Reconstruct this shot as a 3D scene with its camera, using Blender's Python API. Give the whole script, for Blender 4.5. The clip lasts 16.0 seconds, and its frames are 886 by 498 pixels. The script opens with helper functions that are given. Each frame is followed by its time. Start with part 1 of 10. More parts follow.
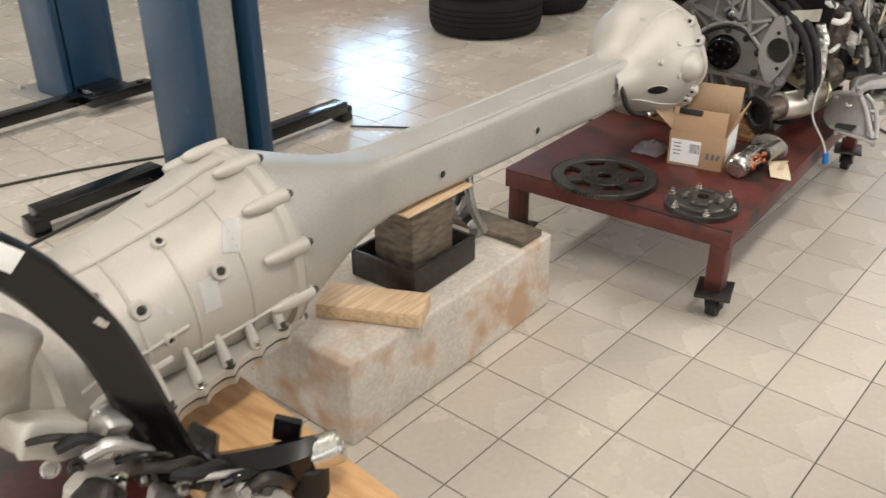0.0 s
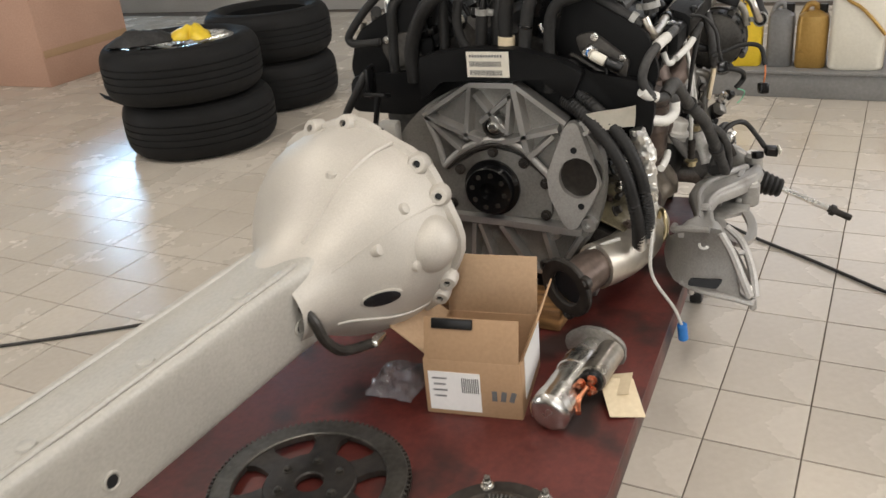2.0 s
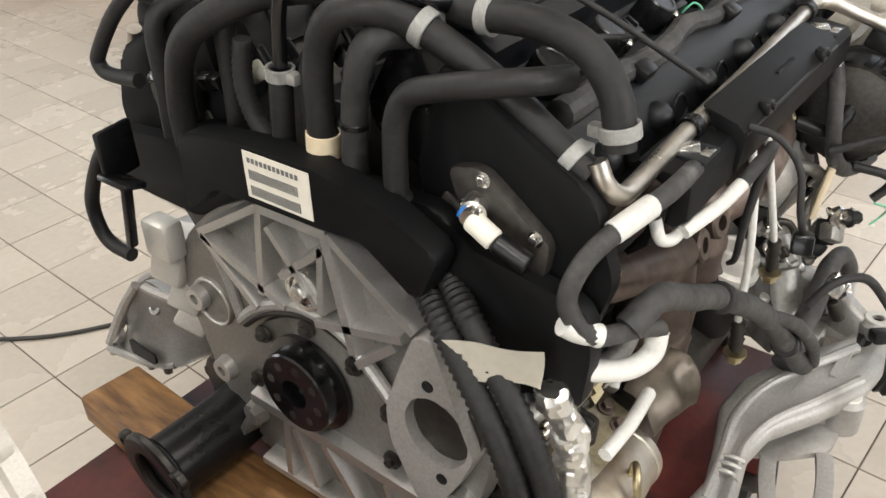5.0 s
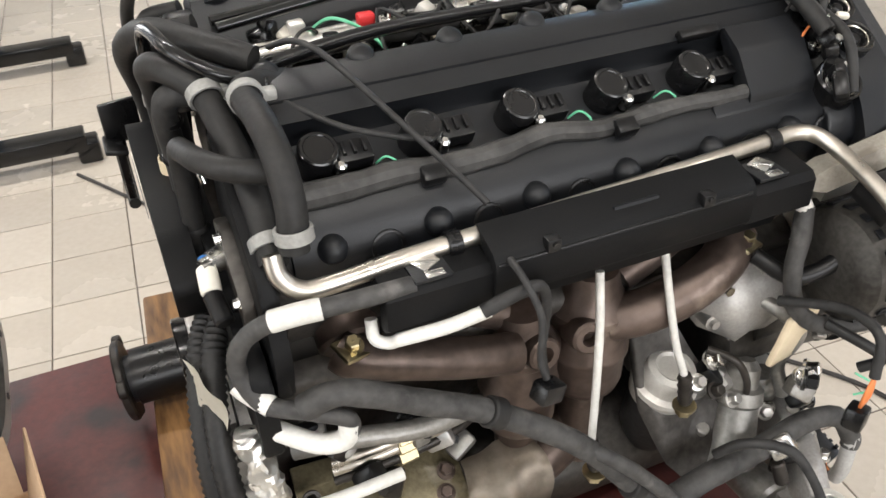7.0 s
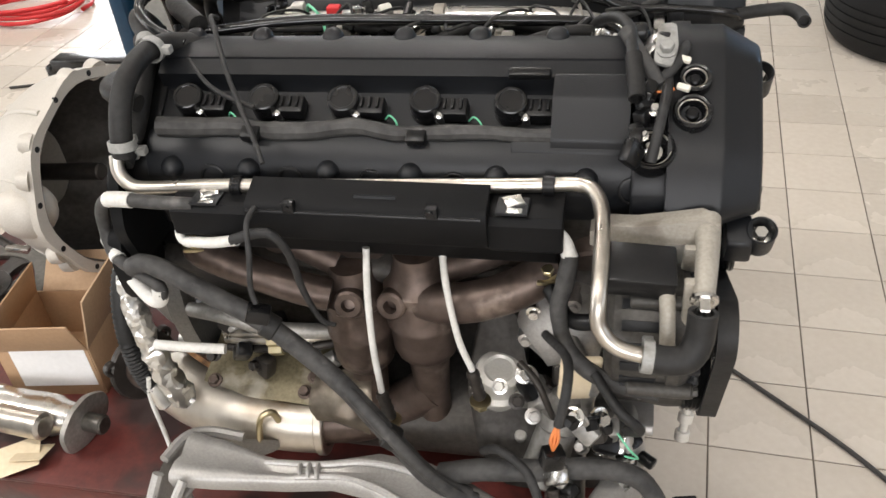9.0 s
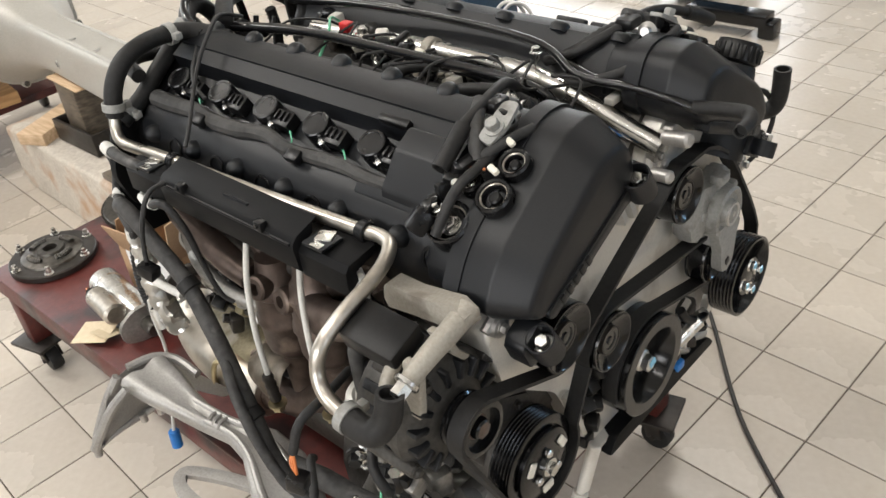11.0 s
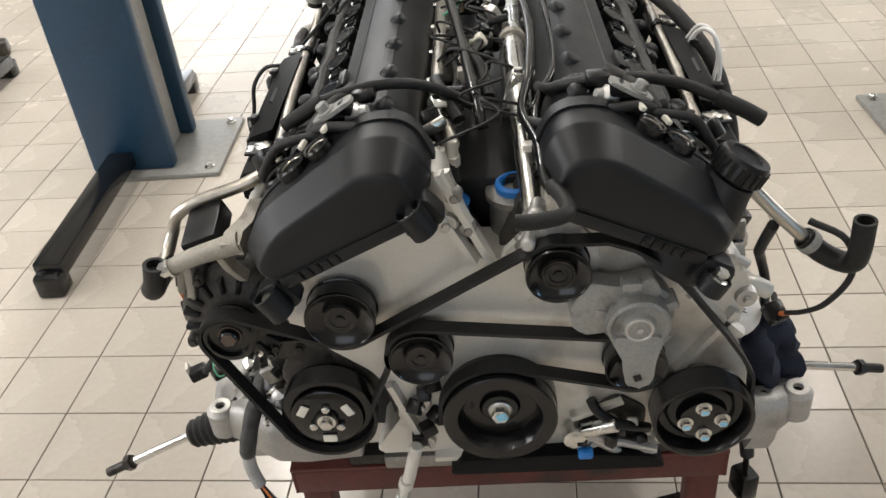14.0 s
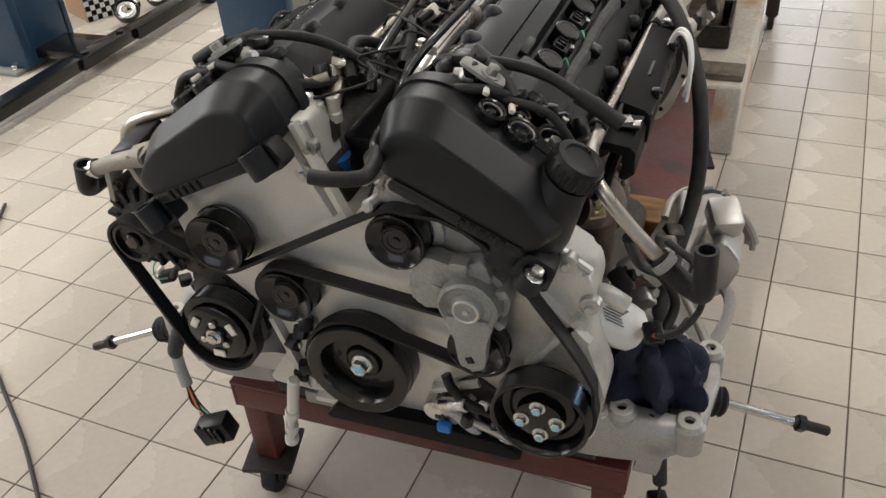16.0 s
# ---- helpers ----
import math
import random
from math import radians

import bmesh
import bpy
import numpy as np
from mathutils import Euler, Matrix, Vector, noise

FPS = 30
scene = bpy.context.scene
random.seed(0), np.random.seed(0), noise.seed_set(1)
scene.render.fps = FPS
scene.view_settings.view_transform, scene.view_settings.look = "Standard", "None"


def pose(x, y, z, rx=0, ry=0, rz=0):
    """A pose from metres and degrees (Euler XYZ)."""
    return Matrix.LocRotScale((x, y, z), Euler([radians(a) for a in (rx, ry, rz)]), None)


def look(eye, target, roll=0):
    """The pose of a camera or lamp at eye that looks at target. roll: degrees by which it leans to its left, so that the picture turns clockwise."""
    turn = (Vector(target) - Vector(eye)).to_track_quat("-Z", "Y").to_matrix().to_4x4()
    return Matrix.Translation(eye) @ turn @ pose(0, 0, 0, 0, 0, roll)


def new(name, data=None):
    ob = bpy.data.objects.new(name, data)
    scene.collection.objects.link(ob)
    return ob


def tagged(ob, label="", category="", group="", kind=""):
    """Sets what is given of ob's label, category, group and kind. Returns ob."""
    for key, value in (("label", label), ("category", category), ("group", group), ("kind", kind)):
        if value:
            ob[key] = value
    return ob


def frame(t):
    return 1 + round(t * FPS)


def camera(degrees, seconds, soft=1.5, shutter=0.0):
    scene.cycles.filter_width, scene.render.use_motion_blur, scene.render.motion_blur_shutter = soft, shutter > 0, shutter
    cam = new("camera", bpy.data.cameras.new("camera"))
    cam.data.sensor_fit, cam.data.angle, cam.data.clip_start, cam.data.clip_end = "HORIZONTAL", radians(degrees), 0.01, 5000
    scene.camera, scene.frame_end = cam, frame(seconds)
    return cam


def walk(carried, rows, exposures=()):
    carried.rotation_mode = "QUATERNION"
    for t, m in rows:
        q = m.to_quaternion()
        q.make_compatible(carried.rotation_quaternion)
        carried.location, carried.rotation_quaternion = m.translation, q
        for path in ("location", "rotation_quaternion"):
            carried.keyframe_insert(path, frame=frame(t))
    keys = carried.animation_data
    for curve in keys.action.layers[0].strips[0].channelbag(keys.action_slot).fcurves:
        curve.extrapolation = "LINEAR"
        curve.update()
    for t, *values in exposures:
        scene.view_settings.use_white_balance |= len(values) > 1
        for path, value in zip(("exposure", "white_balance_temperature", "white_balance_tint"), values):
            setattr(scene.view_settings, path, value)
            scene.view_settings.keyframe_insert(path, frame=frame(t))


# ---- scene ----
cam = camera(54.6, 16.0, soft=1.5, shutter=0.2)
PATH = [
    (0, (-2.884, -1.014, 1.354), (-1.487, 0.068, 0.417), -0.5),
    (0.5, (-2.606, -0.887, 1.341), (-1.101, 0.036, 0.4), -2.0),
    (1, (-2.217, -0.837, 1.307), (-0.65, 0.033, 0.421), -3.3),
    (1.5, (-1.887, -0.747, 1.256), (-0.281, 0.101, 0.418), -4.4),
    (2, (-1.544, -0.609, 1.196), (0.098, 0.173, 0.364), -5.3),
    (2.5, (-1.276, -0.551, 1.155), (0.377, 0.191, 0.308), -5.3),
    (3, (-1.074, -0.52, 1.154), (0.569, 0.225, 0.29), -5.2),
    (3.2, (-1.006, -0.515, 1.163), (0.626, 0.243, 0.292), -5.1),
    (5.3, (-0.414, -0.588, 1.218), (0.823, 0.521, 0.103), -1.9),
    (5.5, (-0.376, -0.648, 1.239), (0.794, 0.521, 0.115), -2.4),
    (6, (-0.274, -0.761, 1.278), (0.715, 0.535, 0.12), -3.2),
    (6.5, (-0.142, -0.829, 1.294), (0.646, 0.583, 0.117), -3.1),
    (7, (-0.028, -0.885, 1.316), (0.598, 0.611, 0.145), -1.7),
    (7.5, (0.143, -0.986, 1.375), (0.437, 0.575, 0.159), -3.6),
    (8, (0.345, -1.093, 1.427), (0.355, 0.489, 0.204), -5.6),
    (8.5, (0.505, -1.134, 1.426), (0.305, 0.451, 0.224), -5.8),
    (9, (0.689, -1.112, 1.397), (0.272, 0.447, 0.216), -6.0),
    (9.5, (0.879, -1.082, 1.417), (0.239, 0.417, 0.258), -6.3),
    (9.7, (0.966, -1.059, 1.423), (0.239, 0.408, 0.274), -6.7),
    (11.8, (1.397, -0.596, 1.396), (-0.026, 0.249, 0.274), -6.9),
    (12, (1.445, -0.535, 1.397), (-0.033, 0.213, 0.276), -6.8),
    (12.5, (1.56, -0.382, 1.416), (-0.02, 0.117, 0.295), -6.8),
    (13, (1.61, -0.261, 1.411), (-0.017, 0.027, 0.284), -6.1),
    (13.5, (1.62, -0.123, 1.402), (-0.019, -0.041, 0.258), -5.5),
    (14, (1.641, 0.011, 1.427), (0.009, -0.118, 0.279), -6.0),
    (14.5, (1.694, 0.188, 1.416), (0.071, -0.119, 0.288), -5.9),
    (15, (1.723, 0.327, 1.427), (0.132, -0.133, 0.307), -6.0),
    (15.5, (1.69, 0.411, 1.42), (0.136, -0.148, 0.292), -5.7),
    (16, (1.603, 0.469, 1.401), (0.094, -0.153, 0.246), -4.6),
]
walk(cam, [(t, look(eye, target, roll)) for t, eye, target, roll in PATH], [(0, 0.04, 6500, 10), (0.5, -0.15, 6520, 10), (1, -0.24, 6560, 11), (1.5, -0.12, 6560, 11), (2.2, -0.02, 6560, 11), (3, 0.06, 6560, 11), (5.5, 0.46, 6350, 10), (6, 0.44, 6350, 10), (7, 0.58, 6300, 11), (9, 0.40, 6350, 12), (9.7, 0.35, 6350, 11), (11.8, 0.19, 6350, 10), (12.5, 0.12, 6350, 10), (13.4, 0.18, 6350, 10), (14, 0.21, 6350, 10), (15, 0.0, 6400, 10), (15.5, 0.0, 6370, 10), (16, 0.0, 6370, 10)])


# ---- world and light ----
world = bpy.data.worlds.new("world")
scene.world = world
world.use_nodes = True
wn = world.node_tree.nodes
sky = wn.new("ShaderNodeTexSky")
sky.sky_type, sky.sun_disc = "NISHITA", False
sky.sun_elevation, sky.sun_rotation = radians(40), radians(100)
wn["Background"].inputs["Strength"].default_value = 0.12
world.node_tree.links.new(sky.outputs["Color"], wn["Background"].inputs["Color"])


def area_light(name, where, aim, size_x, size_y, watts, colour):
    lamp = bpy.data.lights.new(name, "AREA")
    lamp.shape, lamp.size, lamp.size_y, lamp.energy, lamp.color = "RECTANGLE", size_x, size_y, watts, colour
    ob = new(name, lamp)
    ob.matrix_world = look(where, aim)
    return ob


# daylight through the wide workshop gate and the windows, and the tube lamps under the ceiling
area_light("gate_daylight", (-7.85, -1.2, 1.75), (0, -1.2, 1.4), 5.0, 3.2, 130, (1.0, 0.96, 0.90))
area_light("gate_daylight", (-4.1, 7.72, 1.75), (-4.1, 0, 1.4), 4.2, 3.2, 180, (1.0, 0.97, 0.93))
# south window is assumed, placed where it balances the floor's brightness
area_light("unseen_window_daylight", (0.9, -5.1, 2.25), (0.9, 0.0, 1.0), 5.0, 1.4, 140, (1.0, 0.965, 0.92))
area_light("unseen_window_daylight", (5.42, 6.57, 1.95), (-1.0, 1.0, 0.3), 0.85, 0.70, 40, (0.42, 0.70, 1.0))
# fill: an east window, never in view, added to light the engine's front
area_light("unseen_window_daylight", (5.5, -1.4, 2.1), (0.0, -0.6, 0.6), 3.2, 1.7, 8, (1.0, 0.97, 0.92))
for lx, ly, watts in ((-3.2, 2.6, 36), (-3.2, -1.6, 92), (-0.2, 2.6, 54), (-0.2, -1.8, 42), (2.6, 2.6, 5), (2.6, -1.8, 20)):
    area_light("ceiling_tube", (lx, ly, 4.05), (lx, ly, 0), 1.5, 0.22, watts, (1.0, 0.95, 0.88))


# ---- materials ----
def surface(name, dark, light, rough=0.5, metal=0.0, grain=60.0, blotch=4.0, relief=0.1, rough_swing=0.12, coat=0.0, spots=None, spot_scale=9.0, spot_from=0.62, by_piece=0.0, island=False):
    """A node material: two scales of colour variation, uneven gloss, fine relief, optional stains of another colour."""
    m = bpy.data.materials.new(name)
    m.use_nodes = True
    t = m.node_tree
    nodes, link = t.nodes, t.links.new
    bsdf = nodes["Principled BSDF"]
    geo = nodes.new("ShaderNodeTexCoord")
    fine, wide = nodes.new("ShaderNodeTexNoise"), nodes.new("ShaderNodeTexNoise")
    fine.inputs["Scale"].default_value, wide.inputs["Scale"].default_value = grain, blotch
    fine.inputs["Detail"].default_value, wide.inputs["Detail"].default_value = 4, 5
    wide.inputs["Roughness"].default_value = 0.6
    for n in (fine, wide):
        link(geo.outputs["Object"], n.inputs["Vector"])
    both = nodes.new("ShaderNodeMath")
    both.operation, both.inputs[1].default_value = "MULTIPLY_ADD", 0.45
    link(fine.outputs["Fac"], both.inputs[0])
    half = nodes.new("ShaderNodeMath")
    half.operation, half.inputs[1].default_value = "MULTIPLY", 0.55
    link(wide.outputs["Fac"], half.inputs[0])
    link(half.outputs[0], both.inputs[2])
    ramp = nodes.new("ShaderNodeValToRGB")
    ramp.color_ramp.elements[0].position, ramp.color_ramp.elements[1].position = 0.33, 0.67
    ramp.color_ramp.elements[0].color, ramp.color_ramp.elements[1].color = (*dark, 1), (*light, 1)
    link(both.outputs[0], ramp.inputs["Fac"])
    colour = ramp.outputs["Color"]
    if spots:
        stain = nodes.new("ShaderNodeTexNoise")
        stain.inputs["Scale"].default_value, stain.inputs["Detail"].default_value = spot_scale, 6
        link(geo.outputs["Object"], stain.inputs["Vector"])
        edge = nodes.new("ShaderNodeMapRange")
        edge.inputs["From Min"].default_value, edge.inputs["From Max"].default_value = spot_from, spot_from + 0.12
        link(stain.outputs["Fac"], edge.inputs["Value"])
        mix = nodes.new("ShaderNodeMix")
        mix.data_type = "RGBA"
        link(edge.outputs["Result"], mix.inputs["Factor"])
        link(colour, mix.inputs["A"])
        mix.inputs["B"].default_value = (*spots, 1)
        colour = mix.outputs["Result"]
    if by_piece:
        if island:
            rnd = nodes.new("ShaderNodeNewGeometry").outputs["Random Per Island"]
        else:
            rnd = nodes.new("ShaderNodeObjectInfo").outputs["Random"]
        hsv = nodes.new("ShaderNodeHueSaturation")
        swing = nodes.new("ShaderNodeMapRange")
        swing.inputs["To Min"].default_value, swing.inputs["To Max"].default_value = 1 - by_piece, 1 + by_piece
        link(rnd, swing.inputs["Value"])
        link(swing.outputs["Result"], hsv.inputs["Value"])
        link(colour, hsv.inputs["Color"])
        colour = hsv.outputs["Color"]
    link(colour, bsdf.inputs["Base Color"])
    gloss = nodes.new("ShaderNodeMapRange")
    gloss.inputs["From Min"].default_value, gloss.inputs["From Max"].default_value = 0.3, 0.7
    gloss.inputs["To Min"].default_value, gloss.inputs["To Max"].default_value = max(0.03, rough - rough_swing), min(1, rough + rough_swing)
    link(wide.outputs["Fac"], gloss.inputs["Value"])
    link(gloss.outputs["Result"], bsdf.inputs["Roughness"])
    bsdf.inputs["Metallic"].default_value = metal
    bsdf.inputs["Coat Weight"].default_value = coat
    if relief:
        bump = nodes.new("ShaderNodeBump")
        bump.inputs["Strength"].default_value, bump.inputs["Distance"].default_value = relief, 0.002
        link(fine.outputs["Fac"], bump.inputs["Height"])
        link(bump.outputs["Normal"], bsdf.inputs["Normal"])
    return m


def duller(m, level):
    """Lowers the sheen of a material."""
    m.node_tree.nodes["Principled BSDF"].inputs["Specular IOR Level"].default_value = level
    return m


def grained(name, dark, light, along=(1, 14, 14), scale=6.0, rough=0.6, by_piece=0.0):
    """Wood: streaks stretched along one axis."""
    m = surface(name, dark, light, rough, 0, 90, 5, 0.25, by_piece=by_piece)
    t = m.node_tree
    mp = t.nodes.new("ShaderNodeMapping")
    mp.inputs["Scale"].default_value = along
    co = [n for n in t.nodes if n.bl_idname == "ShaderNodeTexCoord"][0]
    t.links.new(co.outputs["Object"], mp.inputs["Vector"])
    for n in t.nodes:
        if n.bl_idname == "ShaderNodeTexNoise":
            n.inputs["Scale"].default_value = scale
            t.links.new(mp.outputs["Vector"], n.inputs["Vector"])
    return m


def clear(name, colour, rough=0.1):
    m = bpy.data.materials.new(name)
    m.use_nodes = True
    b = m.node_tree.nodes["Principled BSDF"]
    b.inputs["Base Color"].default_value, b.inputs["Roughness"].default_value = (*colour, 1), rough
    b.inputs["Transmission Weight"].default_value = 0.95
    b.inputs["IOR"].default_value = 1.3
    return m


TILE_A = surface("beige_floor_tile", (0.505, 0.45, 0.38), (0.575, 0.525, 0.455), 0.25, 0, 55, 2.4, 0.03, 0.08, 0, (0.455, 0.40, 0.335), 26, 0.70, 0.07)
TILE_B = surface("beige_floor_tile_joined", (0.505, 0.45, 0.38), (0.575, 0.525, 0.455), 0.25, 0, 55, 2.4, 0.03, 0.08, 0, (0.455, 0.40, 0.335), 26, 0.70, 0.07, True)
GROUT = surface("dark_grout", (0.07, 0.055, 0.045), (0.16, 0.13, 0.10), 0.85, 0, 120, 6, 0.2)
PLASTER = surface("wall_plaster", (0.36, 0.35, 0.33), (0.46, 0.45, 0.43), 0.8, 0, 70, 1.5, 0.1)
CEILING_PAINT = surface("white_ceiling_paint", (0.70, 0.69, 0.66), (0.80, 0.79, 0.765), 0.8, 0, 70, 1.5, 0.1)
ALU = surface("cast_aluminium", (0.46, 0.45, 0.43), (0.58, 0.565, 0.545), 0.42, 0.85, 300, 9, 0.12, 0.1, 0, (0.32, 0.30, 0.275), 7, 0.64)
ALU_PALE = surface("sand_cast_aluminium", (0.595, 0.575, 0.53), (0.72, 0.70, 0.65), 0.44, 0.45, 380, 6, 0.14, 0.12, 0, (0.42, 0.39, 0.345), 9, 0.58)
ALU_DARK = surface("dull_cast_aluminium", (0.23, 0.225, 0.21), (0.40, 0.385, 0.36), 0.5, 0.8, 150, 8, 0.3, 0.1, 0, (0.14, 0.13, 0.115), 8, 0.6)
SAND_CAST = surface("sand_blasted_casting", (0.44, 0.410, 0.365), (0.57, 0.537, 0.482), 0.50, 0.28, 420, 5, 0.12, 0.08, 0, (0.30, 0.265, 0.215), 4.2, 0.60)
ALU_TENS = surface("dusty_grey_casting", (0.24, 0.24, 0.228), (0.37, 0.368, 0.35), 0.55, 0.4, 260, 12, 0.3, 0.12, 0, (0.16, 0.15, 0.135), 24, 0.56)
ALU_MID = surface("dull_recess_shaded_aluminium", (0.18, 0.172, 0.16), (0.295, 0.284, 0.266), 0.46, 0.6, 240, 8, 0.15, 0.1, 0, (0.12, 0.112, 0.10), 9, 0.62)
ALU_SUB = surface("weathered_subframe_casting", (0.31, 0.298, 0.28), (0.46, 0.448, 0.425), 0.46, 0.5, 260, 8, 0.15, 0.1, 0, (0.26, 0.25, 0.23), 8, 0.6)
GREY_CAST = surface("grey_painted_casting", (0.39, 0.376, 0.34), (0.51, 0.492, 0.45), 0.5, 0.35, 200, 5, 0.2, 0.1, 0, (0.55, 0.54, 0.50), 5, 0.68)
STEEL = surface("bright_steel", (0.55, 0.54, 0.51), (0.75, 0.74, 0.71), 0.24, 1.0, 120, 14, 0.08)
STEEL_WARM = surface("stainless_exhaust", (0.52, 0.475, 0.405), (0.68, 0.64, 0.57), 0.45, 0.95, 60, 9, 0.15, 0.12, 0, (0.30, 0.235, 0.165), 6, 0.62)
NICKEL = surface("brushed_pipe", (0.42, 0.39, 0.34), (0.62, 0.58, 0.52), 0.33, 1.0, 90, 12, 0.1)
ALU_BEIGE = surface("yellowed_casting", (0.26, 0.238, 0.20), (0.40, 0.372, 0.32), 0.55, 0.25, 260, 12, 0.25, 0.12, 0, (0.20, 0.175, 0.145), 18, 0.6)
OLIVE_CAST = surface("oil_stained_casting", (0.095, 0.078, 0.042), (0.24, 0.205, 0.125), 0.45, 0.3, 200, 12, 0.3, 0.12, 0, (0.34, 0.31, 0.25), 16, 0.56)
ALU_OILY = surface("oily_grey_casting", (0.030, 0.028, 0.025), (0.090, 0.085, 0.077), 0.5, 0.5, 160, 10, 0.3, 0.1, 0, (0.03, 0.027, 0.023), 14, 0.58)
RUST = surface("scaled_exhaust_iron", (0.062, 0.045, 0.037), (0.165, 0.125, 0.105), 0.45, 0.7, 60, 9, 0.35, 0.12, 0, (0.30, 0.24, 0.20), 14, 0.62)
BLACK = duller(surface("black_grained_plastic", (0.0042, 0.0047, 0.0058), (0.0092, 0.0102, 0.0122), 0.43, 0, 700, 7, 0.16, 0.06), 0.37)
BLACK_SATIN = duller(surface("black_smooth_plastic", (0.0028, 0.0028, 0.0031), (0.0080, 0.0080, 0.0084), 0.34, 0, 200, 9, 0.08), 0.33)
BLACK_METAL = duller(surface("black_painted_metal", (0.0022, 0.0022, 0.0025), (0.0065, 0.0065, 0.0068), 0.20, 0, 120, 10, 0.05, 0.06, 0.15), 0.4)
BLACK_MATT = duller(surface("matt_black_plastic", (0.0022, 0.0023, 0.0025), (0.0055, 0.0056, 0.006), 0.55, 0, 500, 7, 0.12, 0.06), 0.16)
BLACK_GLOSS = surface("glossy_black_plastic", (0.003, 0.003, 0.0033), (0.008, 0.008, 0.0085), 0.25, 0, 200, 9, 0.05)
RUBBER = duller(surface("black_rubber", (0.0075, 0.0073, 0.0071), (0.021, 0.0203, 0.0196), 0.55, 0, 160, 12, 0.2), 0.33)
LOOM = duller(surface("taped_cable_loom", (0.010, 0.0099, 0.0099), (0.038, 0.037, 0.0362), 0.60, 0, 90, 30, 0.5), 0.33)
CABLE = surface("grey_black_cable", (0.022, 0.020, 0.019), (0.045, 0.041, 0.038), 0.6, 0, 120, 9, 0.1)
TAPE = duller(surface("dusty_grey_tape", (0.020, 0.0195, 0.019), (0.072, 0.070, 0.067), 0.62, 0, 90, 26, 0.6, 0.1, 0, (0.11, 0.105, 0.10), 30, 0.62), 0.36)
TYRE = duller(surface("tyre_rubber", (0.004, 0.004, 0.0042), (0.011, 0.0108, 0.0105), 0.7, 0, 120, 8, 0.2), 0.24)
RED = surface("dark_red_paint", (0.06, 0.011, 0.009), (0.125, 0.025, 0.019), 0.46, 0, 80, 7, 0.15, 0.12, 0, (0.022, 0.010, 0.009), 6, 0.51)
BLUE = surface("blue_lift_paint", (0.006, 0.034, 0.075), (0.012, 0.055, 0.108), 0.42, 0, 60, 3, 0.05, 0.1, 0, (0.05, 0.08, 0.11), 9, 0.68)
GREY_PAINT = surface("grey_lift_paint", (0.22, 0.22, 0.21), (0.33, 0.33, 0.31), 0.5, 0, 60, 4, 0.08)
DARK_IRON = surface("dark_oily_iron", (0.018, 0.016, 0.014), (0.055, 0.048, 0.042), 0.42, 0.5, 70, 9, 0.25)
IRON = surface("worn_flywheel_iron", (0.05, 0.047, 0.042), (0.14, 0.13, 0.115), 0.38, 0.8, 90, 10, 0.2, 0.1, 0, (0.03, 0.022, 0.016), 16, 0.6)
CONCRETE = surface("stained_concrete", (0.46, 0.41, 0.35), (0.70, 0.65, 0.57), 0.85, 0, 90, 6, 0.7, 0.08, 0, (0.47, 0.31, 0.20), 5.5, 0.52)
CARD = surface("brown_cardboard", (0.36, 0.225, 0.125), (0.44, 0.285, 0.165), 0.75, 0, 150, 4, 0.06)
CARD_IN = surface("cardboard_inside", (0.40, 0.27, 0.165), (0.50, 0.345, 0.215), 0.8, 0, 150, 4, 0.06)
GREY_SLEEVE = surface("grey_woven_sleeve", (0.30, 0.30, 0.29), (0.46, 0.455, 0.44), 0.6, 0, 200, 20, 0.3)
PAPER = surface("white_paper", (0.80, 0.79, 0.77), (0.88, 0.87, 0.855), 0.45, 0, 120, 5, 0.04)
CREAM = surface("cream_card_tag", (0.62, 0.51, 0.34), (0.74, 0.63, 0.45), 0.7, 0, 100, 6, 0.08)
INK = surface("grey_print", (0.10, 0.10, 0.10), (0.16, 0.16, 0.16), 0.7, 0, 100, 6, 0.0)
WOOD = grained("fresh_pine", (0.56, 0.38, 0.22), (0.76, 0.57, 0.38), (1.5, 14, 14), 7)
WOOD_GREY = grained("weathered_grey_timber", (0.06, 0.046, 0.032), (0.18, 0.145, 0.105), (3, 3, 9), 9)
WOOD_PLANK = grained("resin_stained_pine", (0.50, 0.27, 0.11), (0.74, 0.46, 0.22), (10, 1.5, 10), 5)
DUSTY_SHADED = surface("shaded_dusty_aluminium", (0.035, 0.031, 0.027), (0.10, 0.092, 0.082), 0.6, 0.4, 90, 7, 0.2)
SHIELD = surface("heat_stained_sheet", (0.17, 0.138, 0.105), (0.38, 0.335, 0.275), 0.42, 0.7, 50, 12, 0.4, 0.1, 0, (0.22, 0.15, 0.10), 9, 0.58)
ALU_NEAR_BLACK = surface("near_black_casting", (0.030, 0.027, 0.024), (0.095, 0.088, 0.080), 0.5, 0.6, 110, 9, 0.3)
WOOD_OLD = grained("oily_brown_timber", (0.10, 0.045, 0.015), (0.36, 0.19, 0.07), (9, 1.5, 9), 7)
WHITE_SLEEVE = surface("white_glass_sleeve", (0.53, 0.52, 0.485), (0.69, 0.68, 0.64), 0.6, 0, 200, 20, 0.3)
FOIL = surface("crumpled_foil", (0.58, 0.57, 0.54), (0.76, 0.75, 0.71), 0.36, 1.0, 55, 22, 0.9)
BRASS = surface("yellow_zinc", (0.42, 0.35, 0.20), (0.56, 0.49, 0.32), 0.36, 1.0, 90, 12, 0.1)
CYAN = surface("blue_plastic", (0.01, 0.12, 0.42), (0.02, 0.19, 0.55), 0.35, 0, 80, 9, 0.05)
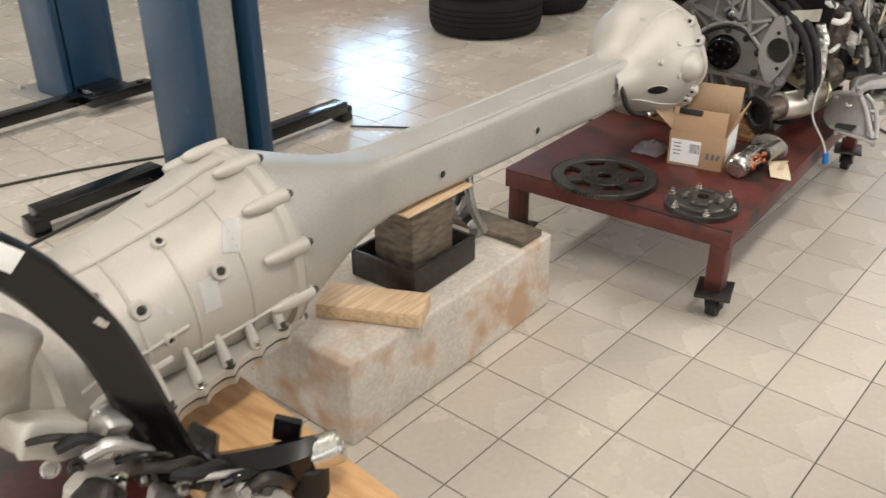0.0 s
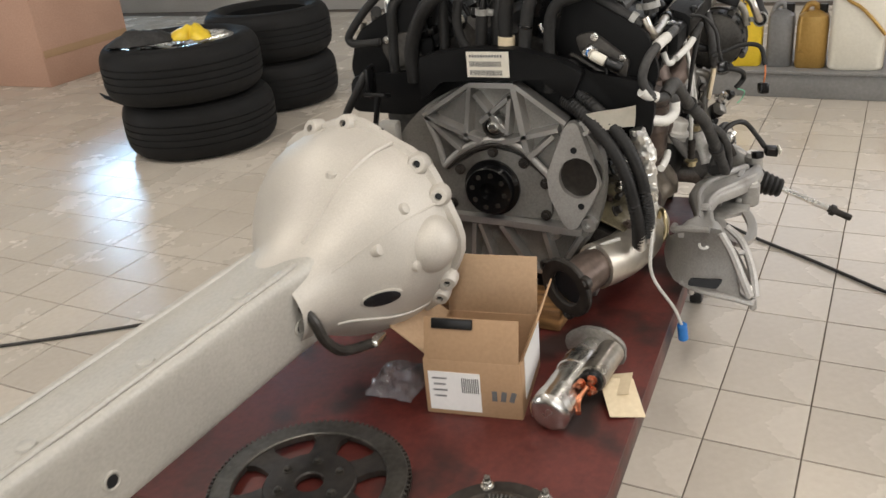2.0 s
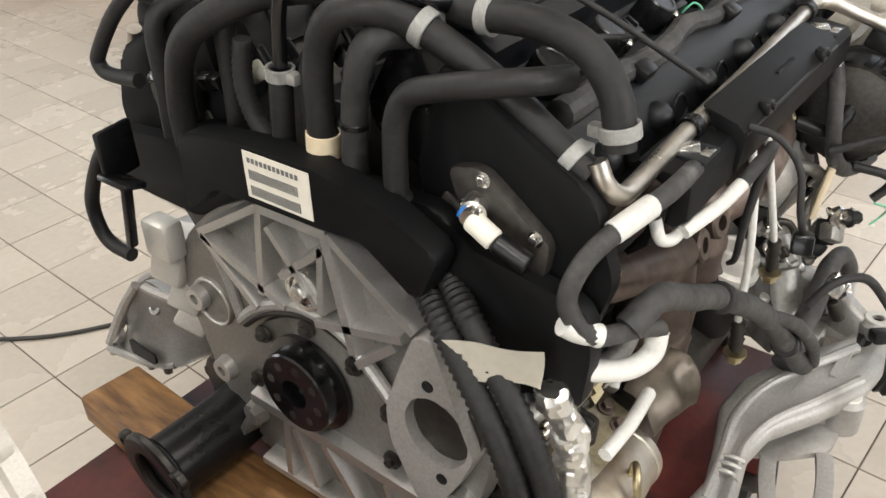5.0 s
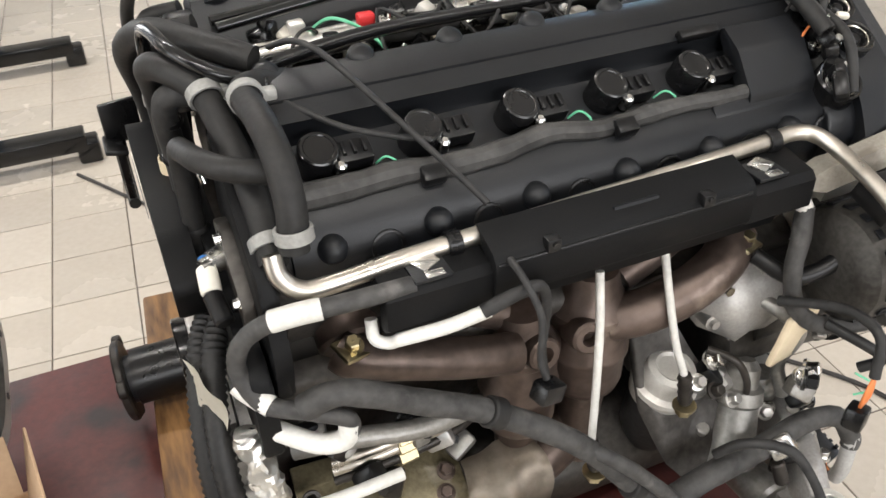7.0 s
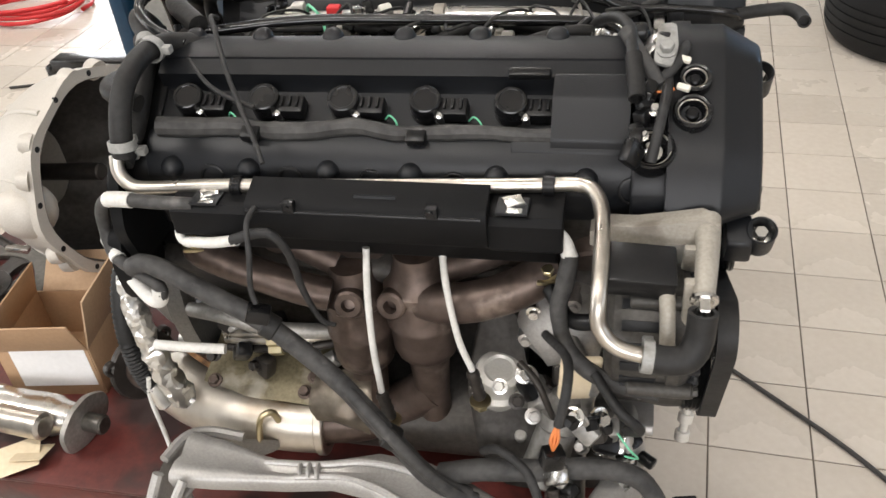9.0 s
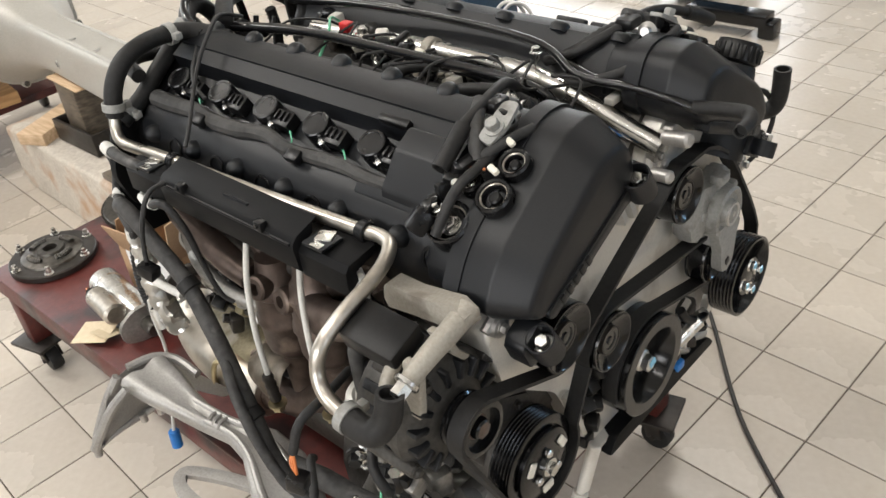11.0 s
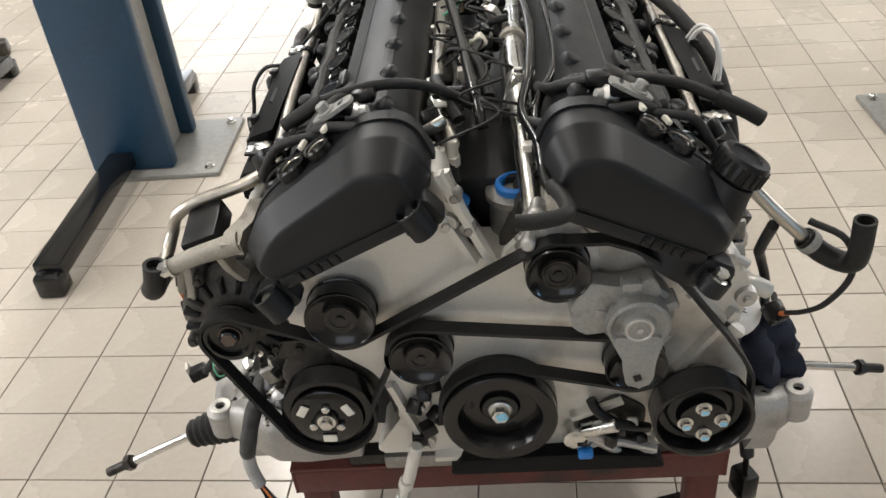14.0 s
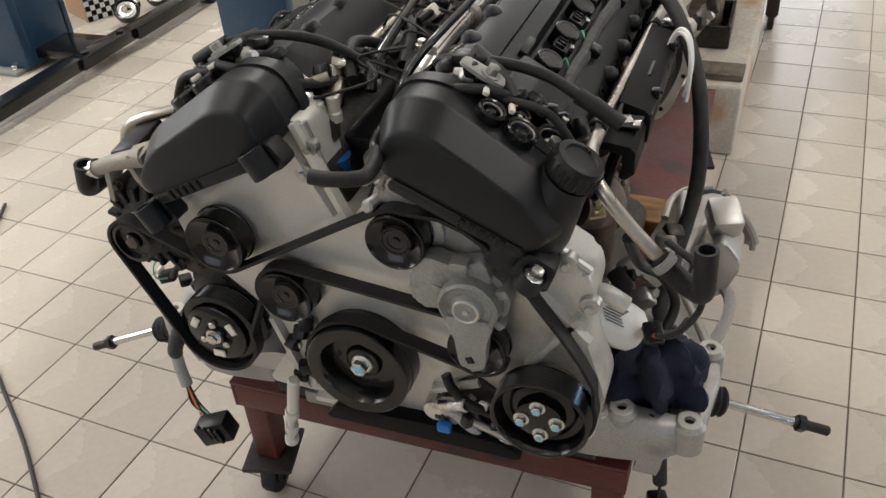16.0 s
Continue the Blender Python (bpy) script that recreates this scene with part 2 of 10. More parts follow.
CYAN_PALE = surface("pale_blue_mark", (0.20, 0.50, 0.70), (0.30, 0.62, 0.80), 0.5, 0, 80, 9, 0.05)
GREEN_WIRE = surface("green_wire", (0.10, 0.42, 0.24), (0.16, 0.52, 0.32), 0.45, 0, 80, 9, 0.05)
REDP = surface("red_plastic", (0.52, 0.02, 0.025), (0.66, 0.035, 0.035), 0.4, 0, 80, 9, 0.05)
ORANGE = surface("orange_wire", (0.62, 0.18, 0.05), (0.75, 0.25, 0.08), 0.45, 0, 80, 9, 0.05)
COPPER = surface("copper_stud", (0.55, 0.22, 0.12), (0.70, 0.32, 0.20), 0.3, 1.0, 80, 9, 0.05)
YELLOW = surface("yellow_plastic", (0.66, 0.46, 0.02), (0.78, 0.56, 0.04), 0.4, 0, 80, 6, 0.05)
GOLD = surface("gold_canister", (0.34, 0.20, 0.05), (0.46, 0.29, 0.09), 0.36, 0.5, 80, 6, 0.05)
GREY_CAN = surface("grey_canister", (0.16, 0.16, 0.16), (0.24, 0.24, 0.24), 0.4, 0.3, 80, 6, 0.05)
WHITE_PLASTIC = surface("milky_white_plastic", (0.66, 0.63, 0.54), (0.76, 0.73, 0.64), 0.45, 0, 80, 4, 0.05)
NAVY = surface("navy_cloth", (0.006, 0.009, 0.022), (0.016, 0.022, 0.046), 0.85, 0, 300, 30, 0.6)
BOX_PINK = surface("pinkish_brown_carton", (0.42, 0.25, 0.18), (0.54, 0.34, 0.25), 0.75, 0, 90, 2, 0.05)
GREY_METAL = surface("grey_shelf_metal", (0.19, 0.19, 0.185), (0.27, 0.265, 0.26), 0.5, 0.2, 80, 4, 0.05)
WHITE_LABEL = surface("label_stock", (0.66, 0.62, 0.53), (0.76, 0.72, 0.63), 0.5, 0, 120, 6, 0.03)
FILM = clear("crumpled_clear_film", (0.92, 0.91, 0.94), 0.06)


# ---- mesh helpers: every one adds to a bmesh, in world metres ----
def thing(name, base, label, category, group="", kind=""):
    ob = new(name)
    ob.location = base
    ob.empty_display_size = 0.1
    return tagged(ob, label, category, group, kind)




def part(name, bm, material, parent=None, label="", smooth=35):
    """Links a bmesh, whose corners are in world metres, as one mesh object under a thing or a part."""
    base = Vector((0, 0, 0))
    top = parent
    while top is not None:
        base += top.location
        top = top.parent
    bmesh.ops.translate(bm, verts=bm.verts, vec=-base)
    bmesh.ops.recalc_face_normals(bm, faces=bm.faces)
    me = bpy.data.meshes.new(name)
    bm.to_mesh(me)
    bm.free()
    if smooth:
        me.shade_smooth()
        me.set_sharp_from_angle(angle=radians(smooth))
    me.materials.append(material)
    ob = new(name, me)
    if parent is not None:
        ob.parent = parent
    return tagged(ob, label)


def solo(name, bm, material, label, category, group="", kind="", smooth=35):
    """A thing that is one mesh, with its origin at the middle of its base."""
    lo = [min(v.co[i] for v in bm.verts) for i in range(3)]
    hi = [max(v.co[i] for v in bm.verts) for i in range(3)]
    base = Vector(((lo[0] + hi[0]) / 2, (lo[1] + hi[1]) / 2, lo[2]))
    bmesh.ops.translate(bm, verts=bm.verts, vec=-base)
    ob = part(name, bm, material, None, "", smooth)
    ob.location = base
    return tagged(ob, label, category, group, kind)


def B():
    return bmesh.new()


def box(bm, at, size, bevel=0.0, turn=None, segs=2):
    """A box about its middle, with rounded edges; turn: Euler degrees."""
    made = bmesh.ops.create_cube(bm, size=1.0)["verts"]
    bmesh.ops.scale(bm, verts=made, vec=size)
    if bevel:
        edges = list({e for v in made for e in v.link_edges})
        made = bmesh.ops.bevel(bm, geom=edges, offset=min(bevel, min(size) * 0.45), segments=segs, profile=0.5, affect="EDGES")["verts"]
    m = Matrix.Translation(at)
    if turn is not None:
        m = m @ (turn if isinstance(turn, Matrix) else Euler([radians(a) for a in turn]).to_matrix().to_4x4())
    bmesh.ops.transform(bm, matrix=m, verts=list(made))
    return bm


def axis_frame(a, b):
    a, b = Vector(a), Vector(b)
    z = (b - a).normalized()
    ref = Vector((0, 0, 1)) if abs(z.z) < 0.95 else Vector((1, 0, 0))
    x = ref.cross(z).normalized()
    return a, x, z.cross(x), (b - a).length, z


def lathe(bm, a, b, profile, segs=28, closed=True):
    """Rings (distance along a-b in metres, radius) spun round the line from a towards b. A closed profile gets its two ends capped."""
    o, x, y, _, z = axis_frame(a, b)
    rings = []
    for d, r in profile:
        c = o + z * d
        if r <= 1e-6:
            rings.append([bm.verts.new(c)])
        else:
            rings.append([bm.verts.new(c + (x * math.cos(k * math.tau / segs) + y * math.sin(k * math.tau / segs)) * r) for k in range(segs)])
    for p, q in zip(rings, rings[1:]):
        if len(p) == 1 and len(q) == 1:
            continue
        for k in range(segs):
            n = (k + 1) % segs
            if len(p) == 1:
                bm.faces.new((p[0], q[k], q[n]))
            elif len(q) == 1:
                bm.faces.new((p[k], q[0], p[n]))
            else:
                bm.faces.new((p[k], q[k], q[n], p[n]))
    if closed:
        for ring in (rings[0], rings[-1]):
            if len(ring) > 2:
                bm.faces.new(ring)
    return bm


def rod(bm, a, b, r, segs=16, bevel=0.0):
    d = (Vector(b) - Vector(a)).length
    c = min(bevel, d * 0.3, r * 0.6)
    prof = [(0, r), (d, r)] if not c else [(0, r - c), (c, r), (d - c, r), (d, r - c)]
    return lathe(bm, a, b, prof, segs)


def ring(bm, a, b, r_out, r_in, segs=32, bevel=0.0):
    """A washer or sleeve between a and b."""
    d = (Vector(b) - Vector(a)).length
    c = bevel
    prof = [(c, r_in), (0, r_in + c), (0, r_out - c), (c, r_out), (d - c, r_out), (d, r_out - c), (d, r_in + c), (d - c, r_in)]
    prof.append(prof[0])
    return lathe(bm, a, b, prof, segs, False)


def rounded(points, steps=5):
    """A smooth line through the points (Catmull-Rom)."""
    p = [Vector(q) for q in points]
    p = [p[0] * 2 - p[1], *p, p[-1] * 2 - p[-2]]
    out = []
    for i in range(1, len(p) - 2):
        for s in range(steps):
            t = s / steps
            out.append(0.5 * (2 * p[i] + (p[i + 1] - p[i - 1]) * t + (2 * p[i - 1] - 5 * p[i] + 4 * p[i + 1] - p[i + 2]) * t * t + (3 * p[i] - p[i - 1] - 3 * p[i + 1] + p[i + 2]) * t**3))
    return [*out, p[-2]]


def hose(bm, points, r, segs=12, steps=5, wobble=0.0, ribs=0.0, hollow=False):
    """A round hose through the points; r is one radius or one at each end; ribs: depth of a corrugation; wobble: uneven wrapping."""
    line = rounded(points, steps) if steps > 1 else [Vector(p) for p in points]
    r0, r1 = r if isinstance(r, tuple) else (r, r)
    rings, up = [], None
    for i, c in enumerate(line):
        t = (line[min(i + 1, len(line) - 1)] - line[max(i - 1, 0)]).normalized()
        if up is None:
            up = Vector((0, 0, 1)) if abs(t.z) < 0.9 else Vector((1, 0, 0))
        up = (up - t * up.dot(t)).normalized()
        side = t.cross(up)
        k = i / max(1, len(line) - 1)
        rr = (r0 + (r1 - r0) * k) * (1 + wobble * (noise.noise(c * 38) * 1.4)) + (ribs if i % 2 else 0)
        rings.append([bm.verts.new(c + (up * math.cos(a) + side * math.sin(a)) * rr) for a in (j * math.tau / segs for j in range(segs))])
    for p, q in zip(rings, rings[1:]):
        for k in range(segs):
            bm.faces.new((p[k], p[(k + 1) % segs], q[(k + 1) % segs], q[k]))
    for n, rg in enumerate((rings[0], rings[-1])):
        if hollow:
            mid = sum((v.co for v in rg), Vector()) / segs
            inner = [bm.verts.new(mid + (v.co - mid) * 0.72) for v in rg]
            far = line[min(3, len(line) - 1)] if n == 0 else line[max(-4, -len(line))]
            deep = [bm.verts.new(v.co + (far - mid) * 0.6) for v in inner]
            for k in range(segs):
                bm.faces.new((rg[k], rg[(k + 1) % segs], inner[(k + 1) % segs], inner[k]))
                bm.faces.new((inner[k], inner[(k + 1) % segs], deep[(k + 1) % segs], deep[k]))
            bm.faces.new(deep)
        else:
            bm.faces.new(rg)
    return bm


def prism(bm, outline, place, depth, bevel=0.0, segs=2):
    """A plate: outline (u, v) points, put into the world by place(u, v, w) with w from 0 to depth; edges rounded."""
    low = [bm.verts.new((u, v, 0)) for u, v in outline]
    high = [bm.verts.new((u, v, depth)) for u, v in outline]
    n = len(outline)
    faces = [bm.faces.new(low), bm.faces.new(high)]
    for k in range(n):
        faces.append(bm.faces.new((low[k], low[(k + 1) % n], high[(k + 1) % n], high[k])))
    verts = low + high
    if bevel:
        edges = [e for e in {e for f in faces[:2] for e in f.edges}]
        res = bmesh.ops.bevel(bm, geom=edges, offset=bevel, segments=segs, profile=0.5, affect="EDGES", clamp_overlap=True)
        verts = list({v for v in res["verts"]} | {v for v in verts if v.is_valid})
    for v in verts:
        v.co = place(*v.co)
    return bm


def arc_outline(corners, radius, steps=4):
    """Rounds the corners of a flat outline."""
    out, n = [], len(corners)
    for i in range(n):
        a, b, c = (Vector(corners[(i + k) % n]) for k in (-1, 0, 1))
        r = radius[i] if isinstance(radius, (list, tuple)) else radius
        r = min(r, (a - b).length * 0.48, (c - b).length * 0.48)
        p, q = b + (a - b).normalized() * r, b + (c - b).normalized() * r
        for s in range(steps + 1):
            t = s / steps
            out.append(tuple(p * (1 - t) ** 2 + b * 2 * t * (1 - t) + q * t * t))
    return out


def ball(bm, at, r, squash=(1, 1, 1), segs=16):
    made = bmesh.ops.create_uvsphere(bm, u_segments=segs, v_segments=max(6, segs // 2), radius=r)["verts"]
    bmesh.ops.scale(bm, verts=made, vec=squash)
    bmesh.ops.translate(bm, verts=made, vec=at)
    return bm


def crumple(bm, amount, scale=20.0, cuts=0):
    if cuts:
        bmesh.ops.subdivide_edges(bm, edges=bm.edges[:], cuts=cuts, use_grid_fill=True)
    for v in bm.verts:
        v.co += noise.noise_vector(v.co * scale) * amount
    return bm


def hexbolt(bm, at, towards, r=0.007, h=0.006, washer=True):
    a = Vector(at)
    z = Vector(towards).normalized()
    if washer:
        lathe(bm, a, a + z, [(0, r * 1.45), (h * 0.25, r * 1.45), (h * 0.3, r * 1.2)], 16)
    lathe(bm, a + z * h * 0.25, a + z, [(0, r), (h * 0.9, r), (h, r * 0.85)], 6)
    return bm


def shell(bm, rows, thick):
    """A curved sheet through rows of world points, given a thickness."""
    vv = [[bm.verts.new(p) for p in r] for r in rows]
    for a, b in zip(vv, vv[1:]):
        for k in range(len(a) - 1):
            bm.faces.new((a[k], a[k + 1], b[k + 1], b[k]))
    bmesh.ops.solidify(bm, geom=bm.faces[:], thickness=thick)
    return bm


def V(*p):
    return Vector(p)


# ---- the room ----
def slab(name, lo, hi, material, kind="structure", label="", category=""):
    bm = B()
    box(bm, [(a + b) / 2 for a, b in zip(lo, hi)], [b - a for a, b in zip(lo, hi)])
    ob = part(name, bm, material, None, label, 0)
    return tagged(ob, label, category, "", kind)


X0, X1, Y0, Y1, H = -8.0, 5.4, -5.2, 7.6, 4.2
floor = slab("floor", (X0 - 0.2, Y0 - 0.2, -0.2), (X1 + 0.2, Y1 + 0.2, -0.0025), GROUT, label="beige square floor tiles with dark joints", category="floor")
slab("ceiling", (X0 - 0.2, Y0 - 0.2, H), (X1 + 0.2, Y1 + 0.2, H + 0.2), CEILING_PAINT, label="plain white workshop ceiling", category="ceiling")


def wall_with_opening(name, axis, at, thick, lo, hi, gap_lo, gap_hi, sill, head, label):
    """A wall of four blocks in one mesh round one opening. axis 'x': the wall runs along y at x = at."""
    bm = B()
    for a, b, z0, z1 in ((lo, gap_lo, 0, H), (gap_hi, hi, 0, H), (gap_lo, gap_hi, head, H), (gap_lo, gap_hi, 0, sill)):
        if z1 - z0 < 1e-3:
            continue
        c, s = (a + b) / 2, b - a
        if axis == "x":
            box(bm, (at + thick / 2, c, (z0 + z1) / 2), (abs(thick), s, z1 - z0))
        else:
            box(bm, (c, at + thick / 2, (z0 + z1) / 2), (s, abs(thick), z1 - z0))
    return tagged(part(name, bm, PLASTER, None, label, 0), label, "wall", "", "structure")


# south opening is assumed and follows its lamp
wall_with_opening("wall_south", "y", Y0, -0.2, X0, X1, -1.7, 3.5, 1.5, 3.0, "white workshop wall with an assumed wide window opening")
wall_with_opening("wall_west", "x", X0, -0.2, Y0, Y1, -3.8, 1.4, 0.0, 3.4, "white workshop wall with a wide open gate")
wall_with_opening("wall_north", "y", Y1, 0.2, X0, X1, -6.3, -1.9, 0.0, 3.4, "white workshop wall with a wide open gate")
# opening added only for the east fill lamp
wall_with_opening("wall_east", "x", X1, 0.2, Y0, 2.0, -3.1, 0.3, 1.2, 3.0, "white workshop wall with an assumed wide window opening")
wall_with_opening("wall_east", "x", X1, 0.2, 2.0, Y1, 6.02, 7.12, 1.50, 2.45, "white workshop wall with one window opening")
slab("ground", (-60, -60, -0.5), (60, 60, -0.21), CONCRETE, label="grey concrete yard outside the workshop", category="ground")


# ---- the red trolley under the engine ----
TX0, TX1, TY0, TY1, TZ = -0.768, 0.672, -0.366, 0.372, 0.305
cart = thing("steel_trolley", (-0.05, 0, 0), "dark red oil-stained steel trolley on four castors", "trolley")
bm = B()
box(bm, ((TX0 + TX1) / 2, (TY0 + TY1) / 2, TZ - 0.004), (TX1 - TX0, TY1 - TY0, 0.008), 0.002)
part("top_plate", bm, RED, cart)
for y in (TY0 + 0.004, TY1 - 0.004):
    bm = B()
    box(bm, ((TX0 + TX1) / 2, y, TZ - 0.035), (TX1 - TX0, 0.006, 0.052), 0.0015)
    part("side_rail", bm, RED, cart)
for x in (TX0 + 0.004, TX1 - 0.004):
    bm = B()
    box(bm, (x, (TY0 + TY1) / 2, TZ - 0.035), (0.006, TY1 - TY0 - 0.012, 0.052), 0.0015)
    part("end_rail", bm, RED, cart)
bm = B()
box(bm, (TX1 - 0.016, 0.03, TZ + 0.013), (0.026, 0.58, 0.024), 0.003)
part("edge_bar", bm, DARK_IRON, cart, "dark bar along the end edge")
for x, y in ((TX0 + 0.034, TY0 + 0.034), (TX0 + 0.034, TY1 - 0.034), (TX1 - 0.034, TY0 + 0.034), (TX1 - 0.034, TY1 - 0.034)):
    bm = B()
    box(bm, (x, y, (TZ - 0.009 + 0.098) / 2), (0.05, 0.05, TZ - 0.009 - 0.098), 0.004)
    part("leg", bm, RED, cart)
    bm = B()
    box(bm, (x, y, 0.092), (0.115, 0.10, 0.010), 0.002, (0, 0, 14))
    castor = part("castor_plate", bm, DARK_IRON, cart, "dark greasy castor plate")
    bm = B()
    for sgn in (-1, 1):
        box(bm, (x + 0.012, y + sgn * 0.021, 0.06), (0.036, 0.004, 0.056), 0.002, (0, -14, 0))
    rod(bm, (x + 0.016, y - 0.026, 0.034), (x + 0.016, y + 0.026, 0.034), 0.006)
    part("castor_fork", bm, DARK_IRON, castor)
    bm = B()
    lathe(bm, (x + 0.016, y - 0.016, 0.033), (x + 0.016, y + 0.016, 0.033), [(0, 0.02), (0.001, 0.031), (0.006, 0.033), (0.026, 0.033), (0.031, 0.031), (0.032, 0.02)], 24)
    part("castor_wheel", bm, RUBBER, castor)


# ---- torque tube with bell housing and gearbox ----
G_A, G_B = Vector((-0.50, 0.155, 0.572)), Vector((-1.50, 0.27, 0.535))
axle = thing("transaxle_assembly", (-1.1, 0.2, 0.27), "pale cast transaxle with long torque tube and bell housing", "transaxle")
G_DIR = (G_B - G_A).normalized()
G_SIDE = Vector((0, 0, 1)).cross(G_DIR).normalized()
G_UP = G_DIR.cross(G_SIDE)


def along(d, side, up):
    """A point of the torque tube's own frame: d metres back from the bell, side towards -y."""
    return G_A + G_DIR * d + G_SIDE * side + G_UP * up


SGN = -1 if G_SIDE.y > 0 else 1


def loft(bm, sections, cap=True):
    """Joins closed loops of world points, one after another."""
    loops = [[bm.verts.new(p) for p in s] for s in sections]
    n = len(loops[0])
    for p, q in zip(loops, loops[1:]):
        for k in range(n):
            bm.faces.new((p[k], p[(k + 1) % n], q[(k + 1) % n], q[k]))
    if cap:
        bm.faces.new(loops[0])
        bm.faces.new(loops[-1])
    return bm


def squircle(w, h, power, n=32):
    out = []
    for k in range(n):
        a = (k + 0.5) * math.tau / n
        c, s = math.cos(a), math.sin(a)
        out.append((w * math.copysign(abs(c) ** (2 / power), c), h * math.copysign(abs(s) ** (2 / power), s)))
    return out


bm = B()
stations = ((-0.03, 0.085, 0.082, 3.0), (0.03, 0.066, 0.077, 5.0), (0.10, 0.060, 0.074, 7.0), (0.5, 0.060, 0.072, 7.0), (0.52, 0.0615, 0.0735, 7.0), (0.90, 0.060, 0.072, 7.0), (1.00, 0.064, 0.076, 6), (1.06, 0.074, 0.086, 4.5), (1.12, 0.092, 0.102, 3.4), (1.19, 0.120, 0.128, 2.8), (1.26, 0.152, 0.158, 2.4), (1.32, 0.178, 0.184, 2.2), (1.352, 0.190, 0.195, 2.1), (1.358, 0.204, 0.207, 2.1), (1.364, 0.204, 0.207, 2.1))
loft(bm, [[along(d, u, v) for u, v in squircle(w, h, p)] for d, w, h, p in stations])
tube = part("torque_tube", bm, GREY_CAST, axle, "pale grey cast torque tube with a row of side holes")
for d in (0.08, 0.455, 0.83):
    bm = B()
    rod(bm, along(d, SGN * 0.055, -0.02), along(d, SGN * 0.0612, -0.02), 0.0095, 20)
    part("side_hole", bm, BLACK, tube, "dark round hole")
    bm = B()
    ring(bm, along(d, SGN * 0.058, -0.02), along(d, SGN * 0.0635, -0.02), 0.014, 0.0095, 20, 0.001)
    part("hole_rim", bm, GREY_CAST, tube)
for d in (0.16, 0.34, 0.52, 0.70):
    bm = B()
    lathe(bm, along(d, SGN * 0.03, 0.065), along(d, SGN * 0.03, 0.09), [(0, 0.016), (0.012, 0.011), (0.0135, 0.004), (0.0135, 0)], 14)
    part("cast_boss", bm, GREY_CAST, tube)
for u, v in ((0.046, 0.0725), (-0.046, 0.0725)):
    bm = B()
    hose(bm, [along(0.05 + 0.1 * k, u, v + 0.001 * noise.noise(Vector((k, u, 0)))) for k in range(11)], 0.0055, 8, 3, 0.2)
    part("cast_ridge", bm, GREY_CAST, tube)
# cast writing that cannot be read: low bars on the side
bm = B()
for k in range(5):
    box(bm, along(0.66 + 0.003 * k, SGN * 0.0605, 0.028 - 0.0085 * k), (0.05 - 0.004 * (k % 2), 0.002, 0.0035), 0.0008, Matrix((-G_DIR, -G_SIDE * SGN, G_UP)).transposed().to_4x4())
part("cast_lettering", bm, GREY_CAST, tube, "raised lettering too worn to read")

# bell housing: an open cast dome
BELL = Vector((-0.285, 0.137, 0.60))
BX = -G_DIR


def bell_ring(d, r, wave=0.0, n=48):
    """A loop of the dome, d metres behind the rim."""
    o, x, y, _, z = axis_frame(BELL, BELL - BX)
    pts = []
    for k in range(n):
        a = k * math.tau / n
        rr = r * (1 + wave * math.cos(8 * a + 0.4) + wave * 0.6 * math.cos(3 * a))
        pts.append(o + z * d + (x * math.cos(a) + y * math.sin(a)) * rr)
    return pts


bm = B()
shift = G_A - (BELL - BX * 0.215)
outer = [(0.0, 0.197, 0.024), (0.016, 0.197, 0.024), (0.020, 0.188, 0.012), (0.05, 0.187, 0.008), (0.085, 0.181, 0.005), (0.115, 0.170, 0.003), (0.145, 0.152, 0.002), (0.17, 0.132, 0.0), (0.195, 0.110, 0), (0.225, 0.092, 0), (0.26, 0.082, 0), (0.30, 0.074, 0)]
inner = [(0.225, 0.05, 0), (0.18, 0.10, 0), (0.15, 0.135, 0), (0.11, 0.160, 0), (0.06, 0.172, 0), (0.0, 0.176, 0.012)]


def bell_shift(d):
    return shift * min(1, max(0, (d - 0.08) / 0.135)) ** 1.5


loft(bm, [[p + bell_shift(d) for p in bell_ring(d, r, w)] for d, r, w in outer], False)
loft(bm, [[p + bell_shift(0.0) for p in bell_ring(0.0, r, w)] for r, w in ((0.197, 0.024), (0.177, 0.012))], False)
bell = part("bell_housing", bm, SAND_CAST, axle, "sand-cast aluminium bell housing, open at the flange", 50)
# the inside's dark colour holds the dome's shade as well as clutch dust
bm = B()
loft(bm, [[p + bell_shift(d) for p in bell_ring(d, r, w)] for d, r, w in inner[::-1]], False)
part("bell_inside", bm, DUSTY_SHADED, bell, "inner face darkened for shade and clutch dust", 50)
o, bxx, byy, _, bzz = axis_frame(BELL, BELL - BX)
for k in range(12):
    a = k * math.tau / 12 + 0.2
    c = o + (bxx * math.cos(a) + byy * math.sin(a)) * 0.187
    bm = B()
    rod(bm, c + bzz * 0.004, c - bzz * 0.0006, 0.0055, 14)
    part("bolt_hole", bm, BLACK, bell)


def dome(d, a, proud=0.0):
    """A point on the dome, d behind the rim, a degrees round it from the near side upwards."""
    for p, q in zip(outer[2:], outer[3:]):
        if d <= q[0]:
            r = p[1] + (q[1] - p[1]) * (d - p[0]) / (q[0] - p[0])
            break
    near = Vector((-bzz.y, bzz.x, 0)).normalized()
    near = near if near.y < 0 else -near
    return o + bzz * d + (near * math.cos(radians(a)) + Vector((0, 0, 1)) * math.sin(radians(a))) * (r + proud) + bell_shift(d)


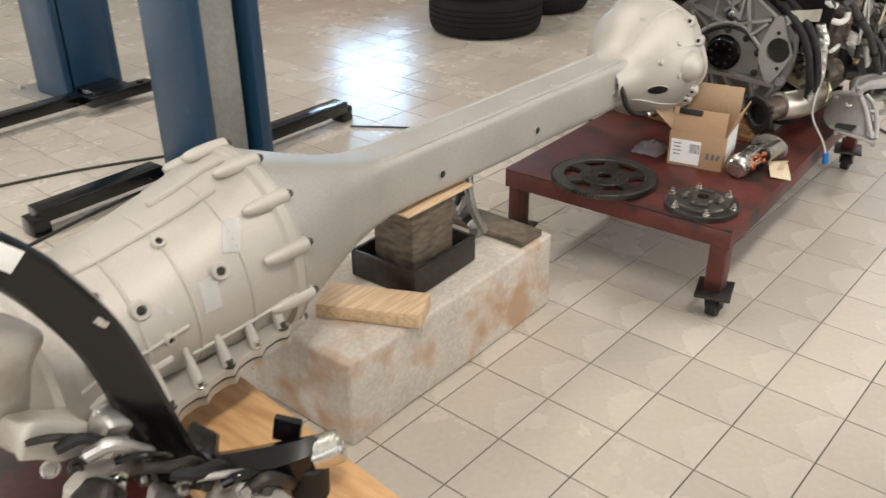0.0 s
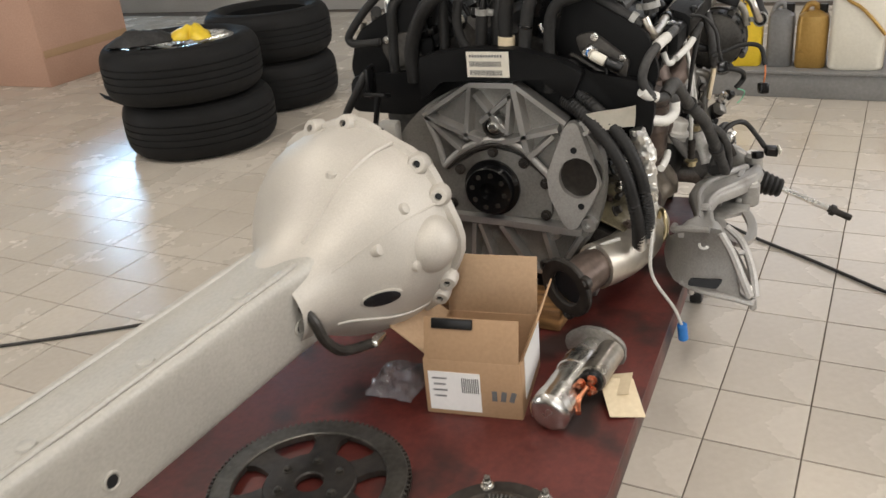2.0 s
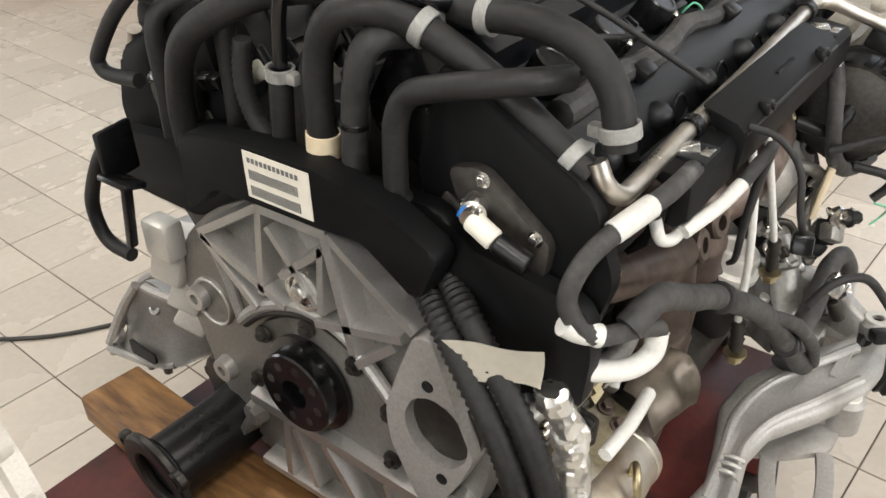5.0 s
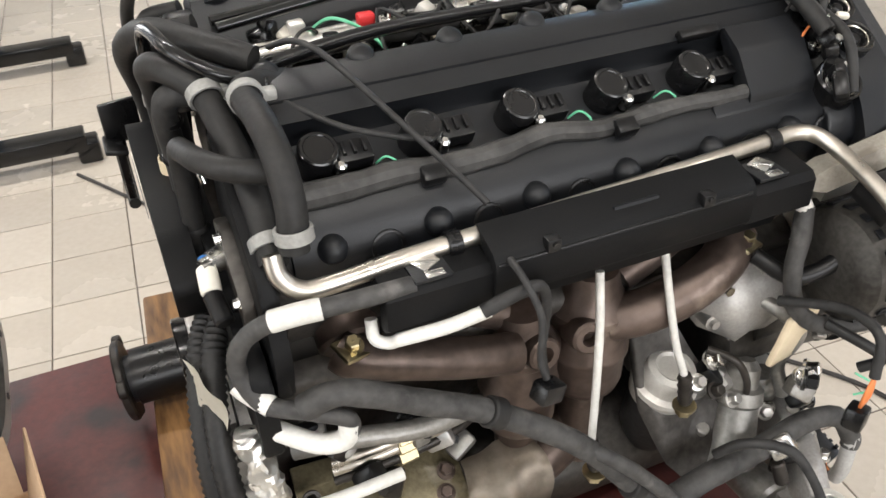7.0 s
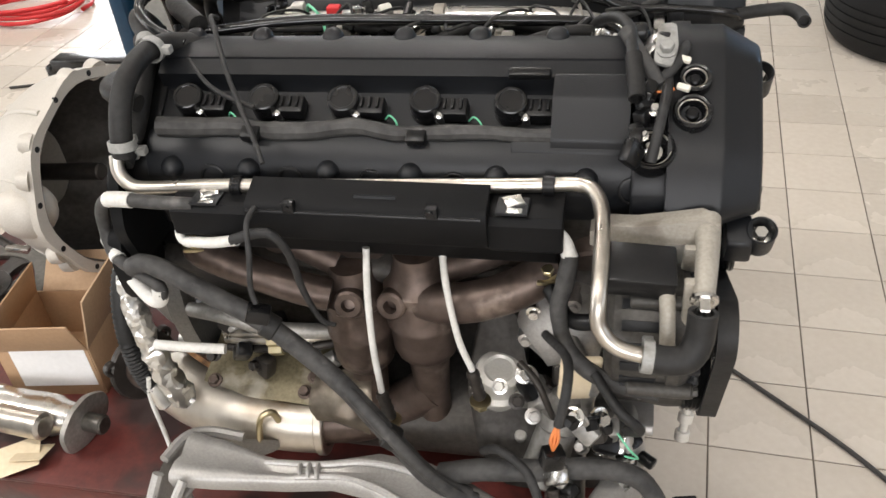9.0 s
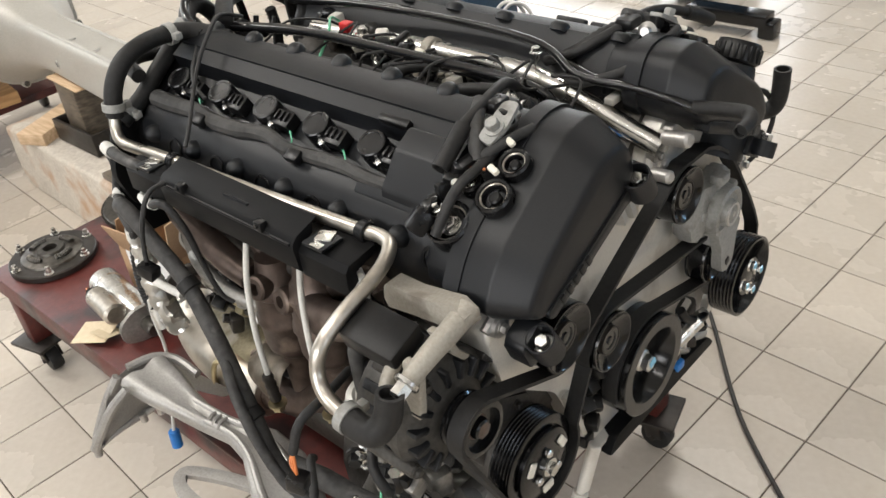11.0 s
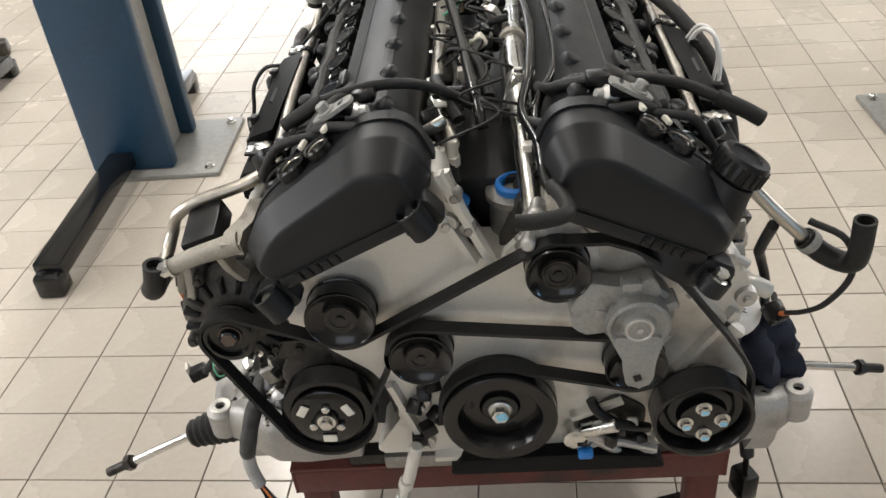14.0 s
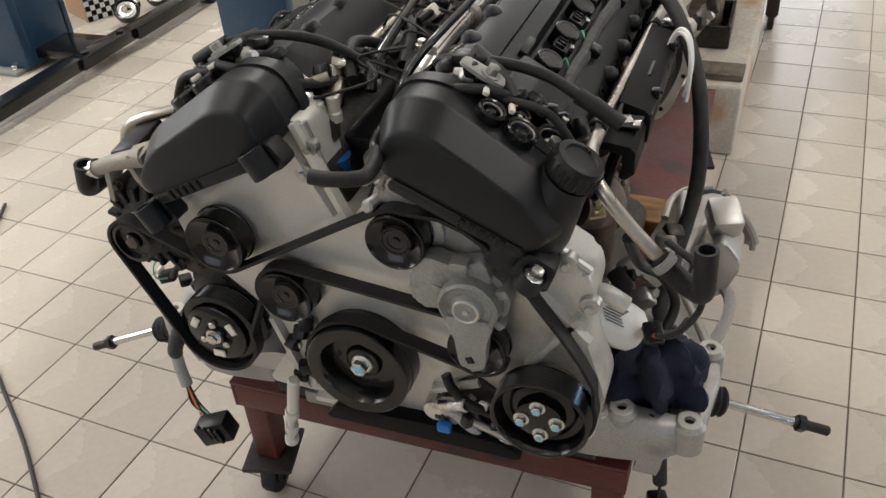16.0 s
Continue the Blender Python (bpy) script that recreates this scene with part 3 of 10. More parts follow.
# flat bolt faces sunk in the rim, and the swelling over the starter
for a in (158, 112, 90, 44, 25, -24, -35):
    c = dome(0.030, a, 0.006)
    n = (dome(0.030, a, 0.03) - c).normalized()
    n = (n * 0.55 + bzz).normalized()
    bm = B()
    lathe(bm, c - n * 0.016, c + n, [(0, 0.021), (0.012, 0.0185), (0.021, 0.0150), (0.0225, 0.0135), (0.0225, 0.0065), (0.012, 0.006), (0.012, 0)], 20)
    face = part("bolt_face", bm, SAND_CAST, bell)
    bm = B()
    rod(bm, c - n * 0.0035, c - n * 0.0015, 0.0062, 14)
    part("bolt_hole", bm, BLACK, face)
bm = B()
ball(bm, dome(0.060, 3, -0.022), 0.052, (1, 1, 1), 24)
part("starter_swelling", bm, SAND_CAST, bell, "", 60)
c = dome(0.166, -15)
n = (dome(0.166, -15, 0.03) - c).normalized()
n = (n + bzz * 0.8).normalized()
sidew = n.cross(Vector((0, 0, 1))).normalized()
for name, r0, r1, mat, lab in (("window_lip", 0.031, 0.0, SAND_CAST, ""), ("inspection_window", 0.027, 0.0, BLACK, "dark oval inspection opening")):
    bm = B()
    lathe(bm, c - n * 0.010, c + n, [(0, r0), (0.013 if mat is BLACK else 0.0115, r0), (0.0135 if mat is BLACK else 0.012, r0 * 0.96), (0.0135 if mat is BLACK else 0.012, 0)], 30)
    for v in bm.verts:
        w = v.co - c
        up = w - n * w.dot(n) - sidew * w.dot(sidew)
        v.co = v.co - up * 0.5 + sidew * (w.dot(sidew) * 0.20)
    part(name, bm, mat, bell, lab)
for a0, a1 in ((62, 70), (22, 28), (104, 98), (-40, -34)):
    bm = B()
    hose(bm, [dome(0.025 + 0.20 * k / 8, a0 + (a1 - a0) * k / 8, -0.001) for k in range(9)], 0.0052 if a0 == 62 else 0.0026, 8, 2)
    part("cast_seam", bm, SAND_CAST, bell)
for d, a in ((0.10, 30), (0.16, 20), (0.135, 75), (0.11, -2)):
    bm = B()
    c = dome(d, a)
    n = (dome(d, a, 0.03) - c).normalized()
    lathe(bm, c - n * 0.008, c + n, [(0, 0.012), (0.012, 0.009), (0.013, 0.004), (0.013, 0)], 14)
    part("cast_boss", bm, SAND_CAST, bell)
bm = B()
box(bm, o + bzz * 0.14 + Vector((0, -0.125, 0.0)) + bell_shift(0.14), (0.04, 0.014, 0.02), 0.004, (40, 0, 0))
part("cast_pad", bm, SAND_CAST, bell)
bm = B()
rod(bm, BELL - BX * 0.20 + shift * 0.8, BELL - BX * 0.02 + shift * 0.2, 0.017, 18, 0.003)
part("input_shaft", bm, DARK_IRON, bell, "dark splined input shaft")
bm = B()
hose(bm, [along(0.07, SGN * 0.060, 0.015), along(0.068, SGN * 0.080, -0.015), along(0.062, SGN * 0.090, -0.050), along(0.035, SGN * 0.10, -0.082), along(-0.02, SGN * 0.115, -0.098)], 0.009, 10, 5)
part("bleed_pipe", bm, DARK_IRON, bell, "dark bent bleed pipe")
bm = B()
box(bm, along(-0.035, SGN * 0.116, -0.099), (0.045, 0.016, 0.012), 0.003, (0, 10, 8))
part("pipe_union", bm, STEEL, bell, "bright metal pipe union")


# gearbox: cast body that swells behind the cone of the tube and tapers towards its end
CASE = ((1.36, 0.202, 0.205, 0.0), (1.385, 0.204, 0.207, 0.0), (1.392, 0.194, 0.197, 0.0), (1.44, 0.196, 0.192, -0.004), (1.52, 0.193, 0.172, -0.012), (1.60, 0.188, 0.156, -0.018), (1.70, 0.180, 0.140, -0.026), (1.80, 0.172, 0.132, -0.032), (1.83, 0.184, 0.144, -0.032), (1.86, 0.184, 0.144, -0.032), (1.87, 0.160, 0.125, -0.030), (2.02, 0.125, 0.105, -0.030))


def case_at(d):
    for p, q in zip(CASE, CASE[1:]):
        if d <= q[0]:
            k = (d - p[0]) / (q[0] - p[0])
            return [a + (b - a) * k for a, b in zip(p[1:], q[1:])]
    return CASE[-1][1:]


def skin(d, a, proud=0.0):
    """A point on the gearbox case: a in degrees from the near side upwards."""
    w, h, lift = case_at(d)
    c, s = math.cos(radians(a)), math.sin(radians(a))
    return along(d, SGN * (w + proud) * math.copysign(abs(c) ** 0.952, c), (h + proud) * math.copysign(abs(s) ** 0.952, s) + lift)


bm = B()
loft(bm, [[along(d, u, v + lift) for u, v in squircle(w, h, 2.1, 48)] for d, w, h, lift in CASE])
gearbox = part("gearbox_case", bm, SAND_CAST, axle, "pale cast aluminium gearbox case")
for k in range(12):
    a = 14 + k * 30
    bm = B()
    c = skin(1.375, a, -0.004)
    lathe(bm, c - G_DIR * 0.030, c + G_DIR, [(0, 0.008), (0.004, 0.015), (0.034, 0.016), (0.070, 0.0145), (0.094, 0.011), (0.104, 0.005), (0.106, 0)], 16)
    boss = part("flange_boss", bm, SAND_CAST, gearbox)
    bm = B()
    hexbolt(bm, c - G_DIR * 0.030, -G_DIR, 0.007, 0.008)
    part("flange_bolt", bm, IRON, boss)
for d, a0, a1, r in ((1.485, -30, 96, 0.0026), (1.60, -34, 100, 0.0034), (1.70, -30, 100, 0.0045), (1.765, -30, 60, 0.003)):
    bm = B()
    hose(bm, [skin(d, a0 + (a1 - a0) * q / 12) for q in range(13)], r, 8, 2)
    part("casting_rib", bm, SAND_CAST, gearbox)
for d0, d1, a0, a1, r in ((1.46, 1.80, 70, 78, 0.006), (1.62, 1.83, 4, -2, 0.004), (1.44, 1.62, -14, -20, 0.004), (1.40, 1.56, 86, 92, 0.008), (1.66, 1.82, -14, -22, 0.008)):
    bm = B()
    hose(bm, [skin(d0 + (d1 - d0) * q / 6, a0 + (a1 - a0) * q / 6, 0.001) for q in range(7)], r, 8, 2)
    part("casting_web", bm, SAND_CAST, gearbox)
for d, a, r in ((1.535, 26, 0.021), (1.69, 30, 0.022), (1.745, 52, 0.018), (1.60, 62, 0.016), (1.79, 10, 0.024), (1.66, 2, 0.014)):
    bm = B()
    c = skin(d, a)
    n = (c - along(d, 0, -0.01)).normalized()
    lathe(bm, c - n * 0.02, c + n, [(0, r), (0.026, r * 0.85), (0.030, r * 0.74), (0.030, r * 0.45), (0.022, r * 0.42), (0.022, 0)], 20)
    plug = part("plug_boss", bm, SAND_CAST, gearbox)
    bm = B()
    lathe(bm, c, c + n, [(0, r * 0.40), (0.006, r * 0.40), (0.0065, r * 0.3)], 6)
    part("socket_plug", bm, DARK_IRON, plug, "dark socket plug")


def tag_on_case(d, a, wide, tall, tilt):
    """A paper sticker that follows the case."""
    bm = B()
    rows = []
    for i in range(5):
        row = []
        for j in range(5):
            u, v = (i / 4 - 0.5) * wide, (j / 4 - 0.5) * tall
            uu, vv = u * math.cos(tilt) - v * math.sin(tilt), u * math.sin(tilt) + v * math.cos(tilt)
            row.append(bm.verts.new(skin(d + uu, a + math.degrees(vv / 0.19), 0.0025)))
        rows.append(row)
    for i in range(4):
        for j in range(4):
            bm.faces.new((rows[i][j], rows[i + 1][j], rows[i + 1][j + 1], rows[i][j + 1]))
    bmesh.ops.solidify(bm, geom=bm.faces[:], thickness=0.0008)
    return part("paper_label", bm, PAPER, gearbox, "small white paper sticker")


tag_on_case(1.485, 40, 0.036, 0.062, 0.5)
tag_on_case(1.565, 16, 0.034, 0.070, 0.1)
tag_on_case(1.645, 20, 0.012, 0.016, 0.2)

# sump: scalloped flange and pan under the case
def sump_line(q, out, v=0.0):
    return along(1.42 + 0.42 * q, SGN * (0.196 + 0.020 * q + out), -0.112 - 0.050 * q + v)


edge = []
for k in range(46):
    q = k / 45
    edge.append((q, 0.010 + 0.012 * max(0, math.sin(q * 40)) ** 2))
for z0, z1, back in ((0.0, 0.014, 0.03), (-0.020, -0.005, 0.03)):
    bm = B()
    loft(bm, [[sump_line(q, o, z0), sump_line(q, o, z1), sump_line(q, o - 0.30, z1), sump_line(q, o - 0.30, z0)] for q, o in edge])
    part("sump_flange", bm, ALU if z0 < 0 else SAND_CAST, gearbox, "scalloped sump flange")
for k in range(6):
    q = (math.pi / 2 + k * 2 * math.pi) / 40
    bm = B()
    hexbolt(bm, sump_line(q, 0.008, 0.014), G_UP, 0.0075, 0.012)
    part("sump_bolt", bm, STEEL if k % 2 else IRON, gearbox)
    bm = B()
    lathe(bm, sump_line(q, 0.004, 0.010), sump_line(q, -0.03, 0.09), [(0, 0.013), (0.03, 0.011), (0.09, 0.004)], 10)
    part("bolt_rib", bm, SAND_CAST, gearbox)
bm = B()
loft(bm, [[sump_line(q, -0.01, -0.018), sump_line(q, -0.05, -0.055 + 0.02 * q), sump_line(q, -0.30, -0.055 + 0.02 * q), sump_line(q, -0.34, -0.018)] for q in (0.0, 0.3, 0.6, 1.0)])
part("sump_pan", bm, ALU_DARK, gearbox, "dull oil pan")

# thick black mount bracket bent down over the gearbox's end
bm = B()
spine = rounded([(-2.53, 0.06, 0.885), (-2.455, 0.045, 0.815), (-2.40, 0.04, 0.735), (-2.355, 0.035, 0.64), (-2.325, 0.03, 0.53), (-2.305, 0.02, 0.43), (-2.29, 0.0, 0.35)], 4)
secs = []
for i, p in enumerate(spine):
    t = (spine[min(i + 1, len(spine) - 1)] - spine[max(i - 1, 0)]).normalized()
    side = Vector((0.35, 1, 0)).normalized()
    side = (side - t * side.dot(t)).normalized()
    nrm = t.cross(side)
    w = 0.020 + 0.010 * i / len(spine)
    secs.append([p + nrm * (w + 0.012) * u + side * 0.018 * v for u, v in ((-1, -0.6), (-0.8, -1), (0.8, -1), (1, -0.6), (1, 0.6), (0.8, 1), (-0.8, 1), (-1, 0.6))])
loft(bm, secs)
strap = part("mount_bracket", bm, BLACK_METAL, axle, "thick curved black steel mount bracket")
bm = B()
box(bm, (-2.467, 0.022, 0.838), (0.046, 0.003, 0.034), 0.001, (0, 42, -18))
part("paper_label", bm, PAPER, strap, "white paper sticker")
bm = B()
box(bm, (-2.362, 0.012, 0.688), (0.024, 0.006, 0.012), 0.002, (0, 50, -10))
part("bright_clip", bm, STEEL, strap, "small bright clip")

# cast pieces and fittings round the end of the gearbox
for at, size, turn, mat in (((-2.49, 0.13, 0.62), (0.10, 0.10, 0.16), (10, 20, 15), SAND_CAST), ((-2.46, 0.07, 0.52), (0.12, 0.07, 0.06), (0, 30, 10), SAND_CAST), ((-2.42, 0.02, 0.42), (0.09, 0.08, 0.06), (20, -10, 40), SAND_CAST), ((-2.36, -0.05, 0.36), (0.10, 0.05, 0.05), (30, 10, 60), ALU), ((-2.45, -0.04, 0.45), (0.07, 0.06, 0.05), (10, 40, 20), DARK_IRON), ((-2.38, 0.03, 0.50), (0.05, 0.06, 0.05), (15, 25, 0), ALU), ((-2.29, -0.10, 0.335), (0.11, 0.06, 0.05), (10, 0, 30), SAND_CAST), ((-2.24, -0.16, 0.33), (0.06, 0.11, 0.05), (5, 12, 12), SAND_CAST), ((-2.40, -0.12, 0.38), (0.08, 0.05, 0.05), (25, 15, 50), ALU_DARK), ((-2.30, 0.06, 0.38), (0.10, 0.08, 0.06), (5, 10, 20), DARK_IRON), ((-2.24, 0.02, 0.36), (0.08, 0.07, 0.05), (35, 0, 40), BLACK_METAL), ((-2.33, -0.14, 0.36), (0.05, 0.06, 0.05), (0, 45, 10), BLACK_METAL)):
    bm = B()
    box(bm, at, size, 0.014, turn)
    crumple(bm, 0.014, 22, 2)
    part("end_casting", bm, mat, axle, "small cast or forged end piece", 60)
for k in range(9):
    bm = B()
    a = Vector((-2.50 + 0.03 * k, 0.03 - 0.02 * k, 0.55 - 0.022 * k))
    hose(bm, [a, a + Vector((0.03, -0.02, 0.012 * math.sin(k))), a + Vector((0.07, -0.015, -0.03)), a + Vector((0.10, 0.01, -0.07))], 0.006 + 0.003 * (k % 3), 10, 4)
    part("end_pipe", bm, (DARK_IRON, RUBBER, ALU, BLACK_METAL)[k % 4], axle, "short bent pipe or lead")
for k in range(8):
    bm = B()
    p = Vector((-2.47 + 0.034 * k, 0.05 - 0.030 * k + 0.02 * (k % 2), 0.47 - 0.016 * k))
    hexbolt(bm, p, (-0.4, -0.8, 0.6 * math.cos(k)), 0.010, 0.014)
    part("end_bolt", bm, (STEEL, IRON)[k % 2], axle)
bm = B()
loft(bm, [[p + Vector(q) * k for q in ((0.0, 0, 0.9), (0.7, 0.3, 0.5), (0.8, 0.3, -0.5), (0, 0, -0.9), (-0.8, -0.3, -0.5), (-0.7, -0.3, 0.5))] for p, k in ((Vector((-2.27, 0.02, 0.335)), 0.030), (Vector((-2.21, -0.05, 0.335)), 0.042), (Vector((-2.165, -0.11, 0.345)), 0.050), (Vector((-2.13, -0.135, 0.352)), 0.043), (Vector((-2.115, -0.145, 0.356)), 0.036))])
mount = part("gearbox_mount", bm, BLACK_METAL, axle, "black cast mount arm")
bm = B()
ring(bm, (-2.125, -0.138, 0.352), (-2.085, -0.172, 0.368), 0.030, 0.0085, 28, 0.003)
part("bright_bush", bm, STEEL, mount, "bright steel bush with a bore")
bm = B()
box(bm, (-2.12, -0.075, 0.375), (0.016, 0.05, 0.05), 0.004, (10, 0, 30))
part("mount_ear", bm, BLACK_METAL, mount)
bm = B()
rod(bm, (-2.13, -0.13, 0.268), (-2.13, -0.135, 0.345), 0.034, 22, 0.004)
part("mount_cup", bm, RUBBER, mount, "black rubber cup")

# plank and stand under the gearbox
bm = B()
box(bm, (-2.135, -0.05, 0.245), (0.24, 0.66, 0.045), 0.003, (0, 0, -8))
solo("timber_plank", bm, WOOD_PLANK, "orange-brown pine plank under the gearbox", "plank")
stand = thing("gearbox_stand", (-2.1, 0.3, 0), "dark red steel stand on castors under the gearbox", "stand")
bm = B()
box(bm, (-2.24, 0.24, 0.205), (0.46, 0.62, 0.03), 0.003)
part("frame", bm, RED, stand)
for x, y in ((-2.05, 0.50), (-2.43, 0.50), (-2.05, -0.03), (-2.43, -0.03)):
    bm = B()
    box(bm, (x, y, 0.128), (0.05, 0.05, 0.124), 0.003)
    part("leg", bm, RED, stand)
    bm = B()
    lathe(bm, (x, y - 0.014, 0.033), (x, y + 0.014, 0.033), [(0, 0.024), (0.004, 0.033), (0.024, 0.033), (0.028, 0.024)], 20)
    box(bm, (x, y, 0.063), (0.05, 0.04, 0.008), 0.002)
    part("castor", bm, DARK_IRON, stand)

# concrete block and the packing under the tube
bm = B()
box(bm, (-1.36, 0.275, 0.118), (0.83, 0.36, 0.236), 0.012, (0, 0, -2), 3)
bmesh.ops.subdivide_edges(bm, edges=bm.edges[:], cuts=3, use_grid_fill=True)
crumple(bm, 0.006, 9)
for v in bm.verts:
    v.co.z = max(0.0, v.co.z)
solo("concrete_block", bm, CONCRETE, "worn stained concrete block on the tiled floor", "block", smooth=50)
bm = B()
box(bm, (-1.03, 0.27, 0.248), (0.10, 0.34, 0.02), 0.003, (0, 0, -2))
solo("edge_batten", bm, WOOD_GREY, "old grey timber batten lying on a concrete block", "batten")
bm = B()
for y in (0.17, 0.37):
    box(bm, (-1.35, y, 0.278), (0.26, 0.012, 0.075), 0.003)
for x in (-1.475, -1.225):
    box(bm, (x, 0.27, 0.278), (0.012, 0.19, 0.075), 0.003)
box(bm, (-1.35, 0.27, 0.247), (0.25, 0.2, 0.012), 0.002)
solo("steel_tray", bm, DARK_IRON, "dark oily steel tray on a concrete block", "tray")
bm = B()
box(bm, (-1.36, 0.262, 0.354), (0.15, 0.14, 0.20), 0.005, (0, 0, -5))
solo("support_post", bm, WOOD_GREY, "stubby grey-brown timber post standing in a steel tray", "block")
bm = B()
box(bm, (-1.34, 0.235, 0.4565), (0.24, 0.11, 0.005), 0.001, (0, -2, -5))
solo("wooden_shim", bm, WOOD, "thin orange wooden shim under the torque tube", "shim")
bm = B()
box(bm, (-1.580, 0.210, 0.2575), (0.105, 0.26, 0.040), 0.003, (0, 0, 25))
crumple(bm, 0.003, 18)
solo("wood_offcut", bm, WOOD, "short rough pine offcut lying on a concrete block", "offcut")
tbk = thing("tube_bracket", (-1.13, 0.24, 0.258), "small dirty metal bracket hanging under the torque tube", "bracket")
for k in range(9):
    bm = B()
    box(bm, (-1.13 + 0.02 * noise.noise(Vector((k, 0, 1))), 0.22 + 0.012 * k, 0.277 + 0.017 * k), (0.05, 0.035, 0.035), 0.009, (k * 31, k * 17, k * 43))
    part("bracket_lobe", bm, (ALU_DARK, ALU, DARK_IRON)[k % 3], tbk)
bm = B()
hose(bm, [(-1.13, 0.2, 0.28), (-1.16, 0.22, 0.36), (-1.15, 0.24, 0.43), (-1.12, 0.25, 0.47)], 0.012, 8)
part("bracket_pipe", bm, ALU_DARK, tbk)


# ---- car lifts ----
def lift(name, px, py, inward, arm_y, arms):
    t = thing(name, (px, py, 0), "blue steel car-lift column bolted to the floor", "car lift", "lift columns")
    s = inward
    bm = B()
    box(bm, (px, py + s * 0.10, 0.009), (0.42, 0.42, 0.018), 0.003)
    plate = part("base_plate", bm, GREY_PAINT, t, "grey steel base plate")
    for dx in (-0.17, 0.17):
        for dy in (-0.07, 0.27):
            bm = B()
            hexbolt(bm, (px + dx, py + s * dy, 0.018), (0, 0, 1), 0.012, 0.014)
            part("anchor_bolt", bm, STEEL, plate)
    bm = B()
    hh = 2.75
    for dx in (-0.122, 0.138):
        box(bm, (px + dx, py, 0.018 + hh / 2), (0.055, 0.29, hh), 0.012)
    box(bm, (px, py - s * 0.13, 0.018 + hh / 2), (0.24, 0.03, hh), 0.004)
    part("column", bm, BLUE, t, "dark blue painted steel column")
    bm = B()
    box(bm, (px, py + s * 0.03, 0.018 + hh / 2), (0.15, 0.15, hh - 0.02), 0.01)
    part("carriage", bm, GREY_PAINT, t, "grey steel slide in the column")
    for x_to, yo in arms:
        bm = B()
        x_from = px + math.copysign(0.17, x_to - px)
        mid = (x_from + x_to) / 2
        box(bm, (mid, arm_y + yo, 0.072), (abs(x_to - x_from), 0.085, 0.052), 0.005)
        box(bm, (x_to, arm_y + yo, 0.036), (0.07, 0.08, 0.072), 0.01)
        part("swing_arm", bm, BLACK_METAL, t, "black steel swing arm")
    if abs(arm_y - py) > 0.3:
        bm = B()
        box(bm, (px, arm_y + 0.015, 0.072), (0.36, 0.080, 0.050), 0.004)
        for dx in (-0.12, 0.12):
            rod(bm, (px + dx, arm_y + 0.015, 0.09), (px + dx, arm_y + 0.015, 0.106), 0.018, 16, 0.003)
        box(bm, (px, (arm_y + py) / 2, 0.066), (0.20, abs(arm_y - py) - 0.06, 0.040), 0.004)
        part("arm_pivot", bm, BLACK_METAL, t, "black pivot beam joining the swing arms")
    return t


lift("lift_column", -1.11, -1.24, 1, -1.265, ((-0.29, 0.0), (-1.64, 0.03)))
lift("lift_column", -0.94, 1.60, -1, 1.72, ((-0.12, 0.0), (-1.62, 0.04)))
lift("lift_column", -0.62, 3.10, 1, 2.72, ((-0.10, -0.2), (-1.7, 0.1)))
lift("lift_column", -1.17, -2.59, -1, -2.18, ((-0.35, 0.0), (-1.95, 0.03)))


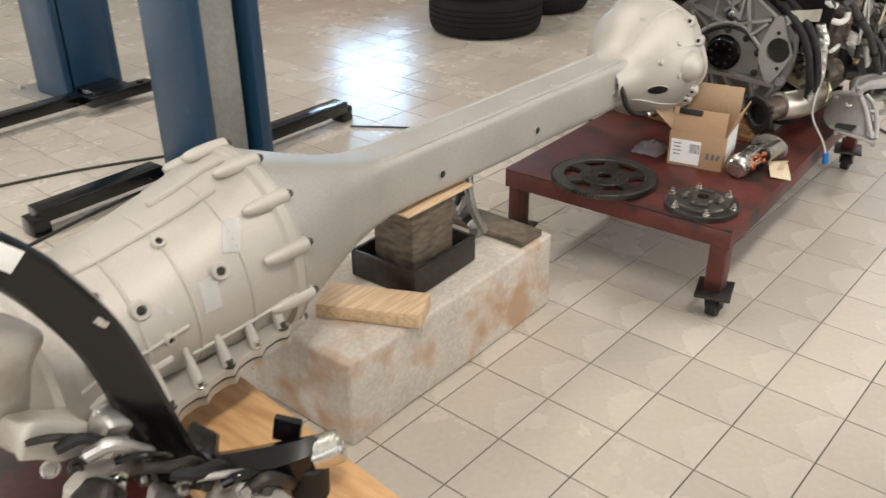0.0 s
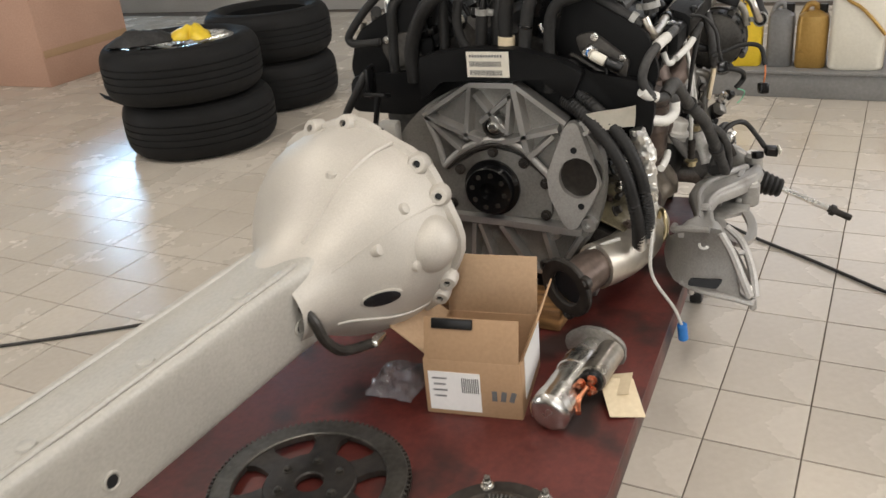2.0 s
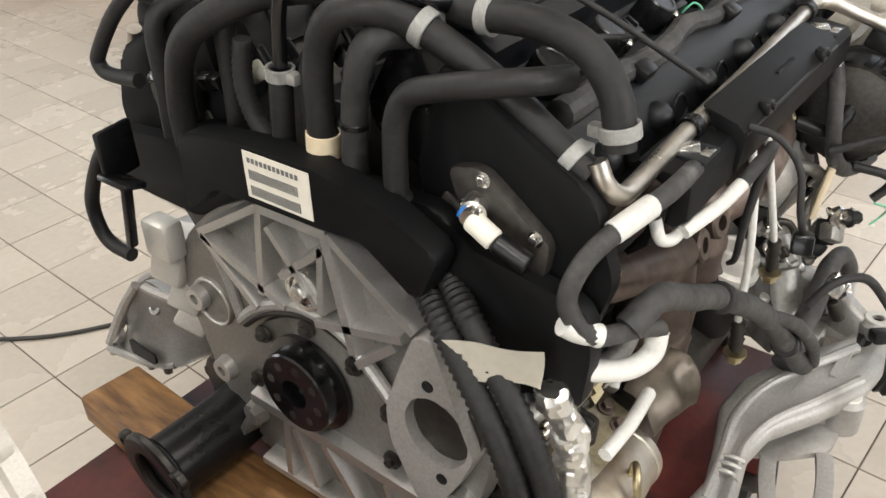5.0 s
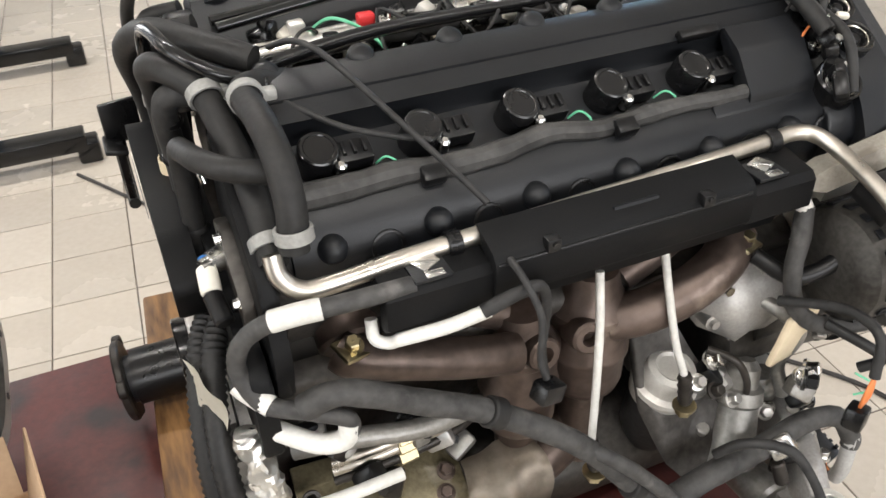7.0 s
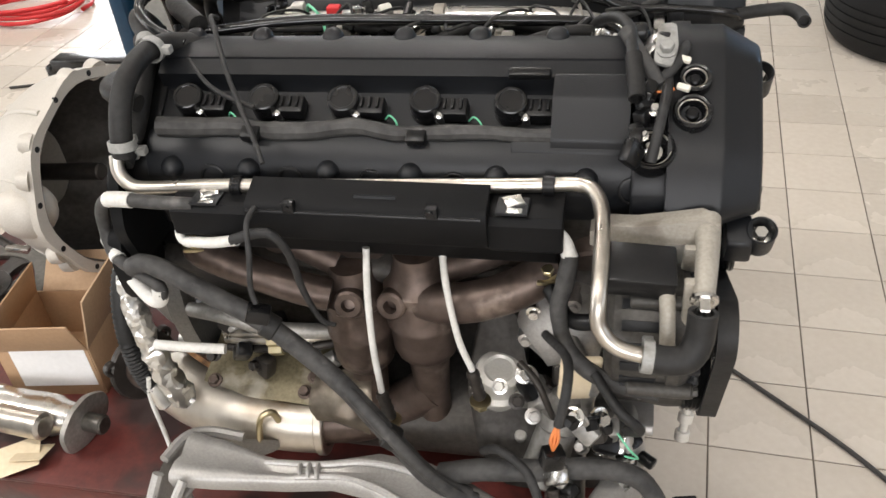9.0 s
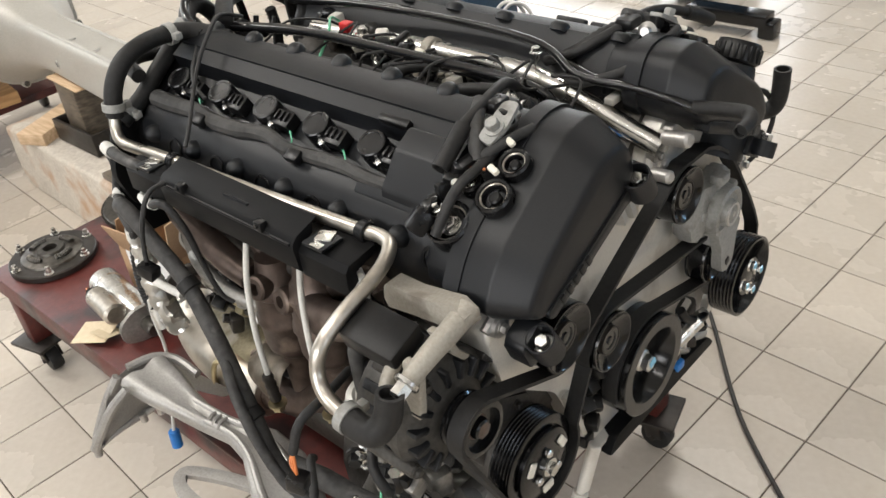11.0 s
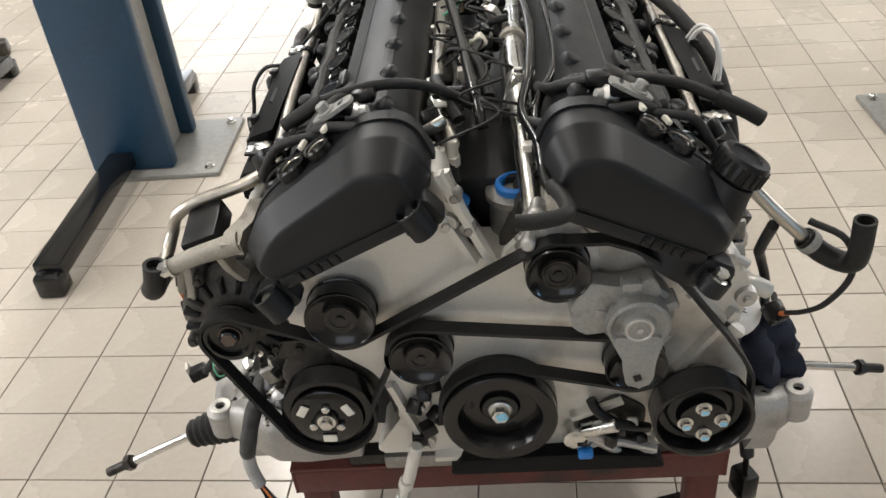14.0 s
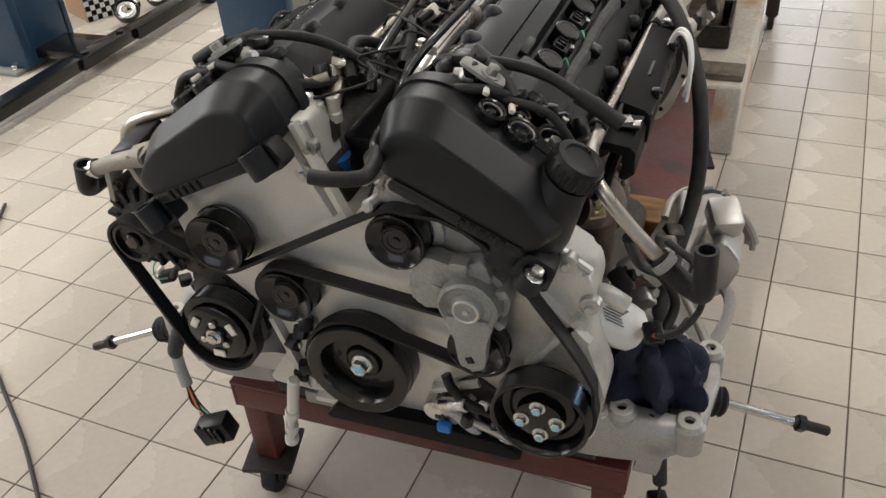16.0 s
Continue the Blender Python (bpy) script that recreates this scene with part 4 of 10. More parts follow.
# ---- tyres, cartons, shelf with canisters ----
def tyre(x, y, z, r, w, rim=False):
    t = thing("tyre", (x, y, z), "black car tyre lying flat in a stack", "tyre", "stacked tyres")
    bm = B()
    a, b = (x, y, z), (x, y, z + w)
    ri = r * 0.68
    prof = [(w * 0.14, ri), (0.014, ri + 0.018), (0.004, r * 0.80), (0.006, r * 0.85), (w * 0.05, r * 0.905), (w * 0.11, r * 0.95), (w * 0.18, r * 0.978), (w * 0.24, r * 0.989)]
    for g in (0.32, 0.44, 0.56, 0.68):
        rr = r * (1 - 0.07 * (g - 0.5) ** 2)
        prof += [(w * (g - 0.014), rr), (w * (g - 0.010), rr - 0.005), (w * (g + 0.010), rr - 0.005), (w * (g + 0.014), rr)]
    prof += [(w * 0.76, r * 0.989), (w * 0.82, r * 0.978), (w * 0.89, r * 0.95), (w * 0.95, r * 0.905), (w - 0.006, r * 0.85), (w - 0.004, r * 0.80), (w - 0.014, ri + 0.018), (w * 0.86, ri), (w * 0.5, ri + 0.03), (w * 0.14, ri)]
    lathe(bm, a, b, prof, 56, False)
    part("carcass", bm, TYRE, t)
    for k in range(2):
        bm = B()
        zz = z + w * (0.055 + 0.89 * k)
        hose(bm, [(x + r * 0.90 * math.cos(q * math.tau / 40), y + r * 0.90 * math.sin(q * math.tau / 40), zz) for q in range(41)], 0.004, 6, 1)
        part("sidewall_rib", bm, TYRE, t)
    if rim:
        bm = B()
        lathe(bm, a, b, [(w * 0.2, ri), (w * 0.86, ri), (w * 0.92, ri + 0.006), (w * 0.92, ri - 0.014), (w * 0.80, ri - 0.03), (w * 0.35, ri - 0.04)], 48, False)
        rimp = part("rim", bm, STEEL, t, "silver alloy rim")
        for k in range(18):
            q = k * math.tau / 18
            bm = B()
            hose(bm, [(x + 0.04 * math.cos(q), y + 0.04 * math.sin(q), z + w * 0.80), (x + ri * 0.55 * math.cos(q), y + ri * 0.55 * math.sin(q), z + w * 0.85), (x + ri * 0.97 * math.cos(q), y + ri * 0.97 * math.sin(q), z + w * 0.88)], 0.0085, 8, 3)
            part("spoke", bm, STEEL, rimp)
        bm = B()
        rod(bm, (x, y, z + w * 0.3), (x, y, z + w * 0.34), ri * 0.95, 32)
        part("wheel_back", bm, DARK_IRON, rimp, "dark inside of the wheel")
    return t


tyre(1.735, 2.20, 0.0, 0.365, 0.265)
tyre(1.70, 2.215, 0.265, 0.372, 0.265, True)
tyre(2.50, 2.26, 0.0, 0.345, 0.265)
tyre(2.50, 2.26, 0.265, 0.345, 0.265)


def heap(bm, cx, cy, z, r, tall, turns, seed):
    """A crumpled heap of cloth with an uneven rim that spreads over what it lies on."""
    top = bm.verts.new((cx, cy, z + tall))
    rows, n = [], 26
    for k, (u, h) in enumerate(((0.22, 0.98), (0.45, 0.86), (0.68, 0.62), (0.86, 0.36), (1.0, 0.12), (0.97, 0.0))):
        rows.append([])
        for q in range(n):
            a = q * math.tau / n
            e = 1 + 0.30 * math.sin(turns * a + seed) + 0.22 * noise.noise(Vector((math.cos(a) * 2, math.sin(a) * 2, seed)))
            lift = h + 0.45 * h * noise.noise(Vector((u * 3 * math.cos(a), u * 3 * math.sin(a), seed + 4)))
            rows[-1].append(bm.verts.new((cx + r * u * e * math.cos(a), cy + r * u * e * math.sin(a), z + tall * max(lift, 0.03))))
    for q in range(n):
        bm.faces.new((top, rows[0][q], rows[0][(q + 1) % n]))
        for a, b in zip(rows, rows[1:]):
            bm.faces.new((a[q], b[q], b[(q + 1) % n], a[(q + 1) % n]))
    bm.faces.new(rows[-1])
    bmesh.ops.recalc_face_normals(bm, faces=bm.faces[:])
    crumple(bm, 0.010, 26)
    for v in bm.verts:
        v.co.z = max(v.co.z, z)


bm = B()
heap(bm, 1.66, 2.085, 0.528, 0.092, 0.055, 3, 1.0)
solo("work_glove", bm, YELLOW, "crumpled yellow work glove lying on a wheel", "glove", smooth=60)
bm = B()
heap(bm, 1.53, 2.27, 0.528, 0.125, 0.060, 2, 3.0)
solo("black_rag", bm, LOOM, "crumpled black rag lying on a wheel", "rag", smooth=60)
bm = B()
shell(bm, [[V(1.44 + 0.03 * u - 0.010 * q, 2.40 + 0.04 * u + 0.022 * q, 0.262 + 0.012 * q + 0.006 * math.sin(3 * u)) for u in range(4)] for q in range(4)], 0.006)
solo("rubber_flap", bm, TYRE, "stiff black rubber flap caught between two tyres", "flap")


def carton(x0, x1, y0, y1, z0, z1):
    bm = B()
    box(bm, ((x0 + x1) / 2, (y0 + y1) / 2, (z0 + z1) / 2), (x1 - x0, y1 - y0, z1 - z0), 0.006)
    t = solo("large_carton", bm, BOX_PINK, "large pinkish-brown cardboard carton on the floor", "carton", "large cartons")
    bm = B()
    box(bm, ((x0 + x1) / 2, y0 - 0.002, z0 + (z1 - z0) * 0.3), (x1 - x0 - 0.02, 0.003, 0.05), 0.001)
    part("tape_strip", bm, CARD, t)
    return t


carton(2.60, 3.40, 4.15, 5.35, 0.0, 0.72)
carton(2.55, 3.50, 5.45, 6.6, 0.0, 0.9)

shelf = thing("low_shelf", (3.0, -0.9, 0), "long low grey metal shelf plinth", "shelf")
bm = B()
box(bm, (2.965, -1.0, 0.058), (0.42, 2.7, 0.116), 0.004, (0, 0, -4))
part("plinth", bm, GREY_METAL, shelf)
bm = B()
box(bm, (2.965, -1.0, 0.126), (0.46, 2.74, 0.016), 0.003, (0, 0, -4))
part("deck", bm, GREY_METAL, shelf)


def canister(x, y, w, d, h, material, what, cap_mat):
    z = 0.135
    t = thing("canister", (x, y, z), what, "canister", "canisters on the shelf")
    bm = B()
    loft(bm, [[Vector((x + u, y + v, z + zz)) for u, v in squircle(d / 2 * k, w / 2 * k, 5, 24)] for zz, k in ((0, 0.94), (0.01, 1), (h * 0.7, 1), (h * 0.82, 0.93), (h * 0.88, 0.6), (h * 0.9, 0.3))])
    part("body", bm, material, t)
    bm = B()
    hose(bm, [(x, y - w * 0.12, z + h * 0.80), (x, y - w * 0.05, z + h * 0.97), (x, y + w * 0.2, z + h * 0.97), (x, y + w * 0.36, z + h * 0.80)], 0.014, 8, 3)
    part("handle", bm, material, t)
    bm = B()
    rod(bm, (x, y - w * 0.28, z + h * 0.84), (x, y - w * 0.28, z + h * 0.99), 0.02, 14, 0.003)
    part("cap", bm, cap_mat, t)


canister(2.92, -0.22, 0.17, 0.14, 0.31, YELLOW, "yellow plastic fluid canister on a low shelf", REDP)
canister(2.92, -0.385, 0.12, 0.14, 0.29, GREY_CAN, "grey plastic oil canister on a low shelf", BLACK_SATIN)
canister(2.90, -0.525, 0.14, 0.15, 0.29, GOLD, "gold plastic oil canister on a low shelf", BLACK_SATIN)
canister(2.90, -0.72, 0.24, 0.22, 0.42, WHITE_PLASTIC, "large milky white fluid canister on a low shelf", WHITE_PLASTIC)
canister(2.88, -0.96, 0.19, 0.18, 0.30, GOLD, "gold plastic oil canister on a low shelf", BLACK_SATIN)
bm = B()
hose(bm, [(2.785, -0.62, 0.53), (2.782, -0.66, 0.46), (2.784, -0.72, 0.42), (2.780, -0.78, 0.36), (2.784, -0.83, 0.30)], 0.008, 8, 4)
solo("clear_tube", bm, GOLD, "amber tube hanging over a white canister", "tube", smooth=60)


# ---- the V12 engine ----
CZ = 0.568
S30, C30 = 0.5, math.sqrt(3) / 2
engine = thing("engine", (0.4, 0.0, 0.305), "large V12 engine with black cam covers on a red trolley", "engine")


def bank(s):
    """Places (x, u, n) of a cylinder bank: u outwards across the cover, n out along the cylinders; s -1 or 1."""
    return lambda x, u, n: Vector((x, s * (n * S30 + u * C30), CZ + n * C30 - u * S30))


def bank_turn(s):
    """Axes of a bank for boxes: x along the engine, y outwards, z out along the cylinders."""
    return Matrix(((1, 0, 0), (0, s * C30, s * S30), (0, -S30, C30))).to_4x4()


def yz(x, sign=1):
    return lambda u, v, w: Vector((x + sign * w, u, v))


# block, heads, sump: all in one near-black tone
bm = B()
prism(bm, arc_outline([(-0.15, 0.44), (0.15, 0.44), (0.16, 0.56), (0.26, 0.70), (0.10, 0.79), (0.0, 0.66), (-0.10, 0.79), (-0.26, 0.70), (-0.16, 0.56)], 0.02), yz(0.05), 0.70, 0.004)
part("cylinder_block", bm, ALU_NEAR_BLACK, engine, "near-black cast aluminium cylinder block")
for s in (-1, 1):
    P = bank(s)
    bm = B()
    prism(bm, arc_outline([(-0.105, 0.20), (0.105, 0.20), (0.115, 0.27), (0.10, 0.345), (-0.10, 0.345), (-0.115, 0.27)], 0.012), lambda u, v, w, P=P: P(0.075 + w, u, v), 0.675, 0.004)
    head = part("cylinder_head", bm, ALU_NEAR_BLACK, engine, "near-black cast aluminium cylinder head")
    for k in range(6):
        bm = B()
        a = P(0.135 + 0.1035 * k, 0.10, 0.265)
        d = (P(0, 1, 0) - P(0, 0, 0))
        lathe(bm, a, a + d, [(0, 0.034), (0.03, 0.034), (0.034, 0.03)], 16)
        part("exhaust_port", bm, RUST, head)
bm = B()
prism(bm, arc_outline([(-0.24, 0.335), (0.27, 0.335), (0.30, 0.37), (0.30, 0.415), (0.20, 0.455), (-0.20, 0.47), (-0.28, 0.43), (-0.275, 0.37)], 0.018), yz(0.06), 0.575, 0.008, 3)
part("oil_sump", bm, ALU_NEAR_BLACK, engine, "near-black cast oil sump")
bm = B()
prism(bm, arc_outline([(-0.255, 0.438), (0.275, 0.436), (0.290, 0.444), (0.285, 0.455), (0.20, 0.472), (-0.19, 0.480), (-0.268, 0.460), (-0.270, 0.446)], 0.008), yz(0.632), 0.107, 0.004)
part("sump_front", bm, ALU, engine, "pale sump front wall")
bm = B()
box(bm, (0.37, 0.0, 0.32), (0.62, 0.40, 0.03), 0.006)
part("sump_base", bm, ALU_DARK, engine)

# rear plate with ribs, crank flange and starter opening
# plate toned darker than the ribs: shade of the pockets put into its colour
bm = B()
plate_outline = [(-0.060, 0.785), (0.042, 0.785), (0.141, 0.735), (0.205, 0.675), (0.225, 0.610), (0.215, 0.565), (0.205, 0.533), (0.190, 0.475), (0.135, 0.398), (0.0, 0.366), (-0.140, 0.392), (-0.212, 0.480), (-0.232, 0.570), (-0.228, 0.640), (-0.205, 0.680), (-0.142, 0.724)]
prism(bm, arc_outline(plate_outline, 0.032), yz(0.012), 0.03, 0.004)
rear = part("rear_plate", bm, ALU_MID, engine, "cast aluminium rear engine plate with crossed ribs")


def rib(a, b, w=0.011, h=0.021, x=0.012):
    bm = B()
    pa, pb = Vector((x, *a)), Vector((x, *b))
    d = (pb - pa).normalized()
    side = d.cross(Vector((1, 0, 0)))
    loft(bm, [[p + side * (w * 0.5 * q) + Vector((-hh, 0, 0)) for q, hh in ((-1.3, 0), (-0.7, h), (0.7, h), (1.3, 0))] for p in (pa, pb)])
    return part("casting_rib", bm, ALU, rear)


for a, b, w in (((0.033, 0.778), (0.048, 0.672), 0.010), ((0.024, 0.764), (-0.036, 0.690), 0.009), ((-0.053, 0.764), (0.014, 0.708), 0.009), ((-0.058, 0.778), (-0.080, 0.650), 0.013), ((-0.050, 0.765), (-0.040, 0.684), 0.009),
                ((0.135, 0.716), (0.014, 0.668), 0.010), ((0.135, 0.716), (0.062, 0.648), 0.010), ((-0.030, 0.668), (-0.145, 0.698), 0.010), ((-0.084, 0.638), (-0.136, 0.686), 0.010),
                ((0.034, 0.783), (-0.060, 0.783), 0.012), ((-0.060, 0.783), (-0.160, 0.712), 0.010), ((0.034, 0.783), (0.138, 0.718), 0.010),
                ((0.100, 0.499), (-0.019, 0.495), 0.016), ((-0.019, 0.495), (-0.188, 0.485), 0.016), ((-0.017, 0.487), (-0.066, 0.412), 0.011), ((0.042, 0.487), (0.050, 0.400), 0.011), ((0.030, 0.487), (0.004, 0.405), 0.009), ((0.105, 0.470), (0.135, 0.420), 0.011), ((-0.110, 0.480), (-0.130, 0.402), 0.010), ((0.10, 0.394), (-0.14, 0.391), 0.011), ((-0.19, 0.48), (-0.14, 0.395), 0.011)):
    rib(a, b, w * 1.25, 0.024)
for line, r in ((((0.104, 0.608), (0.075, 0.635), (0.038, 0.658), (-0.012, 0.671), (-0.063, 0.659), (-0.094, 0.630), (-0.128, 0.594)), 0.0075), (((0.136, 0.714), (0.126, 0.690), (0.113, 0.655), (0.104, 0.612)), 0.0065)):
    bm = B()
    hose(bm, [Vector((-0.001, *p)) for p in line], r, 10, 4)
    part("arch_rib", bm, ALU_SUB, rear, "raised cast arch over the seal carrier")
bm = B()
hose(bm, [Vector((-0.001, y * 0.955 - 0.001, 0.568 + (z - 0.568) * 0.90)) for y, z in ((0.104, 0.608), (0.075, 0.635), (0.038, 0.657), (-0.012, 0.671), (-0.063, 0.659), (-0.094, 0.630), (-0.125, 0.596))], 0.0045, 8, 3)
part("ring_rib", bm, DARK_IRON, rear)
bm = B()
prism(bm, arc_outline([(0.103, 0.505), (0.100, 0.580), (0.078, 0.612), (0.030, 0.642), (-0.012, 0.652), (-0.060, 0.640), (-0.110, 0.595), (-0.124, 0.575), (-0.124, 0.505)], 0.012), yz(0.002, 1), 0.012, 0.002)
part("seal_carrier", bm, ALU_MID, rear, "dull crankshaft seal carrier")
for a, b in ((0.069, 0.603), (0.092, 0.526), (-0.005, 0.644), (-0.070, 0.624), (-0.114, 0.583), (-0.113, 0.515)):
    bm = B()
    lathe(bm, (0.0, a, b), (-1, a, b), [(0, 0.0115), (0.004, 0.011), (0.004, 0.006)], 16)
    hexbolt(bm, (-0.003, a, b), (-1, 0, 0), 0.006, 0.006)
    part("plate_bolt", bm, DARK_IRON, rear)
bm = B()
hexbolt(bm, (-0.004, -0.013, 0.699), (-1, 0, 0), 0.0105, 0.010)
lathe(bm, (0.012, -0.013, 0.699), (-1, -0.013, 0.699), [(0, 0.028), (0.020, 0.024), (0.020, 0.018), (0.012, 0.017), (0.012, 0)], 24)
part("centre_bolt", bm, STEEL, rear, "bright centre bolt in a round boss")
for a, b in ((0.19, 0.60), (0.165, 0.50), (-0.20, 0.50), (-0.125, 0.475), (0.12, 0.45), (-0.19, 0.70)):
    bm = B()
    lathe(bm, (0.012, a, b), (-1, a, b), [(0, 0.017), (0.014, 0.015), (0.014, 0.007), (0.004, 0.007), (0.004, 0)], 16)
    part("dowel_boss", bm, ALU, rear)
bm = B()
hole_at = (-0.183, 0.603)
mouth = arc_outline([(-0.182, 0.718), (-0.160, 0.712), (-0.137, 0.655), (-0.119, 0.605), (-0.123, 0.560), (-0.156, 0.492), (-0.178, 0.492), (-0.208, 0.545), (-0.229, 0.593), (-0.208, 0.645)], 0.014, 5)
dirs = [math.atan2(v - hole_at[1], u - hole_at[0]) for u, v in mouth]
bore = [(hole_at[0] + 0.038 * math.cos(q), hole_at[1] + 0.042 * math.sin(q)) for q in dirs]
loft(bm, [[Vector((x, *p)) for p in loop] for x, loop in ((0.010, mouth), (-0.010, mouth), (-0.013, [(u * 0.985 + hole_at[0] * 0.015, v * 0.985 + hole_at[1] * 0.015) for u, v in mouth]), (-0.013, [(u * 1.0, v) for u, v in bore]), (0.002, bore))])
starter_mouth = part("starter_mouth", bm, ALU_SUB, rear, "oval flange round the open starter hole")
bm = B()
rod(bm, (0.010, *hole_at), (0.001, *hole_at), 0.0445, 32)
part("starter_hole", bm, DARK_IRON, starter_mouth, "dark starter opening")
for a, b in ((-0.176, 0.660), (-0.189, 0.545)):
    bm = B()
    rod(bm, (-0.012, a, b), (-0.0145, a, b), 0.0065, 14)
    part("bolt_hole", bm, BLACK, starter_mouth)
bm = B()
ring(bm, (0.016, 0.168, 0.600), (0.006, 0.168, 0.600), 0.033, 0.0285, 40, 0.0015)
blank = part("blank_boss", bm, ALU, rear, "round cast boss ring")
bm = B()
rod(bm, (0.014, 0.168, 0.600), (0.010, 0.168, 0.600), 0.029, 32)
part("boss_web", bm, ALU_MID, blank)
bm = B()
lathe(bm, (0.0, 0.0, CZ), (-1, 0, CZ), [(0, 0.060), (0.006, 0.060), (0.008, 0.050), (0.026, 0.050), (0.028, 0.048), (0.028, 0.018), (0.012, 0.016), (0.012, 0)], 40)
flange = part("crank_flange", bm, BLACK_METAL, engine, "black crankshaft flange with a bolt circle")
for k in range(8):
    a = k * math.tau / 8 + 0.2
    bm = B()
    rod(bm, (-0.026, 0.035 * math.cos(a), CZ + 0.035 * math.sin(a)), (-0.0285, 0.035 * math.cos(a), CZ + 0.035 * math.sin(a)), 0.0055, 10)
    part("bolt_hole", bm, IRON, flange)

# black shield behind the heads, with a bar-code label
bm = B()
prism(bm, arc_outline([(-0.322, 0.74), (-0.315, 0.785), (-0.19, 0.805), (-0.17, 0.83), (0.16, 0.83), (0.17, 0.80), (0.315, 0.785), (0.32, 0.712), (0.18, 0.708), (0.12, 0.74), (-0.04, 0.79), (-0.14, 0.735), (-0.235, 0.672), (-0.315, 0.676)], 0.014), yz(0.022), 0.020, 0.004)
shield = part("rear_shield", bm, BLACK_MATT, engine, "black plastic shield across the engine's rear")
bm = B()
prism(bm, arc_outline([(0.137, 0.748), (0.088, 0.790), (0.024, 0.793), (-0.055, 0.794), (-0.112, 0.798), (-0.173, 0.757), (-0.197, 0.811), (-0.141, 0.838), (-0.061, 0.855), (0.016, 0.856), (0.098, 0.847), (0.134, 0.837)], 0.012), yz(-0.018), 0.030, 0.004)
part("label_carrier", bm, BLACK_MATT, engine, "black plastic band carrying a label")
bm = B()
box(bm, (-0.0195, -0.013, 0.826), (0.001, 0.086, 0.049), 0.0)
lab = part("barcode_label", bm, WHITE_LABEL, engine, "cream bar-code label")
bm = B()
for row, z in enumerate((0.842, 0.827, 0.810)):
    y = 0.024
    for k in range(24 if row else 12):
        w = 0.0012 + 0.0016 * abs(noise.noise(Vector((k * 3.1, row, 0))))
        if row == 0:
            w = 0.0035
        box(bm, (-0.0203, y - w / 2, z), (0.0006, w, 0.010 if row else 0.005))
        y -= w + (0.0013 if row else 0.0022)
        if y < -0.05:
            break
part("label_print", bm, INK, lab, "printed bars", 0)

# timing cover at the front
FX = 0.765
bm = B()
front_outline = [(-0.19, 0.456), (0.22, 0.453), (0.33, 0.47), (0.345, 0.56), (0.315, 0.66), (0.325, 0.735), (0.315, 0.765), (0.115, 0.893), (0.088, 0.902), (0.066, 0.882), (0.030, 0.800), (-0.025, 0.800), (-0.048, 0.925), (-0.07, 0.935), (-0.10, 0.915), (-0.29, 0.795), (-0.265, 0.70), (-0.17, 0.62), (-0.135, 0.54)]
prism(bm, arc_outline(front_outline, 0.016), yz(FX - 0.06), 0.072, 0.006, 3)
cover = part("timing_cover", bm, ALU_PALE, engine, "pale cast aluminium timing cover")


def front_rib(a, b, w=0.012, h=0.012, material=ALU_PALE):
    bm = B()
    pa, pb = Vector((FX + 0.012, *a)), Vector((FX + 0.012, *b))
    d = (pb - pa).normalized()
    side = d.cross(Vector((1, 0, 0)))
    loft(bm, [[p + side * (w * 0.5 * q) + Vector((hh, 0, 0)) for q, hh in ((-1.3, 0), (-0.7, h), (0.7, h), (1.3, 0))] for p in (pa, pb)])
    return part("casting_rib", bm, material, cover)


for a, b in (((-0.055, 0.93), (0.0, 0.80)), ((-0.075, 0.915), (-0.02, 0.80)), ((0.078, 0.885), (0.042, 0.80)), ((0.22, 0.47), (0.29, 0.60)), ((0.10, 0.47), (0.22, 0.46)), ((-0.15, 0.60), (-0.11, 0.47)), ((0.25, 0.73), (0.32, 0.66)), ((0.10, 0.45), (0.16, 0.52)), ((-0.10, 0.45), (0.10, 0.45)), ((0.24, 0.60), (0.31, 0.70)), ((0.17, 0.55), (0.10, 0.52))):
    front_rib(a, b)
for a, b in ((-0.27, 0.80), (-0.20, 0.845), (-0.13, 0.89), (0.13, 0.885), (0.21, 0.835), (0.29, 0.78), (-0.11, 0.56), (-0.11, 0.48), (0.13, 0.47), (0.32, 0.72), (0.29, 0.50), (0.066, 0.845), (-0.05, 0.86)):
    bm = B()
    lathe(bm, (FX + 0.008, a, b), (1, a, b), [(0, 0.015), (0.012, 0.013), (0.013, 0.010)], 16)
    hexbolt(bm, (FX + 0.02, a, b), (1, 0, 0), 0.006, 0.007)
    part("cover_bolt", bm, ALU, cover)


